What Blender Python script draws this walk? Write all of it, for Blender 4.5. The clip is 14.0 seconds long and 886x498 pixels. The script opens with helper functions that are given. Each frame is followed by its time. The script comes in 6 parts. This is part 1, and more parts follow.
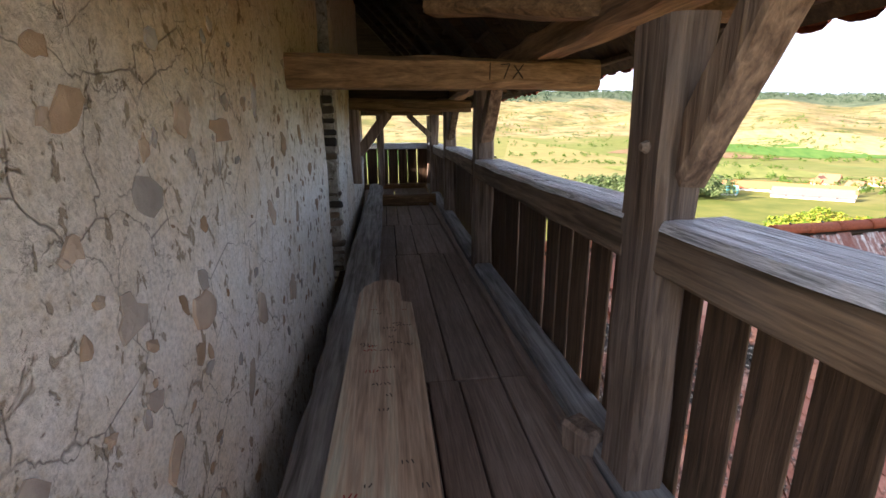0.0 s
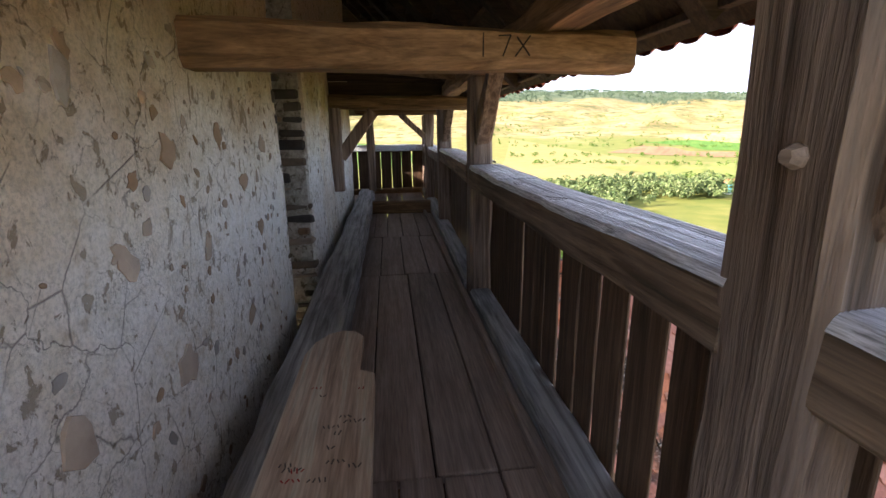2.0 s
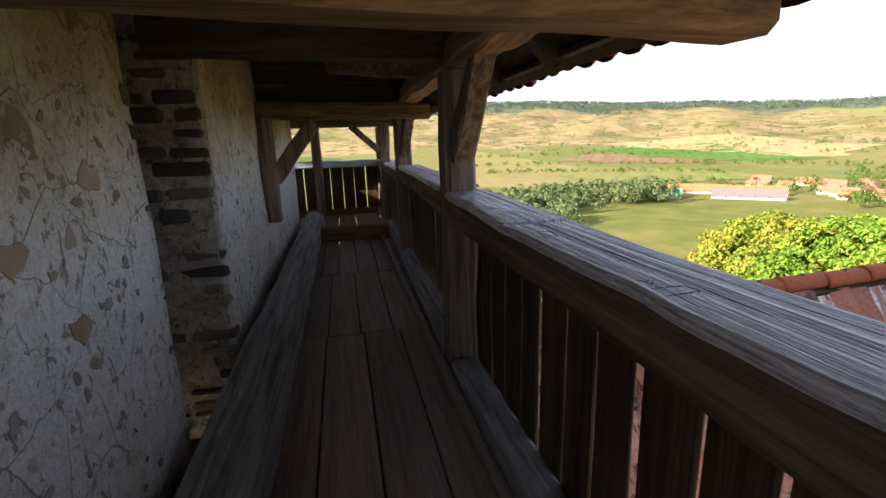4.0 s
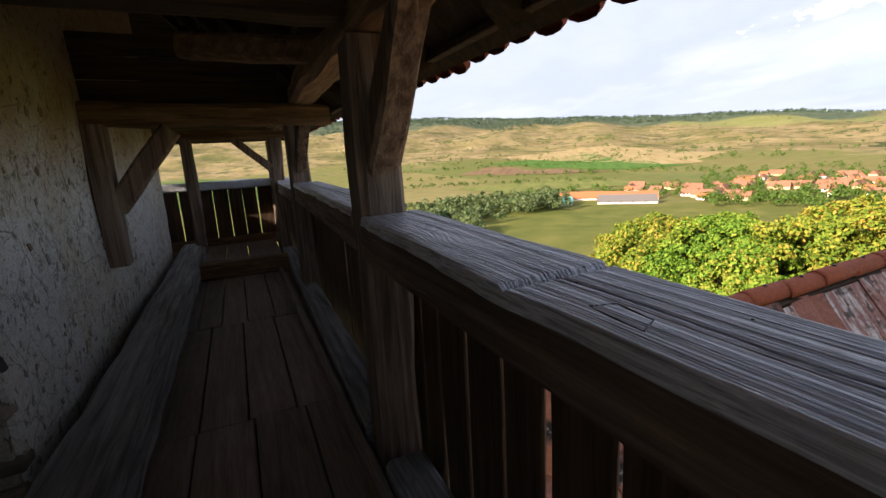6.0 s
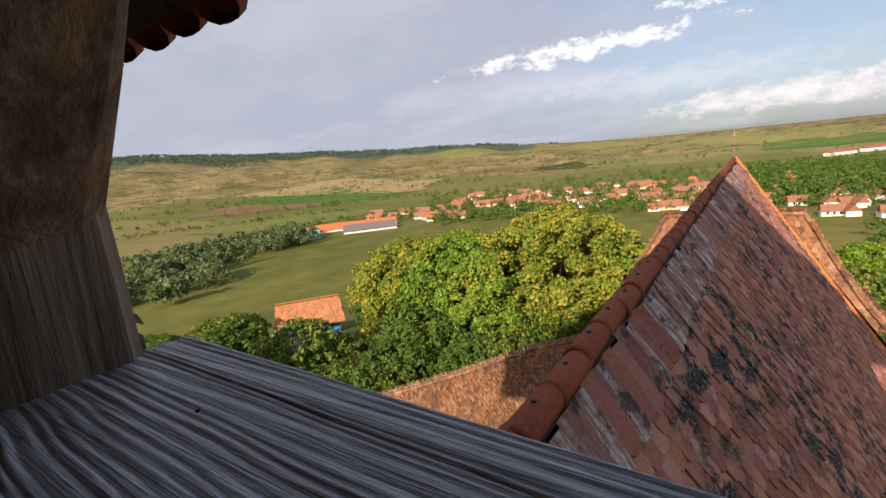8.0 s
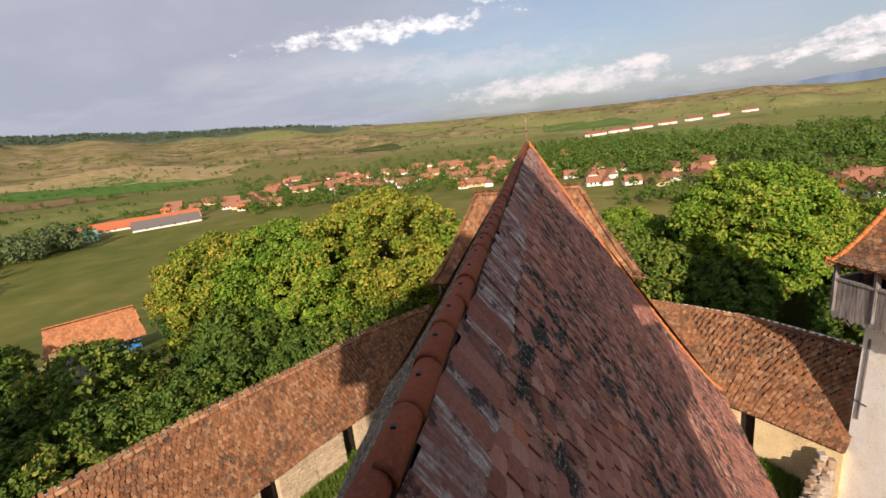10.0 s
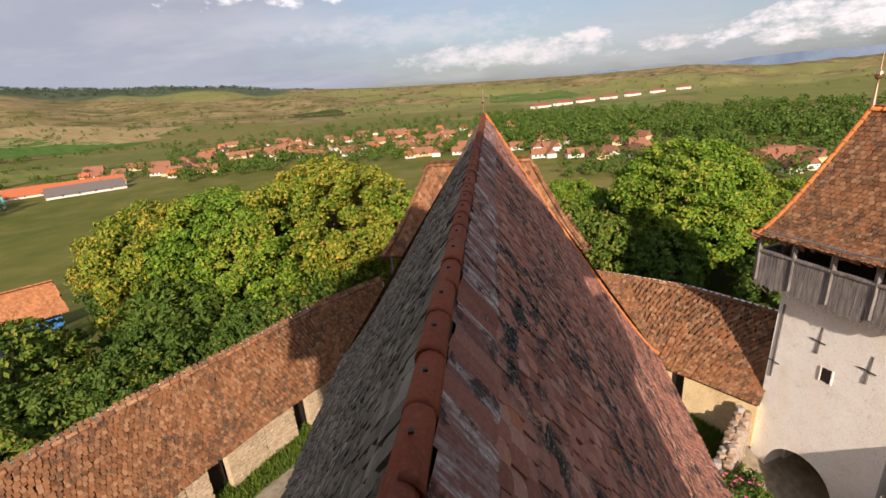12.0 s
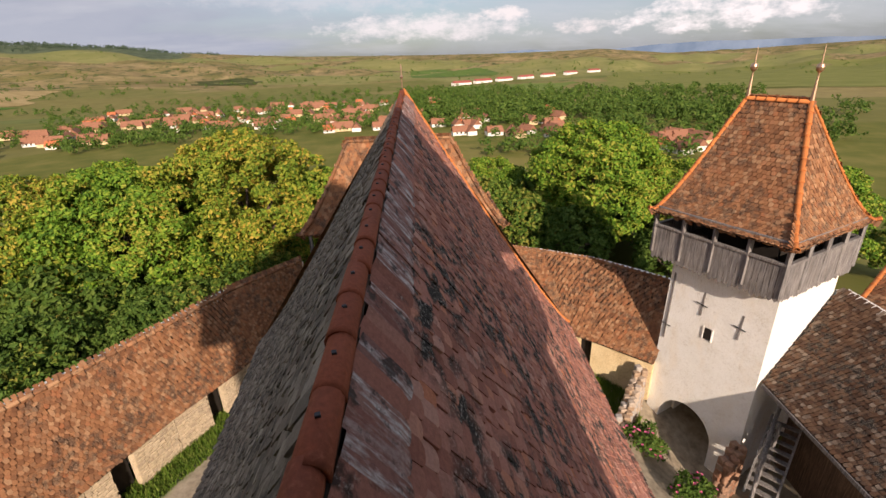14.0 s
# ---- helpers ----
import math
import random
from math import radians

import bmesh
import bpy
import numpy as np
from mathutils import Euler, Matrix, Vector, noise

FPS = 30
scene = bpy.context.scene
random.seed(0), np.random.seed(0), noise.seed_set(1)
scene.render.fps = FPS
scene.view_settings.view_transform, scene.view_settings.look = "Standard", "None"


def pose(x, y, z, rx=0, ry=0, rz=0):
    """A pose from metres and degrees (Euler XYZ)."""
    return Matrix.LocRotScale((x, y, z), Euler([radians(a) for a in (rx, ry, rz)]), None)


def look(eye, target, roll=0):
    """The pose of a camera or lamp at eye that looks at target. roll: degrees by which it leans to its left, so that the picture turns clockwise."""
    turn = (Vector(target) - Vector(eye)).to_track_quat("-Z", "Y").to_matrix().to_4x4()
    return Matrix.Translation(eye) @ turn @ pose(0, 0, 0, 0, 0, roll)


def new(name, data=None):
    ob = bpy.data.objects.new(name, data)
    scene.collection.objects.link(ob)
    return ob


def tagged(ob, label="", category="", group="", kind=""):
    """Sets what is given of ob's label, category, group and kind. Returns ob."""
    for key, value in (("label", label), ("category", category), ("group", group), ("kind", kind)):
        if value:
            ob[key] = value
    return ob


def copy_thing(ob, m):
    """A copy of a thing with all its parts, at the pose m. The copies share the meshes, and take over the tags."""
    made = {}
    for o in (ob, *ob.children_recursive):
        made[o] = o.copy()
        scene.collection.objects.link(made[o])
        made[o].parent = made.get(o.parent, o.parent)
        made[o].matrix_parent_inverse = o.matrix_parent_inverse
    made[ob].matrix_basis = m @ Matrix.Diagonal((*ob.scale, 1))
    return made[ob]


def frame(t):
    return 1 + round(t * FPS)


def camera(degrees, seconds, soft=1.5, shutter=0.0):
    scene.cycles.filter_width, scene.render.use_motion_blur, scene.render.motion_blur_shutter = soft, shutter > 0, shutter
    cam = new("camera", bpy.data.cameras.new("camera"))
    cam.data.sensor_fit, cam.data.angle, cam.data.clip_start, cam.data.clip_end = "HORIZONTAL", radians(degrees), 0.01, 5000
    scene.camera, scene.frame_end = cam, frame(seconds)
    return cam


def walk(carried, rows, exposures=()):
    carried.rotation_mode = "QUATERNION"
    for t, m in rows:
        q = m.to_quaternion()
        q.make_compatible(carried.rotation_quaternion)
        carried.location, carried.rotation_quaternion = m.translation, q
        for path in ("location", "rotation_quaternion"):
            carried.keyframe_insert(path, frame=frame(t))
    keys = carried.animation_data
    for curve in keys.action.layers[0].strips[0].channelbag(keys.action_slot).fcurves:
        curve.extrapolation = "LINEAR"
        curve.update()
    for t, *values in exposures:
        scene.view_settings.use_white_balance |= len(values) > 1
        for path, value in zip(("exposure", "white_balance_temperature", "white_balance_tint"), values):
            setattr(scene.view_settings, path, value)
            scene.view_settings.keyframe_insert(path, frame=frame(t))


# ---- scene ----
cam = camera(88.5, 14.0, soft=1.5)
PATH = [
    (0, (0.063, 0.142, 1.319), (0.293, 2.063, 0.811), -0.4),
    (0.5, (0.065, 0.206, 1.32), (0.305, 2.125, 0.81), -0.7),
    (1, (0.12, 0.345, 1.32), (0.353, 2.265, 0.811), -0.9),
    (1.5, (0.206, 0.598, 1.307), (0.432, 2.519, 0.799), -0.8),
    (2, (0.248, 0.846, 1.308), (0.471, 2.768, 0.804), -0.8),
    (2.2, (0.253, 0.92, 1.295), (0.473, 2.843, 0.792), -1.0),
    (4.3, (0.356, 1.986, 1.327), (0.793, 3.884, 0.87), -2.0),
    (4.5, (0.384, 2.055, 1.329), (0.843, 3.948, 0.874), -2.2),
    (5, (0.395, 2.236, 1.325), (0.999, 4.092, 0.888), -2.9),
    (5.5, (0.405, 2.457, 1.326), (1.12, 4.275, 0.901), -3.2),
    (6, (0.457, 2.643, 1.264), (1.248, 4.434, 0.854), -3.2),
    (6.5, (0.484, 2.924, 1.168), (1.451, 4.635, 0.794), -3.4),
    (7, (0.549, 3.161, 1.162), (1.757, 4.718, 0.82), -4.4),
    (7.5, (0.618, 3.35, 1.21), (2.042, 4.713, 0.873), -5.0),
    (8, (0.818, 3.68, 1.238), (2.432, 4.807, 0.886), -5.8),
    (8.5, (0.915, 3.745, 1.285), (2.782, 4.704, 0.878), -6.2),
    (9, (1.006, 3.782, 1.353), (2.84, 4.454, 0.922), -6.6),
    (9.2, (0.969, 3.748, 1.315), (2.825, 4.347, 0.871), -6.6),
    (11.3, (1.092, 4.028, 1.413), (2.976, 4.332, 0.816), -5.3),
    (11.5, (1.116, 4.054, 1.417), (2.998, 4.332, 0.802), -5.0),
    (12, (1.095, 4.104, 1.405), (2.976, 4.312, 0.756), -4.4),
    (12.5, (1.081, 4.11, 1.392), (2.958, 4.255, 0.717), -3.9),
    (13, (1.096, 4.083, 1.402), (2.968, 4.159, 0.703), -3.3),
    (13.5, (1.104, 4.054, 1.411), (2.961, 4.009, 0.672), -2.4),
    (14, (1.095, 4.034, 1.418), (2.941, 3.912, 0.659), -1.8),
]
EXPOSURES = [(0, 2.42, 6000, 14), (2.2, 2.7, 6000, 14), (4.3, 1.8, 6100, 14), (5.5, 1.5, 6200, 13), (6.5, 1.15, 6300, 12), (7.5, 0.8, 6300, 13), (8.5, 0.42, 6400, 14), (14, 0.38, 6400, 15)]
walk(cam, [(t, look(eye, target, roll)) for t, eye, target, roll in PATH], EXPOSURES)

# ---- world and sun ----
SUN_WAY = Vector((0.90, 0.115, -0.40)).normalized()
world = bpy.data.worlds.new("world")
scene.world = world
world.use_nodes = True
wn, wl = world.node_tree.nodes, world.node_tree.links
wn.clear()


sky = wn.new("ShaderNodeTexSky")
sky.sky_type = "NISHITA"
sky.sun_disc = False
sky.sun_elevation = math.asin(-SUN_WAY.z)
sky.sun_rotation = math.atan2(-SUN_WAY.x, -SUN_WAY.y)
sky.dust_density = 2.0
geo = wn.new("ShaderNodeTexCoord")
sep = wn.new("ShaderNodeSeparateXYZ")
wl.new(geo.outputs["Generated"], sep.inputs[0])
zden = wn.new("ShaderNodeMath")
zden.operation = "ADD"
zden.inputs[1].default_value = 0.16
zabs = wn.new("ShaderNodeMath")
zabs.operation = "ABSOLUTE"
wl.new(sep.outputs[2], zabs.inputs[0])
wl.new(zabs.outputs[0], zden.inputs[0])
cx = wn.new("ShaderNodeMath")
cx.operation = "DIVIDE"
cy = wn.new("ShaderNodeMath")
cy.operation = "DIVIDE"
wl.new(sep.outputs[0], cx.inputs[0])
wl.new(zden.outputs[0], cx.inputs[1])
wl.new(sep.outputs[1], cy.inputs[0])
wl.new(zden.outputs[0], cy.inputs[1])
comb = wn.new("ShaderNodeCombineXYZ")
wl.new(cx.outputs[0], comb.inputs[0])
wl.new(cy.outputs[0], comb.inputs[1])
stretch = wn.new("ShaderNodeMapping")
stretch.inputs["Rotation"].default_value = (0, 0, radians(20))
stretch.inputs["Scale"].default_value = (1.0, 0.55, 1)
wl.new(comb.outputs[0], stretch.inputs[0])
cl1 = wn.new("ShaderNodeTexNoise")
cl1.inputs["Scale"].default_value = 0.55
cl1.inputs["Detail"].default_value = 9
cl1.inputs["Roughness"].default_value = 0.56
wl.new(stretch.outputs[0], cl1.inputs["Vector"])


def wmath(op, a, b=0.0):
    n = wn.new("ShaderNodeMath")
    n.operation = op
    for v, k in ((a, 0), (b, 1)):
        if isinstance(v, (int, float)):
            n.inputs[k].default_value = v
        else:
            wl.new(v, n.inputs[k])
    return n.outputs[0]


def wramp(src, p0, c0, p1, c1):
    n = wn.new("ShaderNodeValToRGB")
    n.color_ramp.elements[0].position, n.color_ramp.elements[1].position = p0, p1
    n.color_ramp.elements[0].color = (c0, c0, c0, 1)
    n.color_ramp.elements[1].color = (c1, c1, c1, 1)
    wl.new(src, n.inputs[0])
    return n.outputs[0]


def wmix(fac, a, b):
    n = wn.new("ShaderNodeMix")
    n.data_type = "RGBA"
    wl.new(fac, n.inputs[0])
    wl.new(a, n.inputs[6])
    n.inputs[7].default_value = (*b, 1)
    return n.outputs[2]


def wnoise(src, scale, detail, rough):
    n = wn.new("ShaderNodeTexNoise")
    n.inputs["Scale"].default_value = scale
    n.inputs["Detail"].default_value = detail
    n.inputs["Roughness"].default_value = rough
    wl.new(src, n.inputs["Vector"])
    return n.outputs[0]


bearing = wmath("ARCTAN2", sep.outputs[1], sep.outputs[0])
height = sep.outputs[2]
flatway = wn.new("ShaderNodeCombineXYZ")
wl.new(bearing, flatway.inputs[0])
wl.new(wmath("MULTIPLY", height, 1.9), flatway.inputs[1])
billow = wnoise(flatway.outputs[0], 20, 11, 0.66)
wisp = wnoise(stretch.outputs[0], 0.85, 9, 0.6)
# a grey sheet of cloud to the north, thinning to blue sky in the east
sheet = wmath("ADD", wmath("MULTIPLY", bearing, 0.75), wmath("MULTIPLY", wmath("SUBTRACT", cl1.outputs[0], 0.5), 1.3))
sky_now = wmix(wramp(sheet, 0.0, 0.3, 0.35, 1.0), sky.outputs[0], (3.5, 3.75, 4.4))
sky_now = wmix(wramp(wnoise(flatway.outputs[0], 2.6, 7, 0.6), 0.42, 0.0, 0.68, 0.6), sky_now, (4.6, 4.75, 5.2))
sky_now = wmix(wramp(wisp, 0.5, 0.0, 0.74, 0.55), sky_now, (6.0, 5.9, 6.0))


def cloud(az, el, half_az, half_el, rise, ragged, cover, tint):
    """One bank of cloud: its bearing and height, half its width and height in degrees."""
    global sky_now
    du = wmath("SUBTRACT", bearing, radians(az))
    dv = wmath("SUBTRACT", wmath("SUBTRACT", height, math.sin(radians(el))), wmath("MULTIPLY", du, rise))
    u2 = wmath("POWER", wmath("ABSOLUTE", wmath("DIVIDE", du, radians(half_az))), 2.0)
    v2 = wmath("POWER", wmath("ABSOLUTE", wmath("DIVIDE", dv, radians(half_el))), 2.0)
    body = wmath("SUBTRACT", 0.55, wmath("MULTIPLY", wmath("ADD", u2, v2), 0.55))
    dens = wmath("ADD", body, wmath("MULTIPLY", wmath("SUBTRACT", billow, 0.5), ragged))
    sky_now = wmix(wramp(dens, 0.22, 0.0, 0.62, cover), sky_now, tint)


cloud(8, 6.9, 22, 2.2, 0.0, 1.6, 0.5, (6.4, 6.2, 6.3))
cloud(17, 11.4, 16, 1.5, -0.05, 2.6, 0.95, (9.0, 8.7, 8.5))
cloud(2, 14.5, 8, 1.6, 0.0, 2.8, 0.9, (9.0, 8.8, 8.6))
cloud(-3, 3.7, 17, 1.9, 0.0, 1.6, 0.85, (8.2, 7.5, 7.3))
cloud(-11, 4.8, 4.5, 1.0, 0.0, 2.2, 0.9, (8.4, 7.6, 7.3))
cloud(-33, 3.9, 13, 2.3, -0.03, 2.0, 0.95, (9.0, 8.2, 7.9))
cloud(-20, 3.3, 4.5, 1.0, 0.0, 2.0, 0.9, (8.0, 7.2, 6.9))
bg = wn.new("ShaderNodeBackground")
bg.inputs[1].default_value = 0.093
wl.new(sky_now, bg.inputs[0])
wout = wn.new("ShaderNodeOutputWorld")
wl.new(bg.outputs[0], wout.inputs[0])

sun = new("sun", bpy.data.lights.new("sun", "SUN"))
sun.data.energy = 5.0
sun.data.angle = radians(0.6)
sun.data.color = (1.0, 0.82, 0.63)
sun.matrix_world = look((0, 0, 60), Vector((0, 0, 60)) + SUN_WAY)

# ---- materials ----


class Nodes:
    """A small helper round one node material."""

    def __init__(self, name, rough=0.85, metal=0.0, spec=0.3):
        self.m = bpy.data.materials.new(name)
        self.m.use_nodes = True
        self.t = self.m.node_tree
        self.n = self.t.nodes
        self.l = self.t.links
        self.b = self.n["Principled BSDF"]
        self.b.inputs["Roughness"].default_value = rough
        self.b.inputs["Metallic"].default_value = metal
        self.b.inputs["Specular IOR Level"].default_value = spec
        self.obj = self.n.new("ShaderNodeTexCoord").outputs["Object"]
        self.pos = self.n.new("ShaderNodeNewGeometry").outputs["Position"]

    def link(self, a, b):
        self.l.new(a, b)

    def map(self, src, scale=(1, 1, 1), rot=(0, 0, 0), loc=(0, 0, 0)):
        n = self.n.new("ShaderNodeMapping")
        n.inputs["Scale"].default_value = scale
        n.inputs["Rotation"].default_value = [radians(a) for a in rot]
        n.inputs["Location"].default_value = loc
        self.link(src, n.inputs[0])
        return n.outputs[0]

    def noise(self, src, scale, detail=6, rough=0.55, dist=0.0):
        n = self.n.new("ShaderNodeTexNoise")
        n.inputs["Scale"].default_value = scale
        n.inputs["Detail"].default_value = detail
        n.inputs["Roughness"].default_value = rough
        n.inputs["Distortion"].default_value = dist
        self.link(src, n.inputs["Vector"])
        return n.outputs[0]

    def voronoi(self, src, scale, feature="F1", rand=1.0):
        n = self.n.new("ShaderNodeTexVoronoi")
        n.feature = feature
        n.inputs["Scale"].default_value = scale
        n.inputs["Randomness"].default_value = rand
        self.link(src, n.inputs["Vector"])
        return n

    def ramp(self, src, stops):
        n = self.n.new("ShaderNodeValToRGB")
        e = n.color_ramp.elements
        while len(e) < len(stops):
            e.new(0.5)
        for el, (p, c) in zip(e, stops):
            el.position = p
            el.color = (*c, 1) if isinstance(c, tuple) else (c, c, c, 1)
        self.link(src, n.inputs[0])
        return n.outputs[0]

    def mix(self, fac, a, b, mode="MIX"):
        n = self.n.new("ShaderNodeMix")
        n.data_type = "RGBA"
        n.blend_type = mode
        for v, i in ((fac, 0), (a, 6), (b, 7)):
            if isinstance(v, (int, float)):
                n.inputs[i].default_value = v if i == 0 else (v, v, v, 1)
            elif isinstance(v, tuple):
                n.inputs[i].default_value = (*v, 1)
            else:
                self.link(v, n.inputs[i])
        return n.outputs[2]

    def math(self, op, a, b=0.0, c=0.0):
        n = self.n.new("ShaderNodeMath")
        n.operation = op
        for v, i in ((a, 0), (b, 1), (c, 2)):
            if isinstance(v, (int, float)):
                n.inputs[i].default_value = v
            else:
                self.link(v, n.inputs[i])
        return n.outputs[0]

    def rand(self):
        o = self.n.new("ShaderNodeObjectInfo").outputs["Random"]
        g = self.n.new("ShaderNodeNewGeometry").outputs["Random Per Island"]
        return self.math("FRACT", self.math("ADD", o, g))

    def done(self, color, bump=None, strength=0.4, dist=0.01, rough=None):
        if isinstance(color, tuple):
            self.b.inputs["Base Color"].default_value = (*color, 1)
        else:
            self.link(color, self.b.inputs["Base Color"])
        if rough is not None:
            self.link(rough, self.b.inputs["Roughness"])
        if bump is not None:
            n = self.n.new("ShaderNodeBump")
            n.inputs["Strength"].default_value = strength
            n.inputs["Distance"].default_value = dist
            self.link(bump, n.inputs["Height"])
            self.link(n.outputs[0], self.b.inputs["Normal"])
        return self.m


def wood(name, dark, mid, light, axis="y", grey=0.0, deep=0.5, ring=26, gain=2.4):
    """Old timber, its grain running along one axis of the world."""
    k = Nodes(name, 0.78, spec=0.25)
    dark, mid, light = [tuple(min(0.6, v * gain) for v in c) for c in (dark, mid, light)]
    stretch_by = {"x": (0.05, 1, 1), "y": (1, 0.05, 1), "z": (1, 1, 0.05)}[axis]
    p = k.map(k.pos, stretch_by)
    warp = k.noise(k.pos, 2.2, 3)
    g1 = k.noise(p, ring, 5, 0.6, 0.6)
    g2 = k.noise(p, ring * 5, 4, 0.6)
    big = k.noise(k.pos, 1.6, 4)
    r = k.rand()
    base = k.ramp(k.math("ADD", k.math("MULTIPLY", g1, 0.75), k.math("MULTIPLY", big, 0.3)),
                  [(0.34, dark), (0.52, mid), (0.72, light)])
    base = k.mix(0.6, base, k.ramp(g2, [(0.35, 0.55), (0.65, 1.15)]), "MULTIPLY")
    base = k.mix(0.5, base, k.ramp(r, [(0.0, 0.6), (1.0, 1.25)]), "MULTIPLY")
    if grey:
        up = k.n.new("ShaderNodeSeparateXYZ")
        nrm = k.n.new("ShaderNodeNewGeometry").outputs["Normal"]
        k.link(nrm, up.inputs[0])
        worn = k.math("MULTIPLY", k.ramp(warp, [(0.3, 0.55), (0.6, 1.0)]), grey)
        base = k.mix(worn, base, k.ramp(g1, [(0.34, (0.13, 0.135, 0.155)), (0.48, (0.4, 0.41, 0.45)), (0.64, (0.68, 0.69, 0.74))]))
    h = k.math("ADD", g1, k.math("MULTIPLY", g2, 0.5))
    return k.done(base, h, deep, 0.012)


WOOD_Y = wood("beam wood along", (0.05, 0.03, 0.018), (0.14, 0.085, 0.045), (0.27, 0.165, 0.085), "y", gain=1.7)
WOOD_X = wood("beam wood across", (0.07, 0.042, 0.022), (0.2, 0.12, 0.06), (0.36, 0.22, 0.115), "x", gain=1.15)
WOOD_Z = wood("post wood", (0.05, 0.032, 0.02), (0.13, 0.08, 0.045), (0.26, 0.17, 0.1), "z", 0.15, 0.8, gain=1.45)
WOOD_BRACE = wood("brace wood", (0.05, 0.03, 0.02), (0.14, 0.085, 0.048), (0.27, 0.175, 0.1), "z", 0.1, 0.9, gain=1.5)


def rail_grey():
    k = Nodes("weathered rail wood with painted sky sheen", 0.4, spec=0.9)
    p = k.map(k.pos, (1, 0.02, 1))
    lines = k.noise(p, 150, 5, 0.66, 0.25)
    hair = k.noise(k.map(k.pos, (1, 0.045, 1)), 420, 3, 0.6)
    wide = k.noise(k.map(k.pos, (1, 0.25, 1)), 9, 5)
    # Weathered grey grain, made paler and bluer to carry the sky's sheen.
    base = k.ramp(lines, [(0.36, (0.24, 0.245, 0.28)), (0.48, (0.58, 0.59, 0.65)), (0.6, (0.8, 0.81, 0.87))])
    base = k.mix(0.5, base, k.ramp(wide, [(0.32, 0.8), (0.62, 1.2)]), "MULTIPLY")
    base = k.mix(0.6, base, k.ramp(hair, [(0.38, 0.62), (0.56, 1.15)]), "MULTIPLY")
    knots = k.voronoi(k.map(k.pos, (1, 0.6, 1)), 5.5).outputs[0]
    base = k.mix(k.ramp(knots, [(0.0, 0.9), (0.07, 0.0)]), base, (0.06, 0.05, 0.05))
    return k.done(base, k.math("ADD", lines, k.math("MULTIPLY", hair, 0.4)), 0.7, 0.005)


WOOD_RAIL = rail_grey()
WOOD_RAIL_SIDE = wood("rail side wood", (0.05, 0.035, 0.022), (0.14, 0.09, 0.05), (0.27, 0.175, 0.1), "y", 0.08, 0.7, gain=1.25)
WOOD_BOARD = wood("parapet board wood", (0.03, 0.02, 0.014), (0.075, 0.047, 0.03), (0.15, 0.095, 0.06), "z", gain=1.35)
WOOD_FLOOR = wood("floor plank wood", (0.15, 0.112, 0.088), (0.2, 0.152, 0.12), (0.26, 0.2, 0.16), "y", 0.06, 0.25, gain=1.6)
WOOD_SLEEPER = wood("grey sleeper wood", (0.07, 0.065, 0.055), (0.15, 0.14, 0.122), (0.26, 0.245, 0.215), "y", 0.35, 0.7, gain=1.45)
WOOD_BENCH = wood("bench plank wood", (0.2, 0.14, 0.1), (0.4, 0.3, 0.215), (0.55, 0.43, 0.32), "y", 0.08, 0.3, gain=1.45)
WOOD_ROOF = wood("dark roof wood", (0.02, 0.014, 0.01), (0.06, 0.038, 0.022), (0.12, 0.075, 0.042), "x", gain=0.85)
WOOD_GREY = wood("silver grey boards", (0.06, 0.05, 0.045), (0.17, 0.145, 0.125), (0.3, 0.265, 0.23), "z", 0.2, gain=0.9)


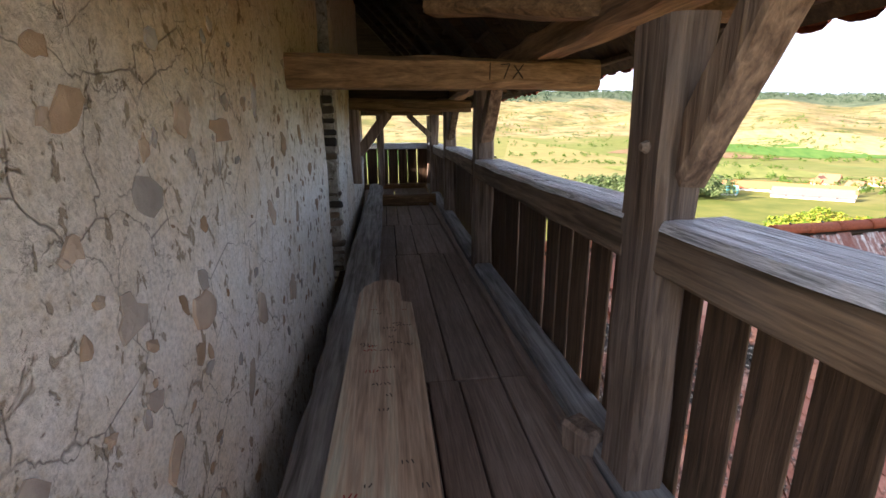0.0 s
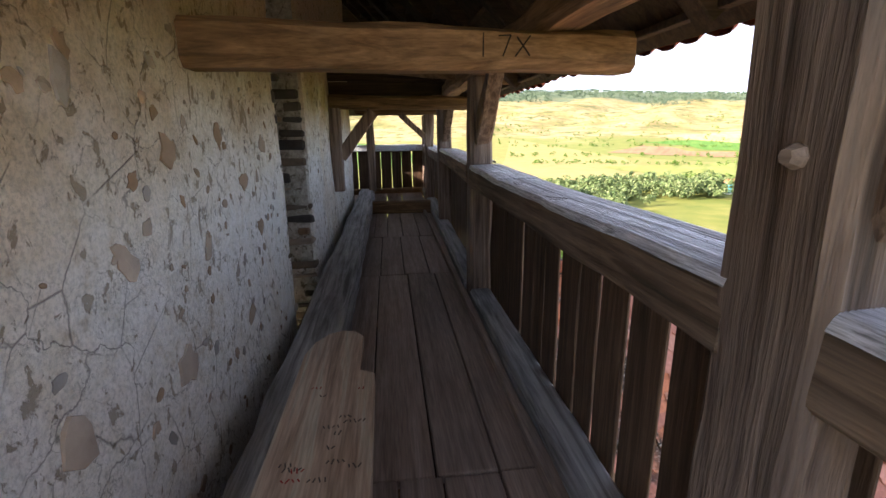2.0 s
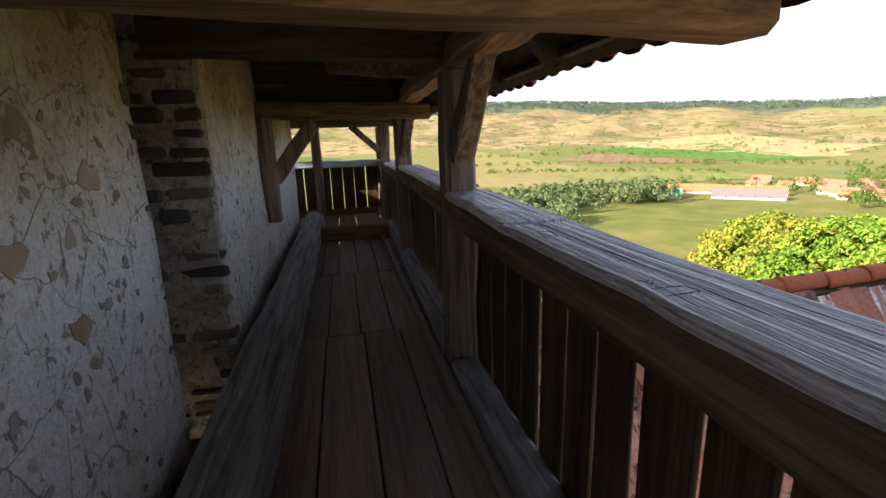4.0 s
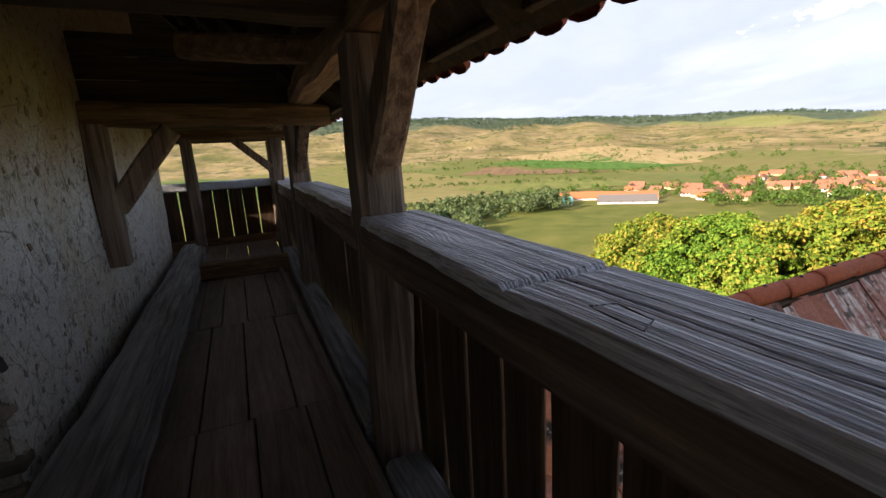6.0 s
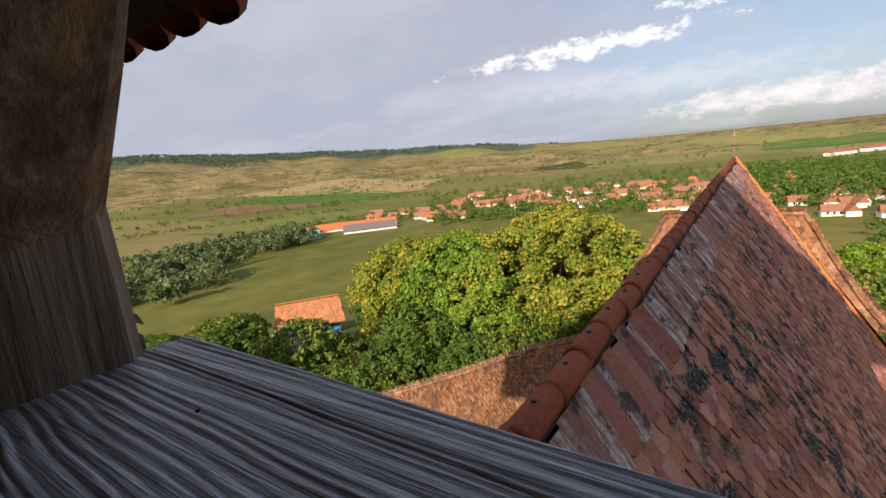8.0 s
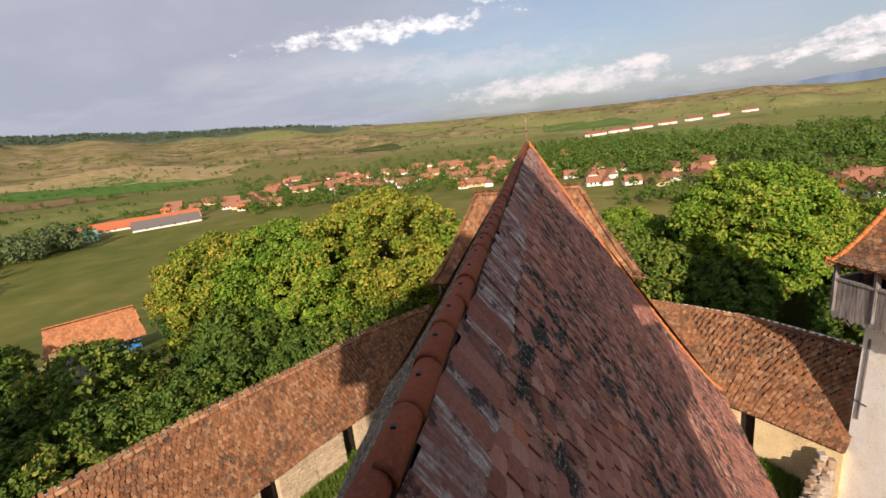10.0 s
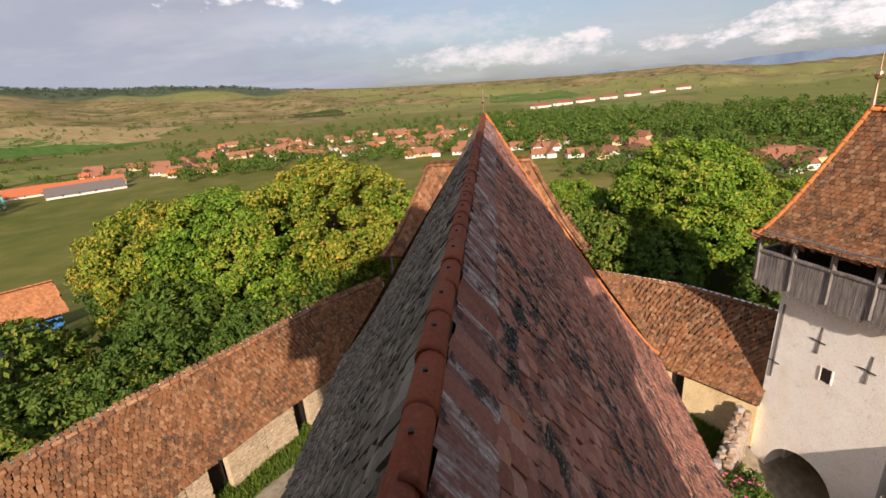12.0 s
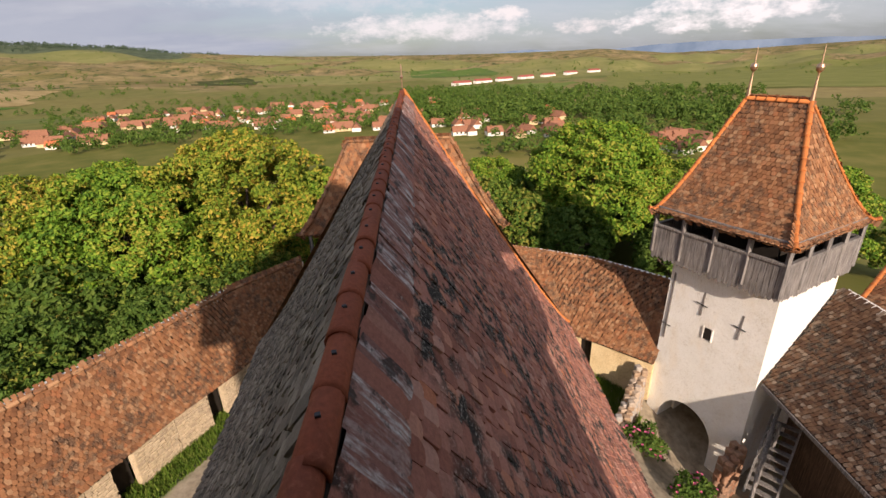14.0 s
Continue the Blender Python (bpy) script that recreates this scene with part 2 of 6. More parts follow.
def plaster(name, pale, mid, stain, rough=1.0, upper_brown=0.0):
    k = Nodes(name, 0.95, spec=0.1)
    big = k.noise(k.pos, 1.3, 5, 0.6)
    fine = k.noise(k.pos, 17, 9, 0.68)
    grit = k.noise(k.pos, 85, 6, 0.75)
    c1 = k.voronoi(k.mix(0.14, k.pos, k.mix(1.0, (0, 0, 0), k.noise(k.pos, 6, 5))), 5.2, "DISTANCE_TO_EDGE").outputs[0]
    tone = k.math("ADD", k.math("MULTIPLY", fine, 0.62), k.math("MULTIPLY", big, 0.38))
    base = k.ramp(tone, [(0.36, stain), (0.45, mid), (0.57, pale)])
    base = k.mix(0.55 * rough, base, k.ramp(grit, [(0.36, 0.6), (0.56, 1.15)]), "MULTIPLY")
    pit_a = k.ramp(k.noise(k.map(k.pos, (1, 1, 0.75)), 24, 4, 0.6, 0.5), [(0.6, 0.0), (0.635, 1.0)])
    pit_b = k.ramp(k.noise(k.map(k.pos, (1, 1, 0.7), (20, 0, 0)), 9, 5, 0.62, 0.8), [(0.635, 0.0), (0.665, 1.0)])
    pit = k.math("MULTIPLY", k.math("MAXIMUM", pit_a, pit_b), 0.88 * rough)
    base = k.mix(pit, base, k.mix(0.45, stain, (0.16, 0.125, 0.09)))
    ochre = k.ramp(k.noise(k.map(k.pos, (1, 1, 0.5)), 1.1, 6, 0.65), [(0.5, 0.0), (0.66, 0.4 * rough)])
    base = k.mix(ochre, base, k.mix(1.0, base, (0.92, 0.74, 0.5), "MULTIPLY"))
    if upper_brown:
        up = k.n.new("ShaderNodeSeparateXYZ")
        k.link(k.pos, up.inputs[0])
        edge = k.math("ADD", up.outputs[2], k.math("MULTIPLY", k.math("SUBTRACT", k.noise(k.pos, 2.4, 7, 0.65), 0.5), 1.1))
        # Browner and darker with height, along a noisy edge.
        base = k.mix(k.ramp(k.math("MULTIPLY", edge, 0.25), [(0.31, 0.0), (0.44, upper_brown)]), base, k.mix(1.0, base, (0.62, 0.46, 0.27), "MULTIPLY"))
    gate = k.ramp(k.noise(k.pos, 3.1, 4), [(0.36, 0.0), (0.48, 1.0)])
    c2 = k.voronoi(k.mix(0.2, k.pos, k.mix(1.0, (0, 0, 0), k.noise(k.pos, 11, 5))), 11, "DISTANCE_TO_EDGE").outputs[0]
    fine_line = k.math("MULTIPLY", k.ramp(c2, [(0.0, 1.0), (0.02, 0.0)]), k.ramp(k.noise(k.pos, 4.3, 4), [(0.47, 0.0), (0.58, 0.6)]))
    line = k.math("MULTIPLY", k.math("MULTIPLY", k.ramp(c1, [(0.0, 1.0), (0.012, 0.0)]), gate), 0.65 * rough)
    line = k.math("MAXIMUM", line, k.math("MULTIPLY", fine_line, 0.8 * rough))
    base = k.mix(line, base, (0.13, 0.105, 0.08))
    h = k.math("ADD", k.math("MULTIPLY", fine, 0.8), k.math("MULTIPLY", grit, 0.35))
    h = k.math("SUBTRACT", h, k.math("ADD", k.math("MULTIPLY", line, 0.4), k.math("MULTIPLY", pit, 0.5)))
    return k.done(base, h, 1.0 * rough, 0.03)


PLASTER = plaster("old lime plaster", (0.92, 0.9, 0.87), (0.84, 0.81, 0.75), (0.6, 0.53, 0.42), 1.0, 0.85)
PLASTER_WHITE = plaster("white lime plaster", (0.9, 0.88, 0.85), (0.85, 0.83, 0.79), (0.7, 0.65, 0.57), 0.5)
MORTAR = plaster("dusty grey mortar", (0.62, 0.59, 0.53), (0.42, 0.385, 0.33), (0.16, 0.135, 0.1), 1.0)
PLASTER_YELLOW = plaster("ochre plaster", (0.7, 0.56, 0.34), (0.62, 0.47, 0.27), (0.42, 0.32, 0.2), 0.5)


def stone(name, a, b, c):
    k = Nodes(name, 0.9, spec=0.2)
    n1 = k.noise(k.pos, 9, 6)
    n2 = k.noise(k.pos, 60, 5, 0.7)
    base = k.ramp(k.rand(), [(0.1, a), (0.5, b), (0.9, c)])
    base = k.mix(0.7, base, k.ramp(n1, [(0.3, 0.6), (0.7, 1.2)]), "MULTIPLY")
    return k.done(base, k.math("ADD", n1, k.math("MULTIPLY", n2, 0.4)), 0.6, 0.015)


STONE = stone("brown field stone", (0.34, 0.24, 0.16), (0.44, 0.35, 0.27), (0.36, 0.34, 0.32))
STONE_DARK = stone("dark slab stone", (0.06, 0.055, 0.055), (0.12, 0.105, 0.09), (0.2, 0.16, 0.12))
STONE_RED = stone("reddish rubble and brick", (0.26, 0.13, 0.08), (0.34, 0.2, 0.13), (0.22, 0.15, 0.11))
STONE_PALE = stone("pale wall stone", (0.55, 0.44, 0.3), (0.62, 0.5, 0.35), (0.48, 0.38, 0.27))


def tile_clay(name, cols, lichen, patch):
    k = Nodes(name, 0.88, spec=0.2)
    r = k.rand()
    n1 = k.noise(k.pos, 4.2, 6, 0.6)
    n2 = k.noise(k.pos, 38, 6, 0.65)
    n3 = k.noise(k.pos, 0.8, 4)
    base = k.ramp(r, [(i / (len(cols) - 1), c) for i, c in enumerate(cols)])
    base = k.mix(0.6, base, k.ramp(n2, [(0.3, 0.62), (0.7, 1.25)]), "MULTIPLY")
    mask = k.math("MULTIPLY", k.ramp(n1, [(0.47, 0.0), (0.56, 1.0)]), k.ramp(n3, [(0.42, 0.0), (0.55, 1.0)]))
    base = k.mix(k.math("MULTIPLY", mask, patch), base, k.ramp(n2, [(0.53, (0.03, 0.026, 0.023)), (0.68, lichen)]))
    return k.done(base, k.math("ADD", n2, k.math("MULTIPLY", n1, 0.3)), 0.5, 0.008)


TILE_NAVE = tile_clay("nave roof tile", [(0.24, 0.098, 0.068), (0.36, 0.155, 0.113), (0.43, 0.2, 0.15), (0.29, 0.118, 0.085), (0.5, 0.275, 0.21), (0.47, 0.175, 0.092)], (0.36, 0.33, 0.29), 1.0)
# North slope: greyer and darker than the south tiles.
TILE_NORTH = tile_clay("dark grey-brown north roof tile", [(0.08, 0.07, 0.055), (0.17, 0.145, 0.115), (0.27, 0.23, 0.18), (0.12, 0.09, 0.07), (0.34, 0.3, 0.24)], (0.3, 0.29, 0.22), 0.8)
TILE_RING = tile_clay("ring wall roof tile", [(0.15, 0.068, 0.034), (0.25, 0.115, 0.054), (0.32, 0.155, 0.074), (0.19, 0.085, 0.042), (0.38, 0.22, 0.12), (0.3, 0.115, 0.05)], (0.46, 0.37, 0.26), 0.6)
# Lichen-spotted brown clay, darkened further to carry the shade on the lean-to.
TILE_LEAN = tile_clay("lichen-spotted brown roof tile, shade-darkened", [(0.06, 0.034, 0.022), (0.11, 0.06, 0.036), (0.16, 0.1, 0.064), (0.075, 0.042, 0.028), (0.27, 0.21, 0.16)], (0.34, 0.3, 0.24), 0.9)
TILE_ORANGE = tile_clay("orange roof tile", [(0.42, 0.17, 0.07), (0.5, 0.21, 0.09), (0.55, 0.26, 0.12), (0.36, 0.15, 0.07)], (0.4, 0.33, 0.24), 0.3)
TILE_RIDGE = tile_clay("red ridge tile", [(0.25, 0.068, 0.032), (0.28, 0.078, 0.037), (0.23, 0.062, 0.03)], (0.3, 0.2, 0.14), 0.15)
TILE_RIDGE_ORANGE = tile_clay("orange ridge tile", [(0.5, 0.17, 0.05), (0.58, 0.2, 0.06)], (0.4, 0.3, 0.2), 0.1)


def tile_streaked():
    """Old red tiles with lime washed down them from the ridge mortar."""
    k = Nodes("lime-streaked roof tile", 0.85, spec=0.2)
    r = k.rand()
    down = k.map(k.map(k.pos, (1, 1, 1), (-60, 0, 0)), (1, 0.09, 1))
    n2 = k.noise(k.pos, 38, 6, 0.65)
    base = k.ramp(r, [(0.0, (0.2, 0.085, 0.065)), (0.4, (0.3, 0.14, 0.11)), (0.7, (0.24, 0.13, 0.11)), (1.0, (0.36, 0.2, 0.16))])
    base = k.mix(0.6, base, k.ramp(n2, [(0.3, 0.62), (0.7, 1.2)]), "MULTIPLY")
    lime = k.math("MULTIPLY", k.ramp(k.noise(down, 26, 6, 0.62), [(0.47, 0.0), (0.62, 1.0)]), k.ramp(r, [(0.15, 0.15), (0.6, 0.95)]))
    base = k.mix(lime, base, k.ramp(n2, [(0.35, (0.42, 0.37, 0.35)), (0.65, (0.7, 0.66, 0.63))]))
    soot = k.ramp(k.noise(k.pos, 7, 6, 0.65), [(0.53, 0.0), (0.6, 0.85)])
    base = k.mix(soot, base, (0.045, 0.038, 0.034))
    return k.done(base, k.math("ADD", n2, lime), 0.4, 0.006)


TILE_PALE = tile_streaked()


def plain(name, col, rough=0.7, metal=0.0, vary=0.25, scale=8):
    k = Nodes(name, rough, metal)
    n1 = k.noise(k.pos, scale, 5)
    return k.done(k.mix(vary, col, k.ramp(n1, [(0.3, 0.5), (0.7, 1.4)]), "MULTIPLY"), n1, 0.2, 0.01)


IRON = plain("dark iron", (0.06, 0.06, 0.065), 0.55, 0.6)
BRASS = plain("gilded copper", (0.55, 0.36, 0.24), 0.35, 0.9)
# Near-black colour that stands in for the darkness inside openings and hollows.
VOID = plain("near-black shade of hollows", (0.02, 0.016, 0.013), 0.95)
BLUE = plain("blue sheet", (0.05, 0.22, 0.62), 0.5)
WHITE_PAINT = plain("white wash", (0.78, 0.75, 0.7), 0.8)
ROOF_GREY = plain("grey fibre cement", (0.15, 0.135, 0.13), 0.8)
VILLAGE_ROOF = plain("village roof tile", (0.27, 0.125, 0.075), 0.85, 0, 0.5, 1.5)
FARM_ROOF = plain("bright farm roof tile", (0.46, 0.14, 0.06), 0.85, 0, 0.3, 1.5)
TEAL = plain("teal sheet roof", (0.12, 0.38, 0.36), 0.6)
RED_PENCIL = plain("red pencil", (0.3, 0.05, 0.04), 0.9)
PENCIL = plain("grey pencil", (0.1, 0.085, 0.075), 0.9)
BARK = plain("bark", (0.1, 0.075, 0.055), 0.95, 0, 0.6, 12)
PINK = plain("pink petals", (0.75, 0.16, 0.32), 0.7)


def leaf(name, cols):
    k = Nodes(name, 0.65, spec=0.14)
    r = k.rand()
    n1 = k.noise(k.pos, 0.28, 4, 0.6)
    base = k.ramp(k.math("ADD", k.math("MULTIPLY", r, 0.45), k.math("MULTIPLY", n1, 0.6)), [(0.22 + 0.56 * i / (len(cols) - 1), c) for i, c in enumerate(cols)])
    m = k.done(base)
    tr = k.n.new("ShaderNodeBsdfTranslucent")
    k.link(base, tr.inputs[0])
    mx = k.n.new("ShaderNodeMixShader")
    mx.inputs[0].default_value = 0.2
    k.link(k.b.outputs[0], mx.inputs[1])
    k.link(tr.outputs[0], mx.inputs[2])
    k.link(mx.outputs[0], k.n["Material Output"].inputs[0])
    return m


LEAF = leaf("chestnut leaves", [(0.045, 0.105, 0.011), (0.105, 0.21, 0.02), (0.2, 0.31, 0.03), (0.37, 0.34, 0.055)])
LEAF_YELLOW = leaf("yellowing leaves", [(0.05, 0.1, 0.012), (0.14, 0.215, 0.022), (0.27, 0.3, 0.034), (0.46, 0.31, 0.055)])
LEAF_DARK = leaf("dark leaves", [(0.04, 0.085, 0.014), (0.075, 0.135, 0.022), (0.13, 0.185, 0.035)])
# Darker leaf greens: the shadow over the slope is in the colour.
LEAF_SLOPE_SHADE = leaf("slope bush leaves in painted shade", [(0.035, 0.075, 0.011), (0.07, 0.135, 0.018), (0.14, 0.2, 0.03), (0.28, 0.25, 0.05)])
LEAF_WILLOW = leaf("willow leaves", [(0.05, 0.085, 0.028), (0.1, 0.14, 0.05), (0.18, 0.21, 0.095)])
# Greyer, bluer leaf green: aerial haze is mixed into the colour.
LEAF_FAR = leaf("hill forest leaves paled by haze", [(0.05, 0.08, 0.05), (0.075, 0.11, 0.07), (0.1, 0.135, 0.085)])
GRASS_LEAF = leaf("grass blades", [(0.07, 0.13, 0.015), (0.12, 0.2, 0.025), (0.2, 0.24, 0.05)])


def ground_material():
    k = Nodes("land", 0.95, spec=0.08)
    sp = k.n.new("ShaderNodeSeparateXYZ")
    k.link(k.pos, sp.inputs[0])
    flat = k.n.new("ShaderNodeCombineXYZ")
    k.link(sp.outputs[0], flat.inputs[0])
    k.link(sp.outputs[1], flat.inputs[1])
    fp = flat.outputs[0]
    ln = k.n.new("ShaderNodeVectorMath")
    ln.operation = "LENGTH"
    k.link(fp, ln.inputs[0])
    r = ln.outputs["Value"]
    fine = k.noise(k.pos, 3.0, 6, 0.6)
    mid = k.noise(fp, 0.05, 6, 0.6)
    wide = k.noise(fp, 0.006, 6, 0.55)
    # meadow round the hill
    meadow = k.ramp(k.math("ADD", k.math("MULTIPLY", mid, 0.6), k.math("MULTIPLY", wide, 0.4)), [(0.36, (0.085, 0.105, 0.022)), (0.5, (0.13, 0.135, 0.032)), (0.64, (0.19, 0.17, 0.052))])
    # strip fields of the valley
    sf = k.map(fp, (0.0062, 0.0023, 1), (0, 0, 38))
    cell = k.voronoi(sf, 1.0, "F1", 0.75)
    cs = k.n.new("ShaderNodeSeparateColor")
    k.link(cell.outputs["Color"], cs.inputs[0])
    fields = k.ramp(cs.outputs[0], [(0.0, (0.22, 0.175, 0.07)), (0.25, (0.12, 0.135, 0.035)), (0.45, (0.25, 0.2, 0.085)), (0.6, (0.075, 0.125, 0.028)), (0.78, (0.15, 0.15, 0.045)), (1.0, (0.16, 0.155, 0.05))])
    fields = k.mix(0.5, fields, k.ramp(mid, [(0.3, 0.7), (0.7, 1.25)]), "MULTIPLY")
    # dry hills with scrub
    hill = k.ramp(wide, [(0.3, (0.11, 0.11, 0.035)), (0.44, (0.2, 0.165, 0.065)), (0.58, (0.29, 0.22, 0.11)), (0.7, (0.15, 0.135, 0.05))])
    scrub = k.ramp(k.noise(fp, 0.028, 7, 0.68), [(0.51, 0.0), (0.59, 1.0)])
    clump = k.ramp(k.noise(k.map(fp, (1, 1, 1), (0, 0, 30)), 0.0034, 4), [(0.38, 0.15), (0.56, 1.0)])
    hill = k.mix(0.75, hill, k.ramp(k.noise(k.map(fp, (1, 0.45, 1), (0, 0, 40)), 0.016, 8, 0.7), [(0.34, 0.5), (0.66, 1.35)]), "MULTIPLY")
    hill = k.mix(k.math("MULTIPLY", scrub, clump), hill, (0.07, 0.085, 0.03))
    strips = k.voronoi(k.map(fp, (0.0025, 0.0011, 1), (0, 0, 20)), 1.0, "F1", 0.9)
    ss = k.n.new("ShaderNodeSeparateColor")
    k.link(strips.outputs["Color"], ss.inputs[0])
    hill = k.mix(k.ramp(ss.outputs[1], [(0.78, 0.0), (0.79, 0.7)]), hill, (0.2, 0.215, 0.07))
    wood_far = k.ramp(k.noise(fp, 0.02, 5), [(0.3, (0.05, 0.07, 0.04)), (0.7, (0.11, 0.135, 0.08))])
    edge_r = k.math("ADD", r, k.math("MULTIPLY", k.math("SUBTRACT", wide, 0.5), 700))
    out = k.mix(k.ramp(k.math("DIVIDE", edge_r, 5000), [(0.085, 0.0), (0.09, 1.0)]), meadow, fields)
    out = k.mix(k.ramp(k.math("DIVIDE", edge_r, 5000), [(0.2, 0.0), (0.225, 1.0)]), out, hill)
    turned = k.n.new("ShaderNodeSeparateXYZ")
    k.link(k.map(fp, (1, 1, 1), (0, 0, -22)), turned.inputs[0])
    left = k.ramp(k.math("ADD", 0.5, k.math("DIVIDE", turned.outputs[1], 1000)), [(0.5, 0.0), (0.6, 1.0)])
    crest = k.ramp(k.math("DIVIDE", edge_r, 5000), [(0.5, 0.0), (0.53, 1.0)])
    out = k.mix(k.math("MULTIPLY", crest, left), out, wood_far)
    # the church yard: grass with a worn gravel path
    yc = k.n.new("ShaderNodeVectorMath")
    yc.operation = "DISTANCE"
    k.link(fp, yc.inputs[0])
    yc.inputs[1].default_value = (9.5, 3.5, 0)
    yr = k.math("ADD", yc.outputs["Value"], k.math("MULTIPLY", k.math("SUBTRACT", k.noise(fp, 0.5, 4), 0.5), 1.5))
    lawn = k.ramp(k.noise(fp, 1.2, 6, 0.65), [(0.3, (0.06, 0.1, 0.02)), (0.55, (0.11, 0.17, 0.03)), (0.7, (0.17, 0.2, 0.05))])
    gravel = k.ramp(fine, [(0.3, (0.22, 0.18, 0.13)), (0.7, (0.42, 0.36, 0.27))])
    path = k.ramp(k.math("DIVIDE", yr, 20), [(0.54, 0.0), (0.56, 1.0), (0.62, 1.0), (0.64, 0.0)])
    south = k.ramp(sp.outputs[1], [(0.0, 1.0), (0.01, 0.0)])
    path = k.math("MAXIMUM", path, south)
    yard = k.mix(path, lawn, gravel)
    out = k.mix(k.ramp(k.math("DIVIDE", yc.outputs["Value"], 40), [(0.4, 0.0), (0.43, 1.0)]), yard, out)
    return k.done(out, k.math("ADD", fine, mid), 0.5, 0.05)


LAND = ground_material()

# ---- mesh helpers ----


def part(name, bm, material, parent=None, label=""):
    """Links a bmesh as one mesh object, under a thing if one is given."""
    me = bpy.data.meshes.new(name)
    bm.to_mesh(me)
    bm.free()
    me.materials.append(material)
    ob = new(name, me)
    if parent is not None:
        ob.parent = parent
    if label:
        ob["label"] = label
    return ob


def raw(name, verts, faces, material, parent=None, smooth=False):
    me = bpy.data.meshes.new(name)
    me.from_pydata(verts, [], faces)
    me.materials.append(material)
    if smooth:
        me.shade_smooth()
    ob = new(name, me)
    if parent is not None:
        ob.parent = parent
    return ob


def thing(name, label, category, group="", kind=""):
    return tagged(new(name), label, category, group, kind)


def timber(p0, p1, w, h, wob=0.012, chamfer=0.018, up=(0, 0, 1), seed=0, steps=0, taper=1.0):
    """A hewn timber from p0 to p1 along its middle line: w across, h along up; edges chamfered, faces uneven."""
    p0, p1 = Vector(p0), Vector(p1)
    way = p1 - p0
    length = way.length
    way.normalize()
    side = way.cross(Vector(up))
    if side.length < 1e-4:
        side = way.cross(Vector((1, 0, 0)))
    side.normalize()
    top = side.cross(way).normalized()
    n = steps or max(2, int(length / 0.12))
    bm = bmesh.new()
    rings = []
    for i in range(n + 1):
        f = i / n
        c = p0 + way * (length * f)
        s = 1 + (taper - 1) * f
        a, b, ch = w / 2 * s, h / 2 * s, min(chamfer, w / 3, h / 3)
        ring = []
        for k, (x, y) in enumerate(((-a + ch, -b), (a - ch, -b), (a, -b + ch), (a, b - ch), (a - ch, b), (-a + ch, b), (-a, b - ch), (-a, -b + ch))):
            q = c + side * x + top * y
            d = noise.noise_vector(Vector((q.x * 3.1 + seed * 7.3, q.y * 3.1 + k * 0.35, q.z * 3.1 + seed)))
            ring.append(bm.verts.new(q + (side * d.x + top * d.y) * wob))
        rings.append(ring)
    for a, b in zip(rings, rings[1:]):
        for i in range(8):
            j = (i + 1) % 8
            bm.faces.new((a[i], a[j], b[j], b[i]))
    bm.faces.new(rings[0][::-1])
    bm.faces.new(rings[-1])
    bmesh.ops.recalc_face_normals(bm, faces=bm.faces)
    return bm


def block(lo, hi, bevel=0.01, turn=0.0):
    """A box between two corners, edges bevelled, turned about its middle."""
    lo, hi = Vector(lo), Vector(hi)
    bm = bmesh.new()
    bmesh.ops.create_cube(bm, size=1.0)
    m = Matrix.Translation((lo + hi) / 2) @ Matrix.Rotation(radians(turn), 4, "Z") @ Matrix.Diagonal((*(hi - lo), 1))
    bmesh.ops.transform(bm, matrix=m, verts=bm.verts)
    if bevel:
        bmesh.ops.bevel(bm, geom=bm.edges[:], offset=bevel, segments=1, affect="EDGES")
    return bm


def join(bms):
    out = bmesh.new()
    for b in bms:
        me = bpy.data.meshes.new("tmp")
        b.to_mesh(me)
        b.free()
        out.from_mesh(me)
        bpy.data.meshes.remove(me)
    return out


def lathe(profile, centre, sides=16):
    bm = bmesh.new()
    rings = []
    for r, z in profile:
        rings.append([bm.verts.new((centre[0] + r * math.cos(2 * math.pi * i / sides), centre[1] + r * math.sin(2 * math.pi * i / sides), centre[2] + z)) for i in range(sides)])
    for a, b in zip(rings, rings[1:]):
        for i in range(sides):
            bm.faces.new((a[i], a[(i + 1) % sides], b[(i + 1) % sides], b[i]))
    bm.faces.new(rings[-1])
    bm.faces.new(rings[0][::-1])
    return bm


# one beaver-tail tile in its own plane: across, up the slope, off the roof
RIM = [(0.5, 0.2), (0.42, 0.075), (0.24, 0.012), (0.0, 0.0), (-0.24, 0.012), (-0.42, 0.075), (-0.5, 0.2)]
TILE_OUT = np.array([(-0.5, 1.0, 0), (0.5, 1.0, 0)] + [(x, y, 1) for x, y in RIM] + [(x, y, 0.2) for x, y in RIM])
TILE_FACES = [(0, 8, 7, 6, 5, 4, 3, 2, 1)] + [(i, i + 1, i + 8, i + 7) for i in range(2, 8)] + [(1, 2, 9), (0, 15, 8)]
TILE_N = len(TILE_OUT)


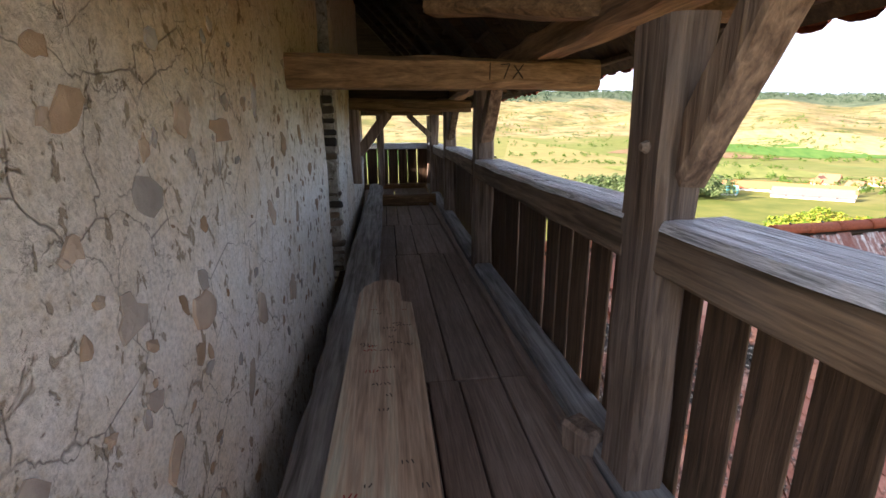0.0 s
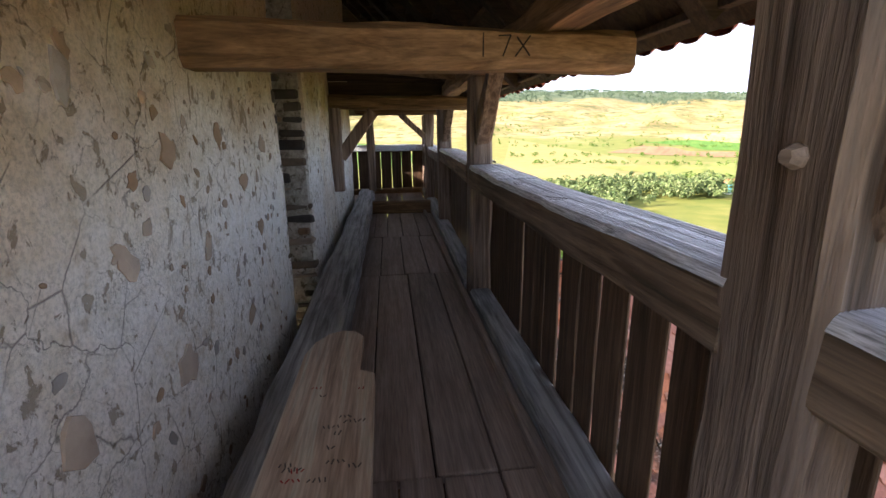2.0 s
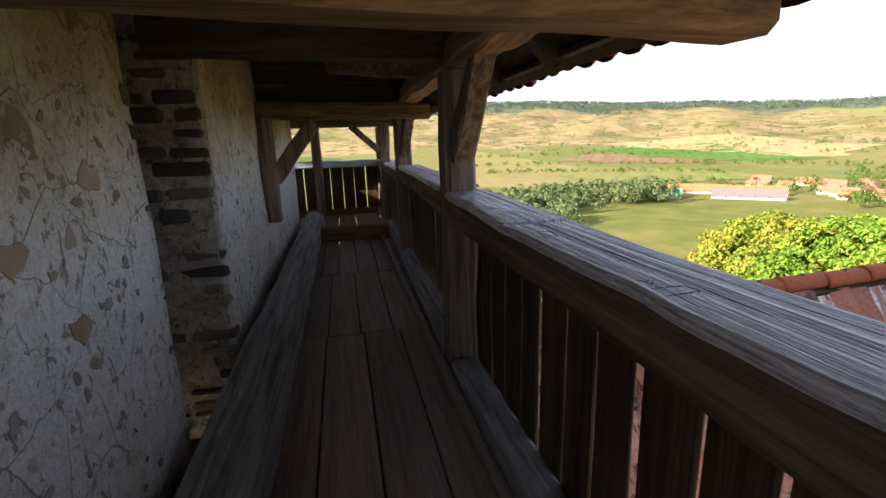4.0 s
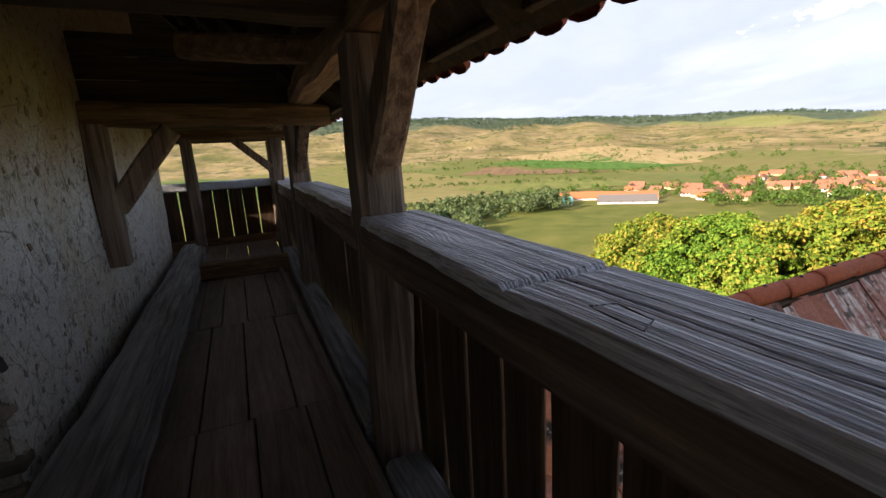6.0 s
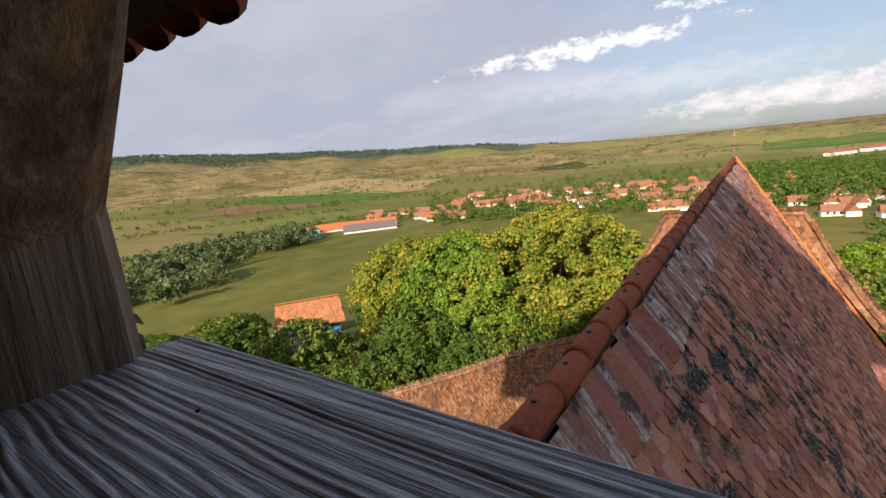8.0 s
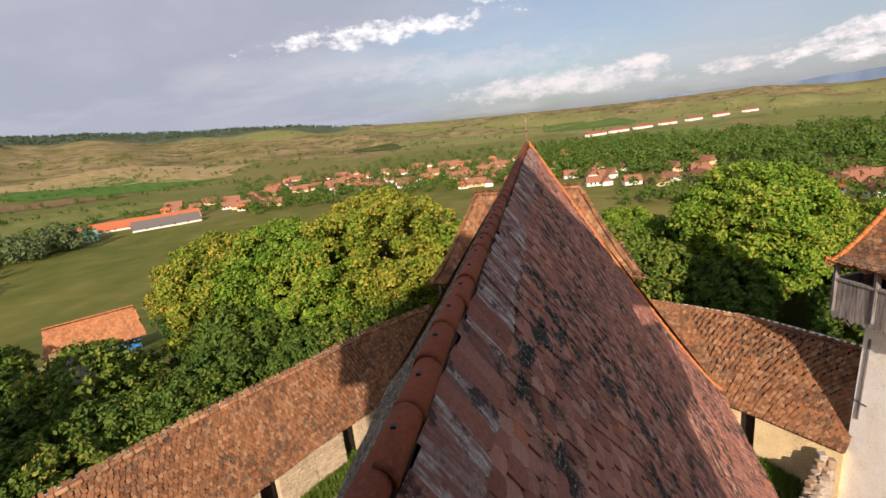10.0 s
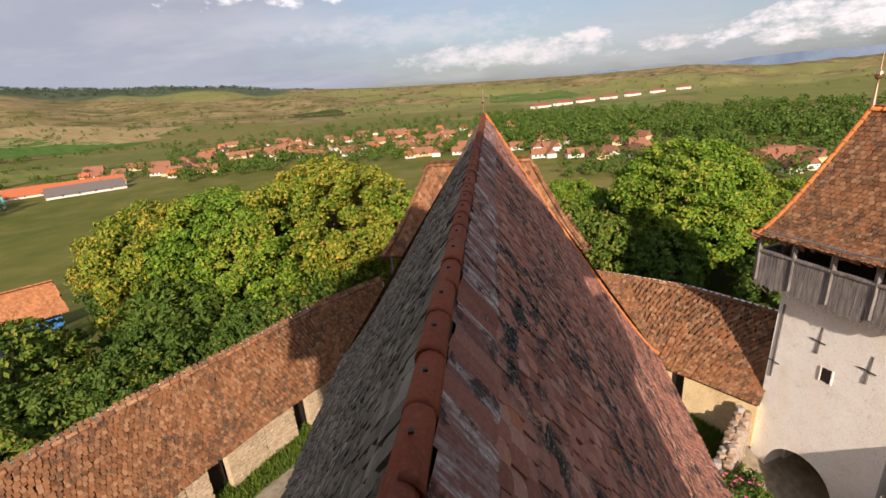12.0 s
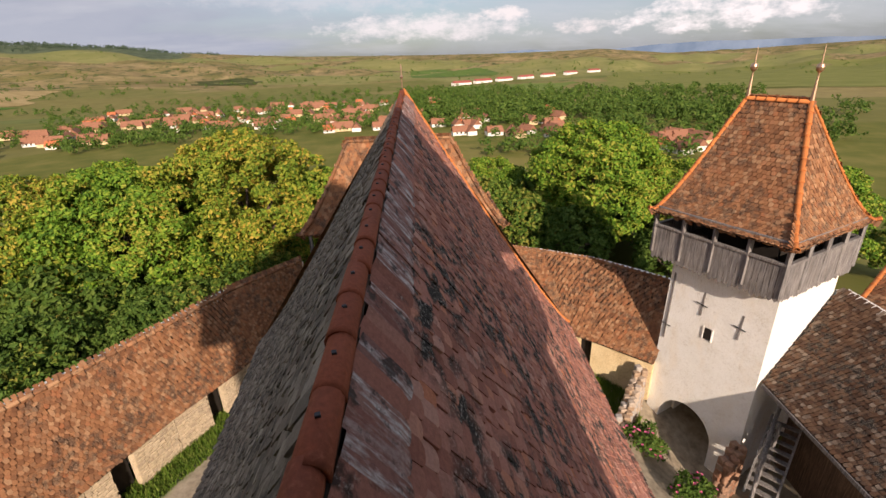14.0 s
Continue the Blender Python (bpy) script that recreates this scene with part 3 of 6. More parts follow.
class Slope:
    """A roof surface between a lower and an upper line: u metres along, v metres up; sag makes it hollow."""

    def __init__(self, low, high, sag=0.0):
        self.low, self.high = np.array(low, float), np.array(high, float)
        seg = np.linalg.norm(np.diff(self.low, axis=0), axis=1)
        self.s = np.concatenate([[0], np.cumsum(seg)])
        self.length = self.s[-1]
        self.rise = float(np.mean(np.linalg.norm(self.high - self.low, axis=1)))
        self.sag = sag

    def at(self, u, v):
        u, v = np.asarray(u, float), np.asarray(v, float)
        lo = np.stack([np.interp(u, self.s, self.low[:, i]) for i in range(3)], -1)
        hi = np.stack([np.interp(u, self.s, self.high[:, i]) for i in range(3)], -1)
        f = (v / self.rise)[..., None]
        p = lo + (hi - lo) * f
        p[..., 2] -= self.sag * np.sin(np.pi * np.clip(f[..., 0], 0, 1) ** 0.6)
        return p

    def frame_at(self, u, v):
        d = 0.05
        p = self.at(u, v)
        a = self.at(np.asarray(u) + d, v) - self.at(np.asarray(u) - d, v)
        b = self.at(u, np.asarray(v) + d) - self.at(u, np.asarray(v) - d)
        a /= np.linalg.norm(a, axis=-1, keepdims=True) + 1e-9
        n = np.cross(a, b)
        n /= np.linalg.norm(n, axis=-1, keepdims=True) + 1e-9
        b = np.cross(n, a)
        return p, a, b, n


def lay_tiles(slope, w, expose, inside=None, seed=1, lift=0.035, messy=1.0, flip=False):
    """Places of all tiles on a slope: arrays of place, across, up and outward."""
    rng = np.random.default_rng(seed)
    us, vs = [], []
    for i in range(int(slope.rise / expose) + 1):
        v = i * expose
        u = np.arange(w * (0.5 if i % 2 else 0.0), slope.length + w * 0.4, w)
        us.append(u + rng.normal(0, 0.006 * messy, len(u)))
        vs.append(np.full(len(u), v) + rng.normal(0, 0.007 * messy, len(u)))
    u, v = np.concatenate(us), np.concatenate(vs)
    if inside is not None:
        keep = inside(u, v)
        u, v = u[keep], v[keep]
    p, a, b, n = slope.frame_at(u, v)
    if flip:
        n = -n
    turn = rng.normal(0, 0.03 * messy, len(u))[:, None]
    a, b = a + b * turn, b - a * turn
    p = p + n * (0.012 + rng.random(len(u)) * 0.012 * messy)[:, None]
    return p, a, b, n


def tile_sheet(name, placed, w, expose, material, parent, lift=0.045, label=""):
    p, a, b, n = placed
    size = np.array([w * 0.9, expose * 2.1, lift])
    pts = p[:, None, :] + a[:, None, :] * (TILE_OUT[None, :, 0:1] * size[0]) + b[:, None, :] * (TILE_OUT[None, :, 1:2] * size[1]) + n[:, None, :] * (TILE_OUT[None, :, 2:3] * size[2])
    verts = pts.reshape(-1, 3)
    faces = []
    for i in range(len(p)):
        o = i * TILE_N
        faces.extend([tuple(o + j for j in fc) for fc in TILE_FACES])
    ob = raw(name, verts.tolist(), faces, material, parent)
    ob["kind"] = "stuff"
    if label:
        ob["label"] = label
    return ob


def tile_parts(placed, w, expose, material, parent, lift=0.045):
    """Tiles as single pieces that share one mesh."""
    me = bpy.data.meshes.new("tile")
    me.from_pydata((TILE_OUT * np.array([w * 0.94, expose * 2.1, lift])).tolist(), [], TILE_FACES)
    me.materials.append(material)
    for p, a, b, n in zip(*placed):
        ob = new("tile", me)
        ob.parent = parent
        ob.matrix_basis = Matrix(((a[0], b[0], n[0], p[0]), (a[1], b[1], n[1], p[1]), (a[2], b[2], n[2], p[2]), (0, 0, 0, 1)))


def skin(slope, name, material, parent, nu=40, nv=8, drop=0.02, inside_u=None):
    """The boarding under the tiles, with thickness."""
    vv = np.linspace(0, slope.rise, nv + 1)
    rows = []
    for v in vv:
        lo, hi = inside_u(v) if inside_u else (0, slope.length)
        rows.append(slope.at(np.linspace(lo, hi, nu + 1), np.full(nu + 1, v)))
    g = np.array(rows)
    _, _, _, n = slope.frame_at(np.array([slope.length / 2]), np.array([slope.rise / 2]))
    n = n[0] if n[0][2] > 0 else -n[0]
    top = g - n * drop
    low = g - n * (drop + 0.05)
    m = (nu + 1) * (nv + 1)
    verts = np.concatenate([top.reshape(-1, 3), low.reshape(-1, 3)])
    faces = []
    for i in range(nv):
        for j in range(nu):
            q = i * (nu + 1) + j
            faces.append((q, q + 1, q + nu + 2, q + nu + 1))
            faces.append((m + q, m + q + nu + 1, m + q + nu + 2, m + q + 1))
    for j in range(nu):
        faces.append((j, m + j, m + j + 1, j + 1))
        q = nv * (nu + 1) + j
        faces.append((q, q + 1, m + q + 1, m + q))
    for i in range(nv):
        q = i * (nu + 1)
        faces.append((q, q + nu + 1, m + q + nu + 1, m + q))
        q += nu
        faces.append((q, m + q, m + q + nu + 1, q + nu + 1))
    return raw(name, verts.tolist(), faces, material, parent)


def half_round(p0, p1, r, overlap=0.0, up=(0, 0, 1), flare=1.12, sides=8):
    """One ridge tile: an open half pipe with thickness, wider at its lower collar."""
    p0, p1 = Vector(p0), Vector(p1)
    way = (p1 - p0).normalized()
    side = way.cross(Vector(up)).normalized()
    top = side.cross(way)
    bm = bmesh.new()
    rings = []
    for f, s in ((0, flare), (0.1, flare), (0.13, 1.0), (1.0, 0.94)):
        c = p0.lerp(p1, f)
        outer = [bm.verts.new(c + side * (math.cos(a) * r * s) + top * (math.sin(a) * r * s)) for a in [math.pi * (i / sides * 1.16 - 0.08) for i in range(sides + 1)]]
        inner = [bm.verts.new(c + side * (math.cos(a) * (r * s - 0.016)) + top * (math.sin(a) * (r * s - 0.016))) for a in [math.pi * (i / sides * 1.16 - 0.08) for i in range(sides + 1)]]
        rings.append(outer + inner[::-1])
    for a, b in zip(rings, rings[1:]):
        for i in range(len(a)):
            j = (i + 1) % len(a)
            bm.faces.new((a[i], a[j], b[j], b[i]))
    k = sides + 1
    for ring in (rings[0], rings[-1]):
        for i in range(sides):
            bm.faces.new((ring[i], ring[i + 1], ring[2 * k - 2 - i], ring[2 * k - 1 - i]))
    bmesh.ops.recalc_face_normals(bm, faces=bm.faces)
    for f in bm.faces:
        f.smooth = True
    return bm

# ---- the land ----
GROUND = -14.5
VALLEY = -45.0
CROWN = (9.5, 3.5)
SKYLINE = [(-180, 1.0), (-60, 0.8), (-46, 0.72), (-37, 0.35), (-29, 0.15), (-22, 0.85), (-18, 0.7), (-9, 0.7), (1, 0.8), (13, 1.05), (24, 1.55),
           (28, 2.1), (33, 2.4), (38, 2.45), (46, 2.95), (58, 3.55), (66, 4.1), (75, 4.25), (100, 4.0), (140, 2.0), (180, 1.0)]


def land_height(x, y):
    x, y = np.asarray(x, float), np.asarray(y, float)
    r = np.hypot(x - 1, y - 4)
    az = np.degrees(np.arctan2(y - 4, x - 1))
    sky_el = np.interp(az, [a for a, _ in SKYLINE], [e for _, e in SKYLINE])
    yard = np.hypot(x - CROWN[0], y - CROWN[1])
    def ease(a):
        a = np.clip(a, 0, 1)
        return a * a * (3 - 2 * a)
    z = GROUND + (VALLEY - GROUND) * ease((yard - 20) / 175) ** 0.8
    z = z - 1.75 * np.exp(-(np.hypot(x - 15.6, y + 9.2) / 3.6) ** 2)
    top = 1.4 + 4000 * np.tan(np.radians(sky_el))
    start = 750
    f = np.clip((r - start) / (4000 - start), 0, 1.15)
    z = z + (top - VALLEY) * (0.25 * ease(f) + 0.75 * f)
    wave = np.sin(x * 0.006 + 1.3) * np.cos(y * 0.005 - 0.4) + 0.6 * np.sin(x * 0.013 - y * 0.011) + 0.35 * np.sin(x * 0.031 + y * 0.027)
    z = z + wave * 13 * ease((r - 900) / 900) * (1 - 0.8 * ease((r - 3000) / 900))
    return z


def build_land():
    rings = np.concatenate([[0], 4 * 1.034 ** np.arange(212)])
    rings = rings[rings < 4700]
    n_az = 512
    az = np.linspace(0, 2 * math.pi, n_az, endpoint=False)
    rr, aa = np.meshgrid(rings, az, indexing="ij")
    x, y = 1 + rr * np.cos(aa), 4 + rr * np.sin(aa)
    z = land_height(x, y)
    verts = np.stack([x, y, z], -1).reshape(-1, 3)
    faces = []
    for i in range(len(rings) - 1):
        for j in range(n_az):
            k = (j + 1) % n_az
            if i == 0:
                faces.append((0, n_az + j, n_az + k))
            else:
                faces.append((i * n_az + j, (i + 1) * n_az + j, (i + 1) * n_az + k, i * n_az + k))
    ob = raw("ground", verts.tolist(), faces, LAND, smooth=True)
    tagged(ob, "grassy hilltop, valley fields and dry scrubby hills", "ground", kind="structure")


build_land()

# ---- the camera's tower: walls ----
WALL_X = -0.40
tower_wall = thing("wall_tower", "rough lime-plastered rubble stone tower wall beside the gallery", "wall", kind="structure")


def wall_face(y0, y1, z0, z1, name):
    """A stretch of the tower wall with an uneven plaster face."""
    bm = bmesh.new()
    ny, nz = max(2, int((y1 - y0) / 0.06)), max(2, int((z1 - z0) / 0.06))
    grid = []
    for i in range(ny + 1):
        row = []
        for j in range(nz + 1):
            y, z = y0 + (y1 - y0) * i / ny, z0 + (z1 - z0) * j / nz
            d = noise.noise(Vector((y * 1.1, z * 1.1, 3))) * 0.03 + noise.noise(Vector((y * 4, z * 4, 7))) * 0.012
            row.append(bm.verts.new((WALL_X + d, y, z)))
        grid.append(row)
    for i in range(ny):
        for j in range(nz):
            bm.faces.new((grid[i][j], grid[i + 1][j], grid[i + 1][j + 1], grid[i][j + 1]))
    back = [bm.verts.new((WALL_X - 1.0, y, z)) for y, z in ((y0, z0), (y1, z0), (y1, z1), (y0, z1))]
    bm.faces.new(back[::-1])
    edges = ([grid[i][0] for i in range(ny + 1)], [grid[ny][j] for j in range(nz + 1)], [grid[i][nz] for i in range(ny, -1, -1)], [grid[0][j] for j in range(nz, -1, -1)])
    for k, run in enumerate(edges):
        bm.faces.new([*run[::-1], back[k], back[(k + 1) % 4]])
    bmesh.ops.recalc_face_normals(bm, faces=bm.faces)
    for f in bm.faces:
        f.smooth = len(f.verts) == 4
    return part(name, bm, PLASTER, tower_wall)


wall_face(0.1, 3.75, -1.2, 4.2, "wall_face")
wall_face(4.69, 9.4, -1.2, 4.2, "wall_face")
part("jamb_core", block((-1.4, 4.668, -1.2), (WALL_X - 0.02, 4.7, 4.1), 0.004), MORTAR, tower_wall)
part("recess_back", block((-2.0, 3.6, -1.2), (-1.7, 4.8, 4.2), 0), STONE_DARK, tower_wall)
part("tower_shaft", block((-10.4, 0.1, -14.6), (-1.42, 9.4, 4.2), 0), PLASTER, tower_wall)
part("tower_foot", block((-1.42, 0.1, -14.6), (-0.42, 9.4, -1.21), 0), PLASTER, tower_wall)

# ---- the gallery ----
rng = random.Random(5)
FLOOR_Z = -0.012


def rail_x(y):
    """The inner edge of the parapet along the gallery, which bows outwards."""
    return float(np.interp(y, [-1.5, 1.4, 2.2, 2.9, 3.6, 4.3, 7.25, 9.4, 11.0], [0.86, 0.85, 0.825, 0.815, 0.825, 0.85, 0.95, 0.98, 1.0]))


# floor
floor = thing("floor", "worn grey-brown wooden plank floor of the gallery", "floor", kind="structure")
for lo, hi, seams in ((-1.5, 2.345, (-0.13, 0.06, 0.235, 0.41, 0.64, 0.95)), (2.352, 4.99, (-0.13, 0.12, 0.385, 0.64, 0.95)), (4.996, 6.6, (-0.13, 0.13, 0.36, 0.6, 0.95)), (6.607, 8.3, (-0.13, 0.02, 0.2, 0.4, 0.62, 0.95)), (8.305, 11.0, (-0.13, 0.2, 0.5, 0.95))):
    row = random.Random(int(lo * 10) + 40)
    for x0, x1 in zip(seams, seams[1:]):
        dz = row.uniform(-0.004, 0.004)
        bm = block((x0 + 0.005, lo, FLOOR_Z - 0.045 + dz), (x1 - 0.005, hi, FLOOR_Z + dz), 0.005)
        part("plank", bm, WOOD_FLOOR, floor)
# Added black sheets, unseen themselves, that hide sunlit ground below the plank gaps.
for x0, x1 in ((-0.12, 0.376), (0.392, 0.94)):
    part("gap_shade_sheet", block((x0, -1.5, FLOOR_Z - 0.085), (x1, 8.3, FLOOR_Z - 0.06), 0.003), VOID, floor)
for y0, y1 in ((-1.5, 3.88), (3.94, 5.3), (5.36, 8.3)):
    part("gap_shade_sheet", block((0.3, y0, FLOOR_Z - 0.058), (0.5, y1, FLOOR_Z - 0.05), 0.002), VOID, floor)
# Added low dark plank that keeps the wall-side gap free of sunlit ground.
part("plank", block((-0.46, -1.5, -0.11), (-0.13, 9.4, -0.07), 0.004), WOOD_BOARD, floor)
for lo, hi in ((8.5, 11.0),):
    for i in range(7):
        part("plank", block((-3.2 + i * 0.45, lo, FLOOR_Z - 0.06), (-2.757 + i * 0.45, hi, FLOOR_Z - 0.02), 0.004), WOOD_FLOOR, floor)
for y in (-1.0, 0.7, 2.35, 4.0, 5.35, 7.0, 8.3, 10.0):
    part("joist", timber((-0.55, y, -0.17), (1.12, y, -0.17), 0.16, 0.2, seed=y), WOOD_X, floor)


def beam(name, label, p0, p1, w, h, mat, category="beam", wob=0.014, seed=1, chamfer=0.02, up=(0, 0, 1)):
    ob = part(name, timber(p0, p1, w, h, wob, chamfer, up, seed), mat)
    return tagged(ob, label, category)


# sleepers along both sides of the walk
beam("sleeper_beam", "grey weathered squared beam lying along the stone wall", (-0.175, 1.3, 0.125), (-0.165, 9.5, 0.13), 0.25, 0.26, WOOD_SLEEPER, seed=2, wob=0.022)
beam("sleeper_beam", "low worn sill beam under the parapet boards", (0.93, -1.5, 0.035), (0.93, 4.2, 0.035), 0.17, 0.11, WOOD_SLEEPER, seed=3, wob=0.012)
beam("sleeper_beam", "low worn sill beam under the parapet boards", (0.93, 4.5, 0.035), (1.06, 10.9, 0.035), 0.17, 0.11, WOOD_SLEEPER, seed=4, wob=0.012)
beam("skirting_board", "narrow dark board between floor and sill beam", (0.815, -1.5, 0.01), (0.815, 8.3, 0.01), 0.045, 0.07, WOOD_FLOOR, "board", 0.008, 5, 0.006)
beam("threshold_beam", "squared beam lying across the far end of the floor", (-0.04, 8.42, 0.09), (0.92, 8.34, 0.09), 0.16, 0.2, WOOD_X, seed=6)


def post(y, x0, x1, depth, z1, label, lean=0.0, z0=-0.2):
    xm = (x0 + x1) / 2
    ob = part("post", timber((xm, y, z0), (xm + lean, y, z1), depth, x1 - x0, 0.014, 0.022, (1, 0, 0), y), WOOD_Z)
    return tagged(ob, label, "post", "gallery posts")


post(1.485, 0.855, 0.995, 0.23, 1.62, "stout squared oak gallery post with a wooden peg", -0.02)
post(4.36, 0.865, 1.03, 0.21, 1.68, "squared oak gallery post rising beside the rail", 0.0)
post(7.25, 0.94, 1.12, 0.19, 1.62, "squared gallery post with a braced head")
post(9.45, 0.93, 1.1, 0.18, 1.62, "squared gallery post near the corner")
post(10.95, 1.0, 1.18, 0.18, 1.62, "squared corner post of the gallery")
post(9.38, -0.12, 0.02, 0.14, 1.62, "slender post standing on the beam by the tower corner", 0.0, 0.24)
peg = lathe([(0.018, 0), (0.02, 0.03), (0.012, 0.045)], (0, 0, 0), 8)
bmesh.ops.transform(peg, matrix=pose(0.86, 1.45, 1.265, 90, 0, -90), verts=peg.verts)
tagged(part("peg", peg, WOOD_FLOOR), "turned wooden peg driven into the post", "peg")

# braces from the posts up to the plate
for y0, x0, z0, y1, z1, w in ((1.42, 0.935, 1.18, 1.06, 1.82, 0.11), (4.36, 0.95, 1.17, 3.85, 1.8, 0.12), (7.2, 1.04, 1.2, 6.7, 1.75, 0.11)):
    ob = part("brace", timber((x0, y0, z0), (x0 + 0.02, y1, z1), w, 0.115, 0.016, 0.015, (0, 1, 1), y0), WOOD_BRACE)
    tagged(ob, "cracked slanting wooden brace between post and plate", "brace", "gallery braces")
ob = part("brace", timber((0.93, 9.4, 1.2), (0.5, 9.36, 1.6), 0.09, 0.1, 0.01, 0.012, (1, 0, 1), 9), WOOD_BRACE)
tagged(ob, "thin brace from the corner post to the cross beam", "brace", "gallery braces")

# bracket on the wall: upright with a strut
bracket = thing("wall_bracket", "dark timber bracket with a strut against the plaster", "bracket")
part("upright", timber((-0.34, 6.38, 1.57), (-0.34, 6.38, 0.63), 0.17, 0.13, 0.01, 0.014, (1, 0, 0), 12), WOOD_Z, bracket)
part("strut", timber((-0.3, 6.38, 1.02), (0.1, 6.38, 1.53), 0.12, 0.13, 0.01, 0.014, (0, 0, 1), 13), WOOD_BRACE, bracket)

# cross beams and plate
beam("tie_beam", "heavy adze-hewn tie beam crossing the gallery", (-0.5, 2.56, 1.6), (1.275, 2.855, 1.615), 0.17, 0.155, WOOD_X, seed=21, wob=0.02, chamfer=0.028)
beam("tie_beam", "heavy hewn tie beam over the wall bracket", (-0.5, 6.4, 1.635), (1.2, 6.5, 1.62), 0.2, 0.15, WOOD_X, seed=22, wob=0.02, chamfer=0.028)
beam("tie_beam", "cross beam carried by the posts at the tower corner", (-0.3, 9.4, 1.66), (1.15, 9.4, 1.66), 0.16, 0.13, WOOD_X, seed=23)
beam("wall_plate", "long wall plate resting on the tie beams and posts", (0.96, -1.6, 1.755), (0.98, 5.8, 1.765), 0.2, 0.15, WOOD_Y, seed=24, wob=0.02, chamfer=0.03)
beam("wall_plate", "long wall plate resting on the tie beams and posts", (0.99, 5.82, 1.765), (1.12, 11.2, 1.765), 0.19, 0.15, WOOD_Y, seed=25, wob=0.018, chamfer=0.03)
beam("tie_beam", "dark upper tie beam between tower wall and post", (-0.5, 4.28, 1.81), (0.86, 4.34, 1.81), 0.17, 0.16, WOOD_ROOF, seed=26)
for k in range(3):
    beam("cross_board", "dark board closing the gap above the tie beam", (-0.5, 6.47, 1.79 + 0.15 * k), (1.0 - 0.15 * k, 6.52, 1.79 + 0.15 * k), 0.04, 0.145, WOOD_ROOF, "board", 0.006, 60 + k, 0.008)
for y, dz in ((1.55, 0), (4.75, 0.02)):
    beam("stub_beam", "short squared stub beam under the rafters", (0.3, y + 0.9, 1.9 + dz), (1.28, y + 0.1, 1.72 + dz), 0.14, 0.13, WOOD_X, seed=27 + y)

# parapet rails
RAIL_TOP = 1.055


def rail(y0, y1, top, label, seed):
    """A broad hewn rail; its weathered top carries grain ridges and an open split."""
    th = thing("parapet_rail", label, "railing", "parapet rails")
    bm = bmesh.new()
    wid, deep = 0.245, 0.145
    ny, nx = int((y1 - y0) / (0.009 if seed == 2 else 0.05)), 176
    cols = []
    for i in range(ny + 1):
        y = y0 + (y1 - y0) * i / ny
        xi = rail_x(y)
        edge = 0.02 * noise.noise(Vector((y * 1.7, seed, 0))) + 0.012 * noise.noise(Vector((y * 6, seed, 4)))
        row = []
        for j in range(nx + 1):
            f = j / nx
            x = xi + edge * (1 - f) + wid * f
            bend = noise.noise(Vector((y * 0.9, f * 1.5, seed))) * 1.3
            run = f * 25 + bend * 1.6 + 1.3 * noise.noise(Vector((f * 9, y * 0.35, seed + 9)))
            knot = math.exp(-((y - 2.2 - seed * 0.7) / 0.12) ** 2 - ((f - 0.36) / 0.16) ** 2)
            ph = (run + knot * 3.2) % 1.0
            tall = 0.5 + 1.1 * abs(noise.noise(Vector((math.floor(run) * 3.7, y * 0.8, seed))))
            ridge = ((0.5 - 0.5 * math.cos(ph * 2 * math.pi)) ** 0.6 * 0.0024 - 0.0012) * tall
            swell = noise.noise(Vector((y * 1.3, f * 2, seed + 5))) * 0.006
            crack = abs(f - 0.52 - 0.05 * math.sin(y * 1.1 + seed) - 0.02 * noise.noise(Vector((y * 5, 0, seed))))
            slit = -0.02 * max(0, 1 - crack / 0.012) * (1 if seed != 2 else max(0.0, min(1, (y - 2.35) * 3)) * (y < 3.247))
            if seed == 2:
                lip = min(1.0, f / 0.08)
                lap = y - 3.247 - 0.02 * (f - 0.5) - 0.006 * noise.noise(Vector((f * 9, 2, 1)))
                slit -= 0.014 * lip * max(0, 1 - abs(lap) / 0.012) + (0.005 * lip if lap < 0 else 0)
            round_in = -0.03 * max(0, 1 - f / 0.05) ** 2 - 0.02 * max(0, (f - 0.96) / 0.04) ** 2
            row.append(bm.verts.new((x, y, top + ridge + swell + slit + round_in)))
        cols.append(row)
    for i in range(ny):
        for j in range(nx):
            f = bm.faces.new((cols[i][j], cols[i][j + 1], cols[i + 1][j + 1], cols[i + 1][j]))
            f.smooth = True
    part("rail_top", bm, WOOD_RAIL, th, "ridged weathered grey top, sky sheen in its colour")
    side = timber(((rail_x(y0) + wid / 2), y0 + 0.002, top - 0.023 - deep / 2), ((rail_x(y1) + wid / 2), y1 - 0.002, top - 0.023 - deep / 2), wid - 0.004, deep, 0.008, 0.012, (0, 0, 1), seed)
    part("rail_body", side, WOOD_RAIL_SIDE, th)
    return th


rail(-1.5, 1.4, RAIL_TOP, "thick hewn parapet rail with a grey weathered top", 1)
rail(1.56, 4.28, RAIL_TOP, "thick hewn parapet rail, split along its grey top", 2)
rail(4.44, 7.18, RAIL_TOP + 0.015, "thick hewn parapet rail with a wavy edge", 3)
rail(7.33, 11.0, RAIL_TOP - 0.03, "narrow end of the weathered parapet rail", 4)
beam("parapet_rail", "weathered rail across the end of the gallery", (-3.2, 11.0, 0.96), (1.05, 11.0, 0.96), 0.2, 0.13, WOOD_RAIL, "railing", seed=31)
beam("sleeper_beam", "sill beam under the end parapet boards", (-3.2, 11.0, 0.03), (1.05, 11.0, 0.03), 0.17, 0.12, WOOD_X, seed=32)

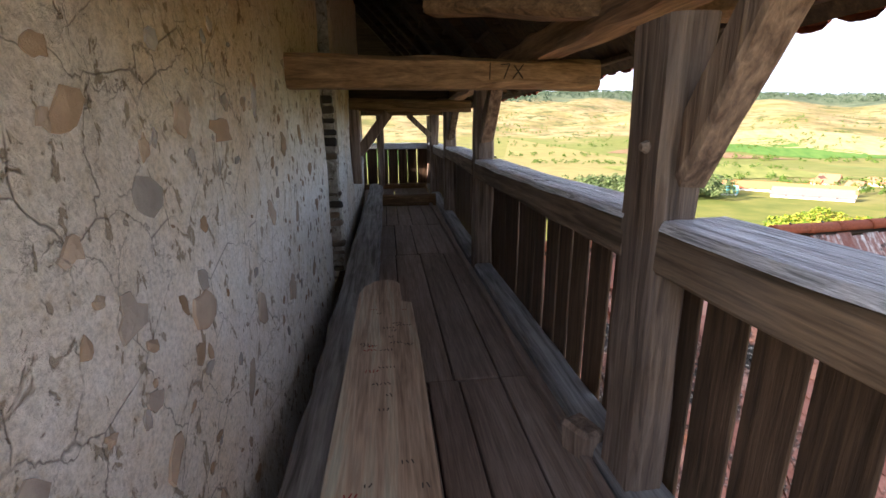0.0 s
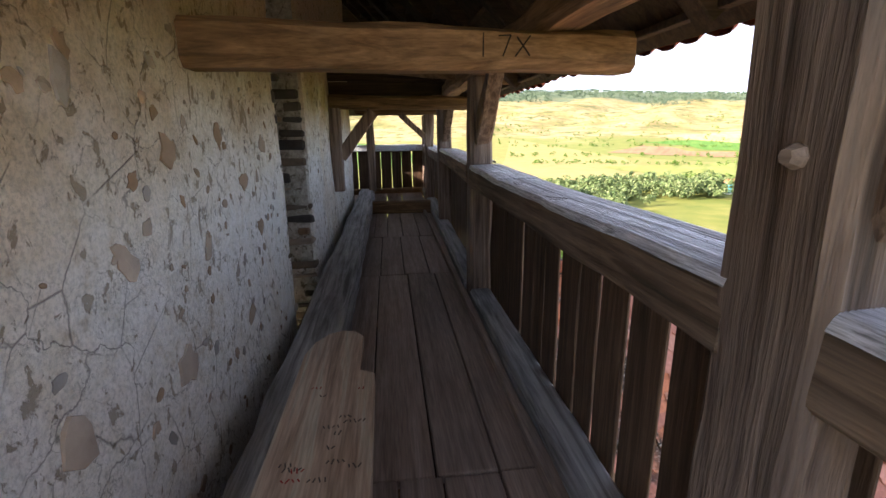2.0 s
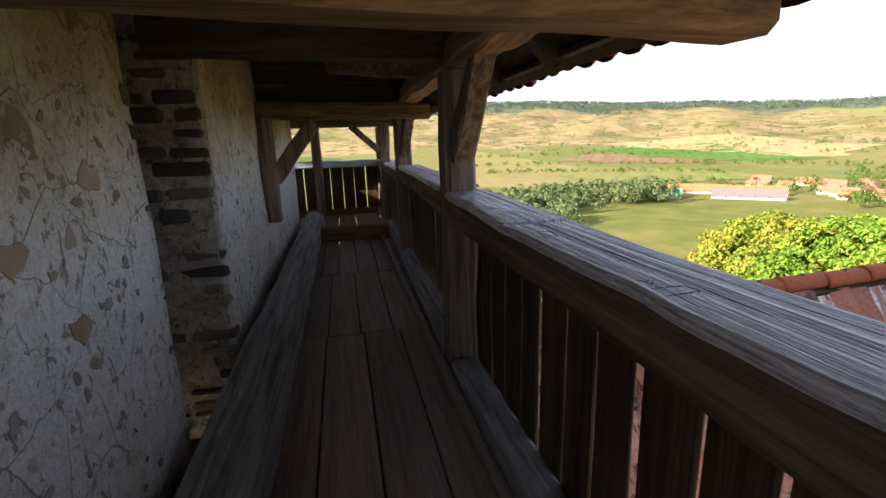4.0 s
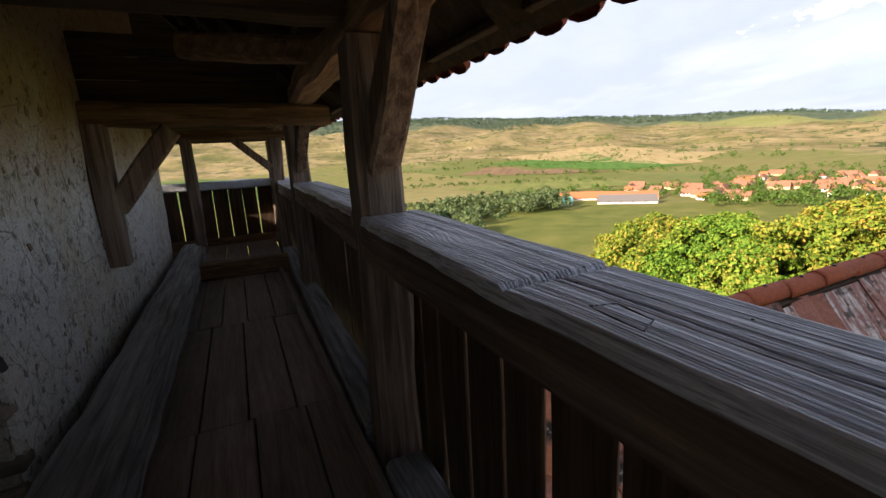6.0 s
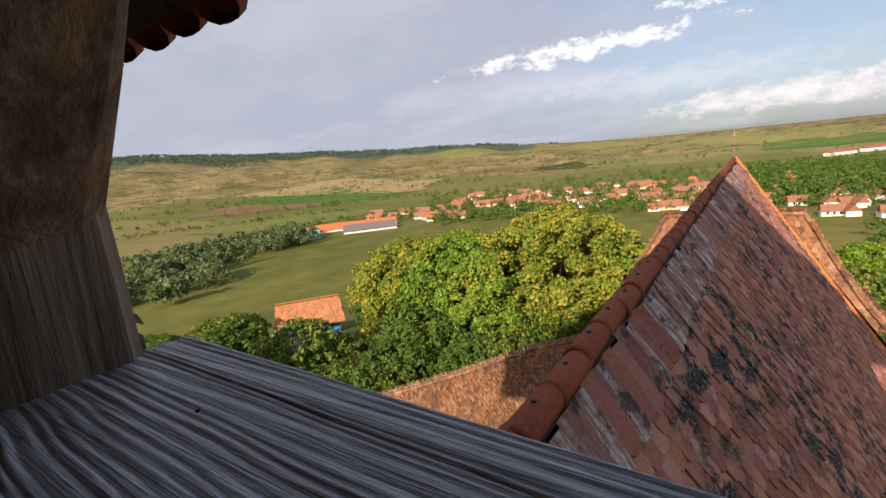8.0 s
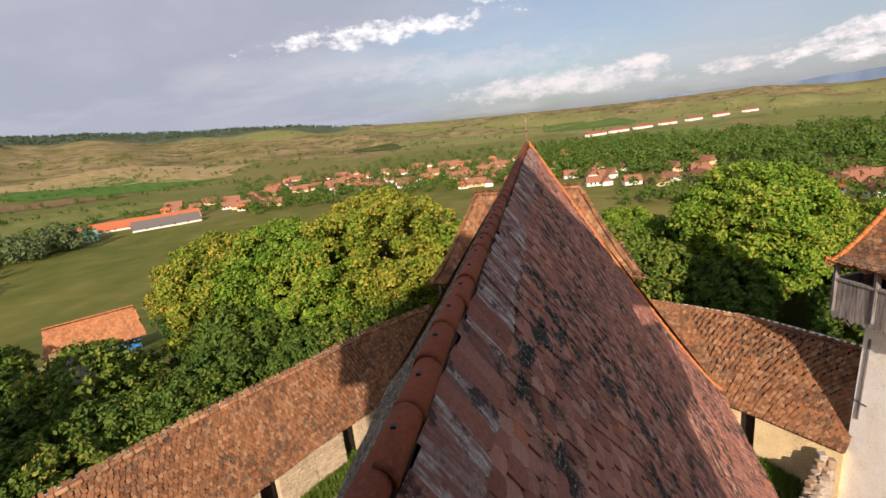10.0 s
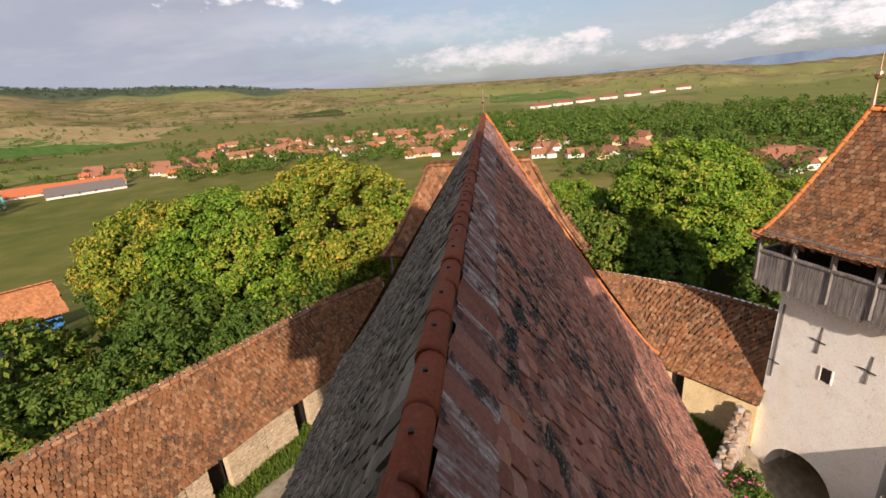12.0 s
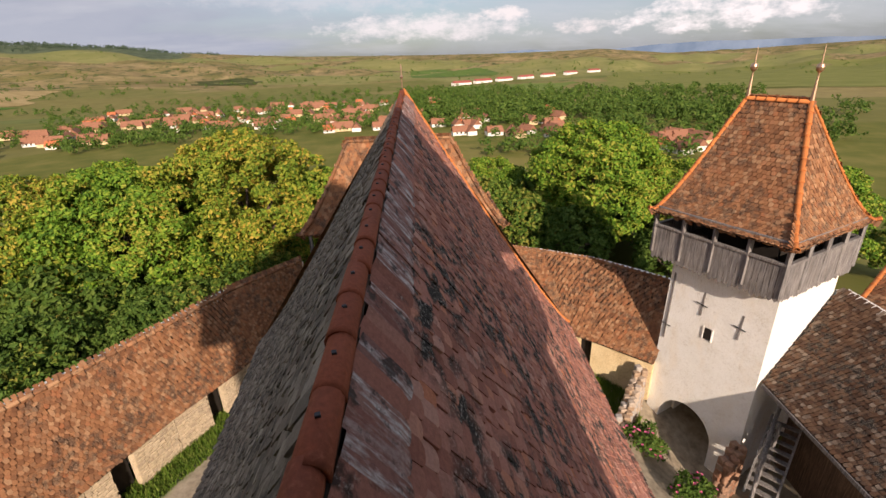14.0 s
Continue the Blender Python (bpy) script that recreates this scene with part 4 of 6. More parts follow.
# parapet boards with slits between them
parapet = thing("parapet_boarding", "upright dark weathered boards with narrow gaps under the rail", "parapet", kind="structure")
edges = [-1.4, -1.2, -1.0, -0.8, -0.6, -0.4, -0.2, 0.0, 0.2, 0.41, 0.61, 0.81, 1.01, 1.2, 1.4, 1.6, 1.78, 1.97, 2.19, 2.4, 2.58, 2.79, 2.99, 3.19, 3.41, 3.6, 3.83, 4.05, 4.23, 4.45]
while edges[-1] < 10.8:
    edges.append(edges[-1] + rng.uniform(0.16, 0.22))
for y0, y1 in zip(edges, edges[1:]):
    gap = rng.choice((0.012, 0.018, 0.022, 0.026))
    x = 0.5 * (rail_x(y0) + rail_x(y1)) + 0.21 + rng.uniform(-0.004, 0.004)
    ym, w = (y0 + y1) / 2, y1 - y0 - gap
    bm = timber((x, ym, -0.12), (x + rng.uniform(-0.006, 0.006), ym + rng.uniform(-0.006, 0.006), 0.93), w, 0.016, 0.004, 0.006, (1, 0, 0), y0, 6)
    part("board", bm, WOOD_BOARD, parapet)
x = -3.1
while x < 0.95:
    w = rng.uniform(0.2, 0.25)
    part("board", timber((x + w / 2, 11.05, -0.1), (x + w / 2 + rng.uniform(-0.01, 0.01), 11.05, 0.9), w, 0.016, 0.004, 0.006, (0, 1, 0), x, 6), WOOD_BOARD, parapet)
    x += w + rng.choice((0.009, 0.012, 0.014))
# Added screen out of view; it blocks low sun from the end boards.
part("end_boarding", block((-3.5, 9.42, -0.3), (-3.4, 11.45, 2.2), 0.004), WOOD_BOARD, parapet)

# bench plank on blocks, notched at its end
bench = thing("bench", "pale worn plank bench with scribbled pencil marks", "bench")
bm = bmesh.new()
outline = [(-0.145, 0.0), (0.165, 0.0), (0.17, 1.9), (0.165, 2.38), (0.105, 2.4), (0.11, 2.7), (0.075, 2.755), (0.02, 2.77), (-0.04, 2.745), (-0.095, 2.66), (-0.115, 2.55)]
low = [bm.verts.new((a, b, 0.395)) for a, b in outline]
top = [bm.verts.new((a, b, 0.448)) for a, b in outline]
bm.faces.new(top)
bm.faces.new(low[::-1])
for i in range(len(outline)):
    j = (i + 1) % len(outline)
    bm.faces.new((low[i], low[j], top[j], top[i]))
bmesh.ops.bevel(bm, geom=[e for e in bm.edges if all(v.co.z > 0.44 for v in e.verts)], offset=0.006, segments=1, affect="EDGES")
part("plank", bm, WOOD_BENCH, bench)
for y in (0.35, 2.2):
    part("leg", block((-0.12, y, -0.012), (0.14, y + 0.06, 0.396), 0.006), WOOD_FLOOR, bench)
for i in range(26):
    r2 = random.Random(i + 3)
    cx0, cy0 = r2.uniform(-0.1, 0.13), r2.uniform(0.9, 2.35)
    for s in range(r2.randint(2, 5)):
        a = r2.uniform(0.01, 0.022)
        bm = block((cx0 + s * 0.014, cy0 - a / 2, 0.4484), (cx0 + s * 0.014 + 0.004, cy0 + a / 2, 0.4492), 0, r2.uniform(-40, 40))
        part("pencil_mark", bm, RED_PENCIL if i % 5 == 0 else PENCIL, bench)

# stones showing through the plaster
stones = random.Random(11)
spots = [(1.02, 0.66), (1.1, 1.2), (1.3, 1.34), (1.55, 1.32), (1.9, 1.42), (2.0, 1.0), (1.72, 0.72), (1.5, 0.55), (2.3, 1.26), (2.5, 0.92), (2.75, 1.3), (3.0, 1.1), (3.2, 0.85), (0.95, 1.0), (0.9, 1.35), (1.25, 0.9), (2.2, 0.62), (2.9, 0.5), (3.4, 1.25)]
for i in range(190):
    spots.append((stones.uniform(0.6, 3.6), stones.uniform(0.1, 1.75)))
for i in range(70):
    spots.append((stones.uniform(4.8, 7.6), stones.uniform(0.2, 1.7)))
for i, (sy, sz) in enumerate(spots):
    big = i < 19
    rad = stones.uniform(0.045, 0.085) if big else stones.uniform(0.008, 0.034)
    bm = bmesh.new()
    k = stones.choice((7, 9, 10, 12))
    ring = []
    d = noise.noise(Vector((sy * 1.1, sz * 1.1, 3))) * 0.03 + noise.noise(Vector((sy * 4, sz * 4, 7))) * 0.012
    squash, tilt = stones.uniform(0.4, 0.95), stones.uniform(0, 3.1)
    for j in range(k):
        a = 2 * math.pi * j / k
        rr = rad * (1 + 0.36 * stones.uniform(-1, 1))
        u, v = rr * math.cos(a), rr * squash * math.sin(a)
        ring.append((u * math.cos(tilt) - v * math.sin(tilt), u * math.sin(tilt) + v * math.cos(tilt)))
    base = [bm.verts.new((WALL_X + d - 0.02, sy + u, sz + v)) for u, v in ring]
    face = [bm.verts.new((WALL_X + d + (0.004 if big else 0.003), sy + u * 0.88, sz + v * 0.88)) for u, v in ring]
    mid = bm.verts.new((WALL_X + d + (0.009 if big else 0.006), sy, sz))
    for j in range(k):
        n2 = (j + 1) % k
        bm.faces.new((base[j], base[n2], face[n2], face[j]))
        bm.faces.new((face[j], face[n2], mid))
    bmesh.ops.recalc_face_normals(bm, faces=bm.faces)
    part("stone", bm, STONE, tower_wall)

# slabs of the ragged jamb in the recess
for side, y0 in (("far", 4.69), ("near", 3.75)):
    z = -0.5
    while z < 1.9:
        h = stones.uniform(0.03, 0.095)
        n_in = stones.choice((1, 2, 2))
        x1 = WALL_X + stones.uniform(-0.03, 0.012)
        for q in range(n_in):
            x0 = x1 - stones.uniform(0.06, 0.3)
            if stones.random() < 0.78:
                out = stones.uniform(0.025, 0.06)
                ya, yb = (y0 - out, y0 + 0.05) if side == "far" else (y0 - 0.05, y0 + out * 0.4)
                hh = h * stones.uniform(0.6, 1.0)
                bm = block((x0, ya, z), (x1, yb, z + hh), min(0.014, hh * 0.3), stones.uniform(-7, 7))
                for v in bm.verts:
                    v.co += noise.noise_vector(v.co * 9) * 0.014
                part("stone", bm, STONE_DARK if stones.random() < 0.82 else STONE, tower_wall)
            x1 = x0 - stones.uniform(0.01, 0.05)
        z += h + stones.uniform(0.012, 0.05)

# gallery roof: rafters, laths and beaver-tail tiles
roof = thing("gallery_roof", "dark lean-to roof with clay tiles over the gallery", "roof", kind="structure")
EAVE = [(1.475, -1.9, 1.675), (1.475, 11.5, 1.715)]
HIGH = [(-0.42, -1.9, 3.6), (-0.42, 9.42, 3.64)]
gslope = Slope(EAVE, HIGH)
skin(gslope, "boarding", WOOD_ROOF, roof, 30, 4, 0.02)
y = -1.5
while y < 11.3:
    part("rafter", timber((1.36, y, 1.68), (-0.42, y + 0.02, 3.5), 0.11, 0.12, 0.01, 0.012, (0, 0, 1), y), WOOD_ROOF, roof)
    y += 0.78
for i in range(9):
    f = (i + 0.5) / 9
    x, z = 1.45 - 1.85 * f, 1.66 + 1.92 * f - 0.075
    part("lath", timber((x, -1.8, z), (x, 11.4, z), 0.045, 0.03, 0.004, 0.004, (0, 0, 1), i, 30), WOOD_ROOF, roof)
placed = lay_tiles(gslope, 0.18, 0.15, None, 3, 0.03, 1.0)
if placed[3][0][2] < 0:
    placed = lay_tiles(gslope, 0.18, 0.15, None, 3, 0.03, 1.0, True)
low_row = placed[0][:, 2] < 1.80
shift = [q.copy() for q in placed]
shift[0] = shift[0] - shift[2] * 0.08
near = low_row & (placed[0][:, 1] > 1.0) & (placed[0][:, 1] < 7.0)
tile_sheet("tiles", [q[~near] for q in shift], 0.18, 0.15, TILE_RIDGE, roof)
tile_parts([q[near] for q in shift], 0.18, 0.15, TILE_RIDGE, roof)

corner = Slope([(1.47, 11.5, 1.70), (-4.0, 11.5, 1.70)], [(-0.42, 9.42, 3.64), (-4.0, 9.42, 3.64)])
skin(corner, "boarding", WOOD_ROOF, roof, 16, 4, 0.02)
pl = lay_tiles(corner, 0.18, 0.15, None, 5, 0.03, 1.0)
if pl[3][0][2] < 0:
    pl = lay_tiles(corner, 0.18, 0.15, None, 5, 0.03, 1.0, True)
tile_sheet("tiles", pl, 0.18, 0.15, TILE_RIDGE, roof)

# tower roof above, closing the place
top_roof = thing("tower_roof", "steep tiled roof of the bell tower", "roof", kind="structure")
bm = bmesh.new()
base = [bm.verts.new(p) for p in ((-10.8, -0.3, 4.2), (-0.42, -0.3, 4.2), (-0.42, 9.8, 4.2), (-10.8, 9.8, 4.2))]
tip = bm.verts.new((-5.5, 4.2, 9.0))
for i in range(4):
    bm.faces.new((base[i], base[(i + 1) % 4], tip))
bm.faces.new(base[::-1])
part("roof_hood", bm, TILE_RING, top_roof)

# ---- the nave ----
nave = thing("church_nave", "church nave under a steep weathered clay-tiled roof", "church", kind="structure")
RIDGE0, RIDGE1 = (1.12, 4.45, 0.12), (15.2, 4.15, 0.66)
EAVE_S0, EAVE_S1 = (1.0, -0.75, -8.45), (16.3, -1.85, -8.3)
EAVE_N0, EAVE_N1 = (1.0, 9.4, -8.5), (15.9, 9.9, -7.9)
south = Slope([EAVE_S0, EAVE_S1], [RIDGE0, RIDGE1], 0.35)
north = Slope([EAVE_N0, EAVE_N1], [RIDGE0, RIDGE1], 0.35)
for sl, seed in ((south, 7), (north, 8)):
    skin(sl, "boarding", WOOD_ROOF, nave, 16, 14, 0.03)
    top_row = sl.rise - (0.55 if sl is south else 0.26)
    pl = lay_tiles(sl, 0.16, 0.14, lambda u, v: v < top_row, seed, 0.026, 1.7 if sl is south else 2.4)
    if pl[3][0][2] < 0:
        pl = (pl[0] + pl[3] * -0.04, pl[1], pl[2], -pl[3])
    close = (pl[0][:, 0] < 5.0) & (pl[0][:, 2] > (-2.1 if sl is south else -1.0))
    pick = np.flatnonzero(close)[-190:] if sl is south else np.flatnonzero(close)[-60:]
    single = np.zeros(len(close), bool)
    single[pick] = True
    mat = TILE_NAVE if sl is south else TILE_NORTH
    tile_sheet("roof_tiles", [q[~single] for q in pl], 0.16, 0.14, mat, nave)
    if sl is south:
        # one long course of lime-streaked tiles tucked under the ridge
        g2 = np.random.default_rng(4)
        ru = np.arange(0.1, sl.length - 0.1, 0.165)
        p2, a2, b2, n2 = sl.frame_at(ru, sl.rise - 0.475 + g2.normal(0, 0.012, len(ru)))
        n2 = np.where(n2[:, 2:3] < 0, -n2, n2)
        b2 = b2 + a2 * g2.normal(0, 0.045, (len(ru), 1))
        lean2 = g2.normal(0.1, 0.06, (len(ru), 1))
        a2, n2 = a2 + n2 * lean2, n2 - a2 * lean2
        p2 = p2 + n2 * (0.03 + g2.random((len(ru), 1)) * 0.02)
        aged = (ru < 1.15) | (g2.random(len(ru)) < 0.2)
        for chosen, look_of in ((aged, TILE_NAVE), (~aged, TILE_PALE)):
            tile_parts([q[chosen] for q in (p2, a2, b2, n2)], 0.168, 0.2, look_of, nave)
    tile_parts([q[single] for q in pl], 0.16, 0.14, mat, nave)
# east end and walls
bm = bmesh.new()
e = [bm.verts.new(p) for p in (EAVE_S1, EAVE_N1, RIDGE1)]
e2 = [bm.verts.new((p[0] + 0.6, p[1], p[2] - 0.02)) for p in (EAVE_S1, EAVE_N1)]
bm.faces.new((e[0], e2[0], e[2]))
bm.faces.new((e2[0], e2[1], e[2]))
bm.faces.new((e2[1], e[1], e[2]))
part("east_hip", bm, TILE_RING, nave)
part("nave_wall", block((-0.4, 0.0, -14.6), (15.2, 0.8, -7.9), 0.02), PLASTER_WHITE, nave)
part("nave_wall", block((-0.4, 7.9, -14.6), (15.2, 8.7, -7.9), 0.02), PLASTER_WHITE, nave)
part("nave_wall", block((14.6, 0.8, -14.6), (15.4, 7.9, -7.9), 0.02), PLASTER_WHITE, nave)
# ridge tiles, one by one, with square nail heads
r0, r1 = Vector(RIDGE0), Vector(RIDGE1)
n_ridge = 38
step = (r1 - r0) / n_ridge
for i in range(n_ridge):
    a = r0 + step * i
    jig = random.Random(i)
    off = Vector((0, jig.uniform(-0.008, 0.008), 0.01 + jig.uniform(-0.004, 0.006)))
    ob = part("ridge_tile", half_round(a + off - step * 0.06, a + off + step * 1.05, 0.074, flare=1.02), TILE_RIDGE, nave)
    part("nail", block(a + off + step * 0.5 + Vector((-0.011, -0.011, 0.066)), a + off + step * 0.5 + Vector((0.011, 0.011, 0.082)), 0.002, jig.uniform(0, 40)), IRON, ob)
fin = part("finial", lathe([(0.02, 0), (0.02, 0.25), (0.06, 0.3), (0.02, 0.36), (0.015, 0.5), (0.03, 0.52), (0.006, 0.66)], (r1.x, r1.y, r1.z + 0.1), 10), BRASS, nave)
hip_line = [Vector(EAVE_S1), Vector(RIDGE1)]
for k in range(26):
    f0, f1 = k / 26, (k + 1.05) / 26
    def on_hip(f):
        p = hip_line[0].lerp(hip_line[1], f)
        return Vector((p.x + 0.02, p.y, p.z - 0.35 * math.sin(math.pi * min(f, 1) ** 0.6) + 0.03))
    part("hip_tile", half_round(on_hip(f0), on_hip(f1), 0.1, up=(0.4, -0.5, 0.7), sides=6), TILE_RIDGE_ORANGE, nave)

# ---- the ring wall ----


def ring_wall(name, label, low, high, seed, back=0.5):
    th = thing(name, label, "fortification", kind="structure")
    sl = Slope(low, high, 0.12)
    pl = lay_tiles(sl, 0.16, 0.145, None, seed, 0.03, 2.2)
    if pl[3][0][2] < 0:
        pl = lay_tiles(sl, 0.16, 0.145, None, seed, 0.03, 2.2, True)
    skin(sl, "boarding", WOOD_ROOF, th, 40, 4, 0.03)
    tile_sheet("roof_tiles", pl, 0.16, 0.145, TILE_RING, th)
    for i in range(len(high) - 1):
        a, b = Vector(high[i]), Vector(high[i + 1])
        n = max(2, int((b - a).length / 0.4))
        for k in range(n):
            part("ridge_tile", half_round(a.lerp(b, k / n), a.lerp(b, (k + 1.06) / n), 0.11, sides=5), TILE_RING, th)
        away = Vector((a.x + b.x, a.y + b.y, 0)) / 2 - Vector((*CROWN, 0))
        away.normalize()
        wall = timber((a.x + away.x * 0.3, a.y + away.y * 0.3, (GROUND - 4 + a.z) / 2 - 0.1), (b.x + away.x * 0.3, b.y + away.y * 0.3, (GROUND - 4 + b.z) / 2 - 0.1), 0.7, abs(a.z - GROUND + 4), 0.03, 0.02, (0, 0, 1), i, 6)
        part("outer_wall", wall, PLASTER, th)
    return th, sl


RING_N_LOW = [(8.0, 18.6, -12.5), (13.9, 16.4, -12.5), (17.4, 14.8, -12.5), (20.2, 13.2, -12.5), (25.5, 10.7, -12.5)]
RING_N_HIGH = [(7.5, 22.2, -9.3), (14.8, 18.6, -9.3), (19.0, 16.0, -9.3), (23.0, 13.9, -9.3), (26.6, 10.9, -9.3)]
ring_wall("ring_wall_north", "curved ring wall with a long brown tiled roof", RING_N_LOW[::-1], RING_N_HIGH[::-1], 21)
RING_S_LOW = [(24.5, -0.5, -12.3), (21.5, -3.9, -12.3), (20.3, -5.2, -12.3), (18.4, -7.0, -12.3)]
RING_S_HIGH = [(27.6, -0.4, -9.3), (25.9, -3.6, -9.3), (24.3, -6.1, -9.3), (20.6, -9.3, -9.3)]
ring_wall("ring_wall_south", "ring wall with a brown tiled roof beside the gate tower", RING_S_LOW, RING_S_HIGH, 22)


def inner_wall(name, pts, openings, mat):
    """The wall under the inner eave, of coursed rubble stones, with dark openings."""
    th = thing(name, "low rubble wall with dark openings under the ring roof", "wall", kind="structure")
    rs = random.Random(len(pts) + 3)
    for i in range(len(pts) - 1):
        a, b = Vector(pts[i]), Vector(pts[i + 1])
        way = (b - a)
        length = way.length
        way.normalize()
        inw = Vector((CROWN[0] - a.x, CROWN[1] - a.y, 0)).normalized()
        shut = [(o0, o1) for k, o0, o1 in openings if k == i]
        runs, at = [], 0.0
        for o0, o1 in shut:
            runs.append((at, o0))
            at = o1
            da, db = a + way * o0 - inw * 0.5, a + way * o1 - inw * 0.5
            # Black panel behind the opening; the room's shade is its colour.
            part("opening_shade_panel", timber((da.x, da.y, -13.6), (db.x, db.y, -13.6), 0.06, 2.2, 0, 0.002, (0, 0, 1), i, 2), VOID, th)
        runs.append((at, length))
        for s0, s1 in runs:
            p, q = a + way * s0 - inw * 0.2, a + way * s1 - inw * 0.2
            part("wall_core", timber((p.x, p.y, -13.6), (q.x, q.y, -13.6), 0.3, 2.25, 0.02, 0.01, (0, 0, 1), i, 8), mat, th)
            if mat is STONE_PALE:
                z = GROUND - 0.1
                while z < -12.75:
                    h = rs.uniform(0.1, 0.2)
                    s = s0
                    while s < s1 - 0.1:
                        w = min(rs.uniform(0.16, 0.42), s1 - s)
                        p, q = a + way * s - inw * 0.03, a + way * (s + w - 0.02) - inw * 0.03
                        part("stone", timber((p.x, p.y, z + h / 2), (q.x, q.y, z + h / 2), 0.1 + rs.uniform(0, 0.05), h - 0.015, 0.012, 0.02, (0, 0, 1), s + z, 1), mat, th)
                        s += w
                    z += h


inner_wall("inner_wall_north", [(9.0, 18.5, 0), (14.1, 16.6, 0), (17.6, 15.0, 0), (20.4, 13.4, 0), (25.6, 10.9, 0)], [(1, 1.0, 1.9), (2, 1.7, 2.5)], STONE_PALE)
inner_wall("inner_wall_south", [(24.7, -0.7, 0), (21.7, -4.1, 0), (18.6, -7.2, 0)], [(1, 0.6, 1.3)], PLASTER_YELLOW)

# ---- gate tower ----


def hip_roof(th, corners, z_eave, ridge_a, ridge_b, mat_by_side, w=0.17, expose=0.145, sag=0.45, seed=40, hip_mat=None):
    """A flared hipped roof on four eave corners (anticlockwise) with a short ridge; the ridge ends are shared by sides 0 and 2."""
    c = [Vector((x, y, z_eave)) for x, y in corners]
    ra, rb = Vector(ridge_a), Vector(ridge_b)
    tops = [(ra, rb), (rb, rb), (rb, ra), (ra, ra)]
    for i in range(4):
        lo0, lo1 = c[i], c[(i + 1) % 4]
        t0, t1 = tops[i]
        way = (lo1 - lo0)
        length = way.length
        way.normalize()
        s0, s1 = (t0 - lo0).dot(way), (t1 - lo0).dot(way)
        up0 = t0 - lo0 - way * s0
        up1 = t1 - lo1 - way * (s1 - length)
        sl = Slope([lo0, lo1], [lo0 + up0, lo1 + up1], sag)
        H = sl.rise
        def bounds(v, s0=s0, s1=s1, H=H, length=length):
            return s0 * v / H, length + (s1 - length) * v / H
        pl = lay_tiles(sl, w, expose, lambda u, v: (u > bounds(v)[0] - 0.03) & (u < bounds(v)[1] + 0.03), seed + i, 0.03, 1.4)
        if pl[3][0][2] < 0:
            pl = (pl[0] + pl[3] * -0.04, pl[1], pl[2], -pl[3])
        tile_sheet("roof_tiles", pl, w, expose, mat_by_side[i], th)
        skin(sl, "boarding", WOOD_ROOF, th, 8, 10, 0.03, bounds)
        n = int((t0 - lo0).length / 0.36)
        for k in range(n):
            def hip(f, a=lo0, b=t0):
                p = a.lerp(b, f)
                return Vector((p.x, p.y, p.z - sag * math.sin(math.pi * min(f, 1.0) ** 0.6) + 0.04))
            part("hip_tile", half_round(hip(k / n), hip(min(1, (k + 1.05) / n)), 0.1, sides=5), hip_mat or TILE_RIDGE_ORANGE, th)
    n = max(1, int((rb - ra).length / 0.36))
    for k in range(n):
        part("ridge_tile", half_round(ra.lerp(rb, k / n), ra.lerp(rb, (k + 1.05) / n), 0.12, sides=6), hip_mat or TILE_RIDGE_ORANGE, th)


gate = thing("gate_tower", "whitewashed gate tower with a wooden gallery and hipped tile roof", "tower")
GA, GB = Vector((18.9, -7.35, 0)), Vector((14.75, -9.2, 0))
along = (GB - GA).normalized()
inwd = Vector((-along.y, along.x, 0))
if inwd.y > 0:
    inwd = -inwd
SIDE = (GB - GA).length


def gate_at(s, d, z):
    """A place by metres along the front, metres behind it, and height."""
    p = GA + along * s + inwd * d
    return Vector((p.x, p.y, z))


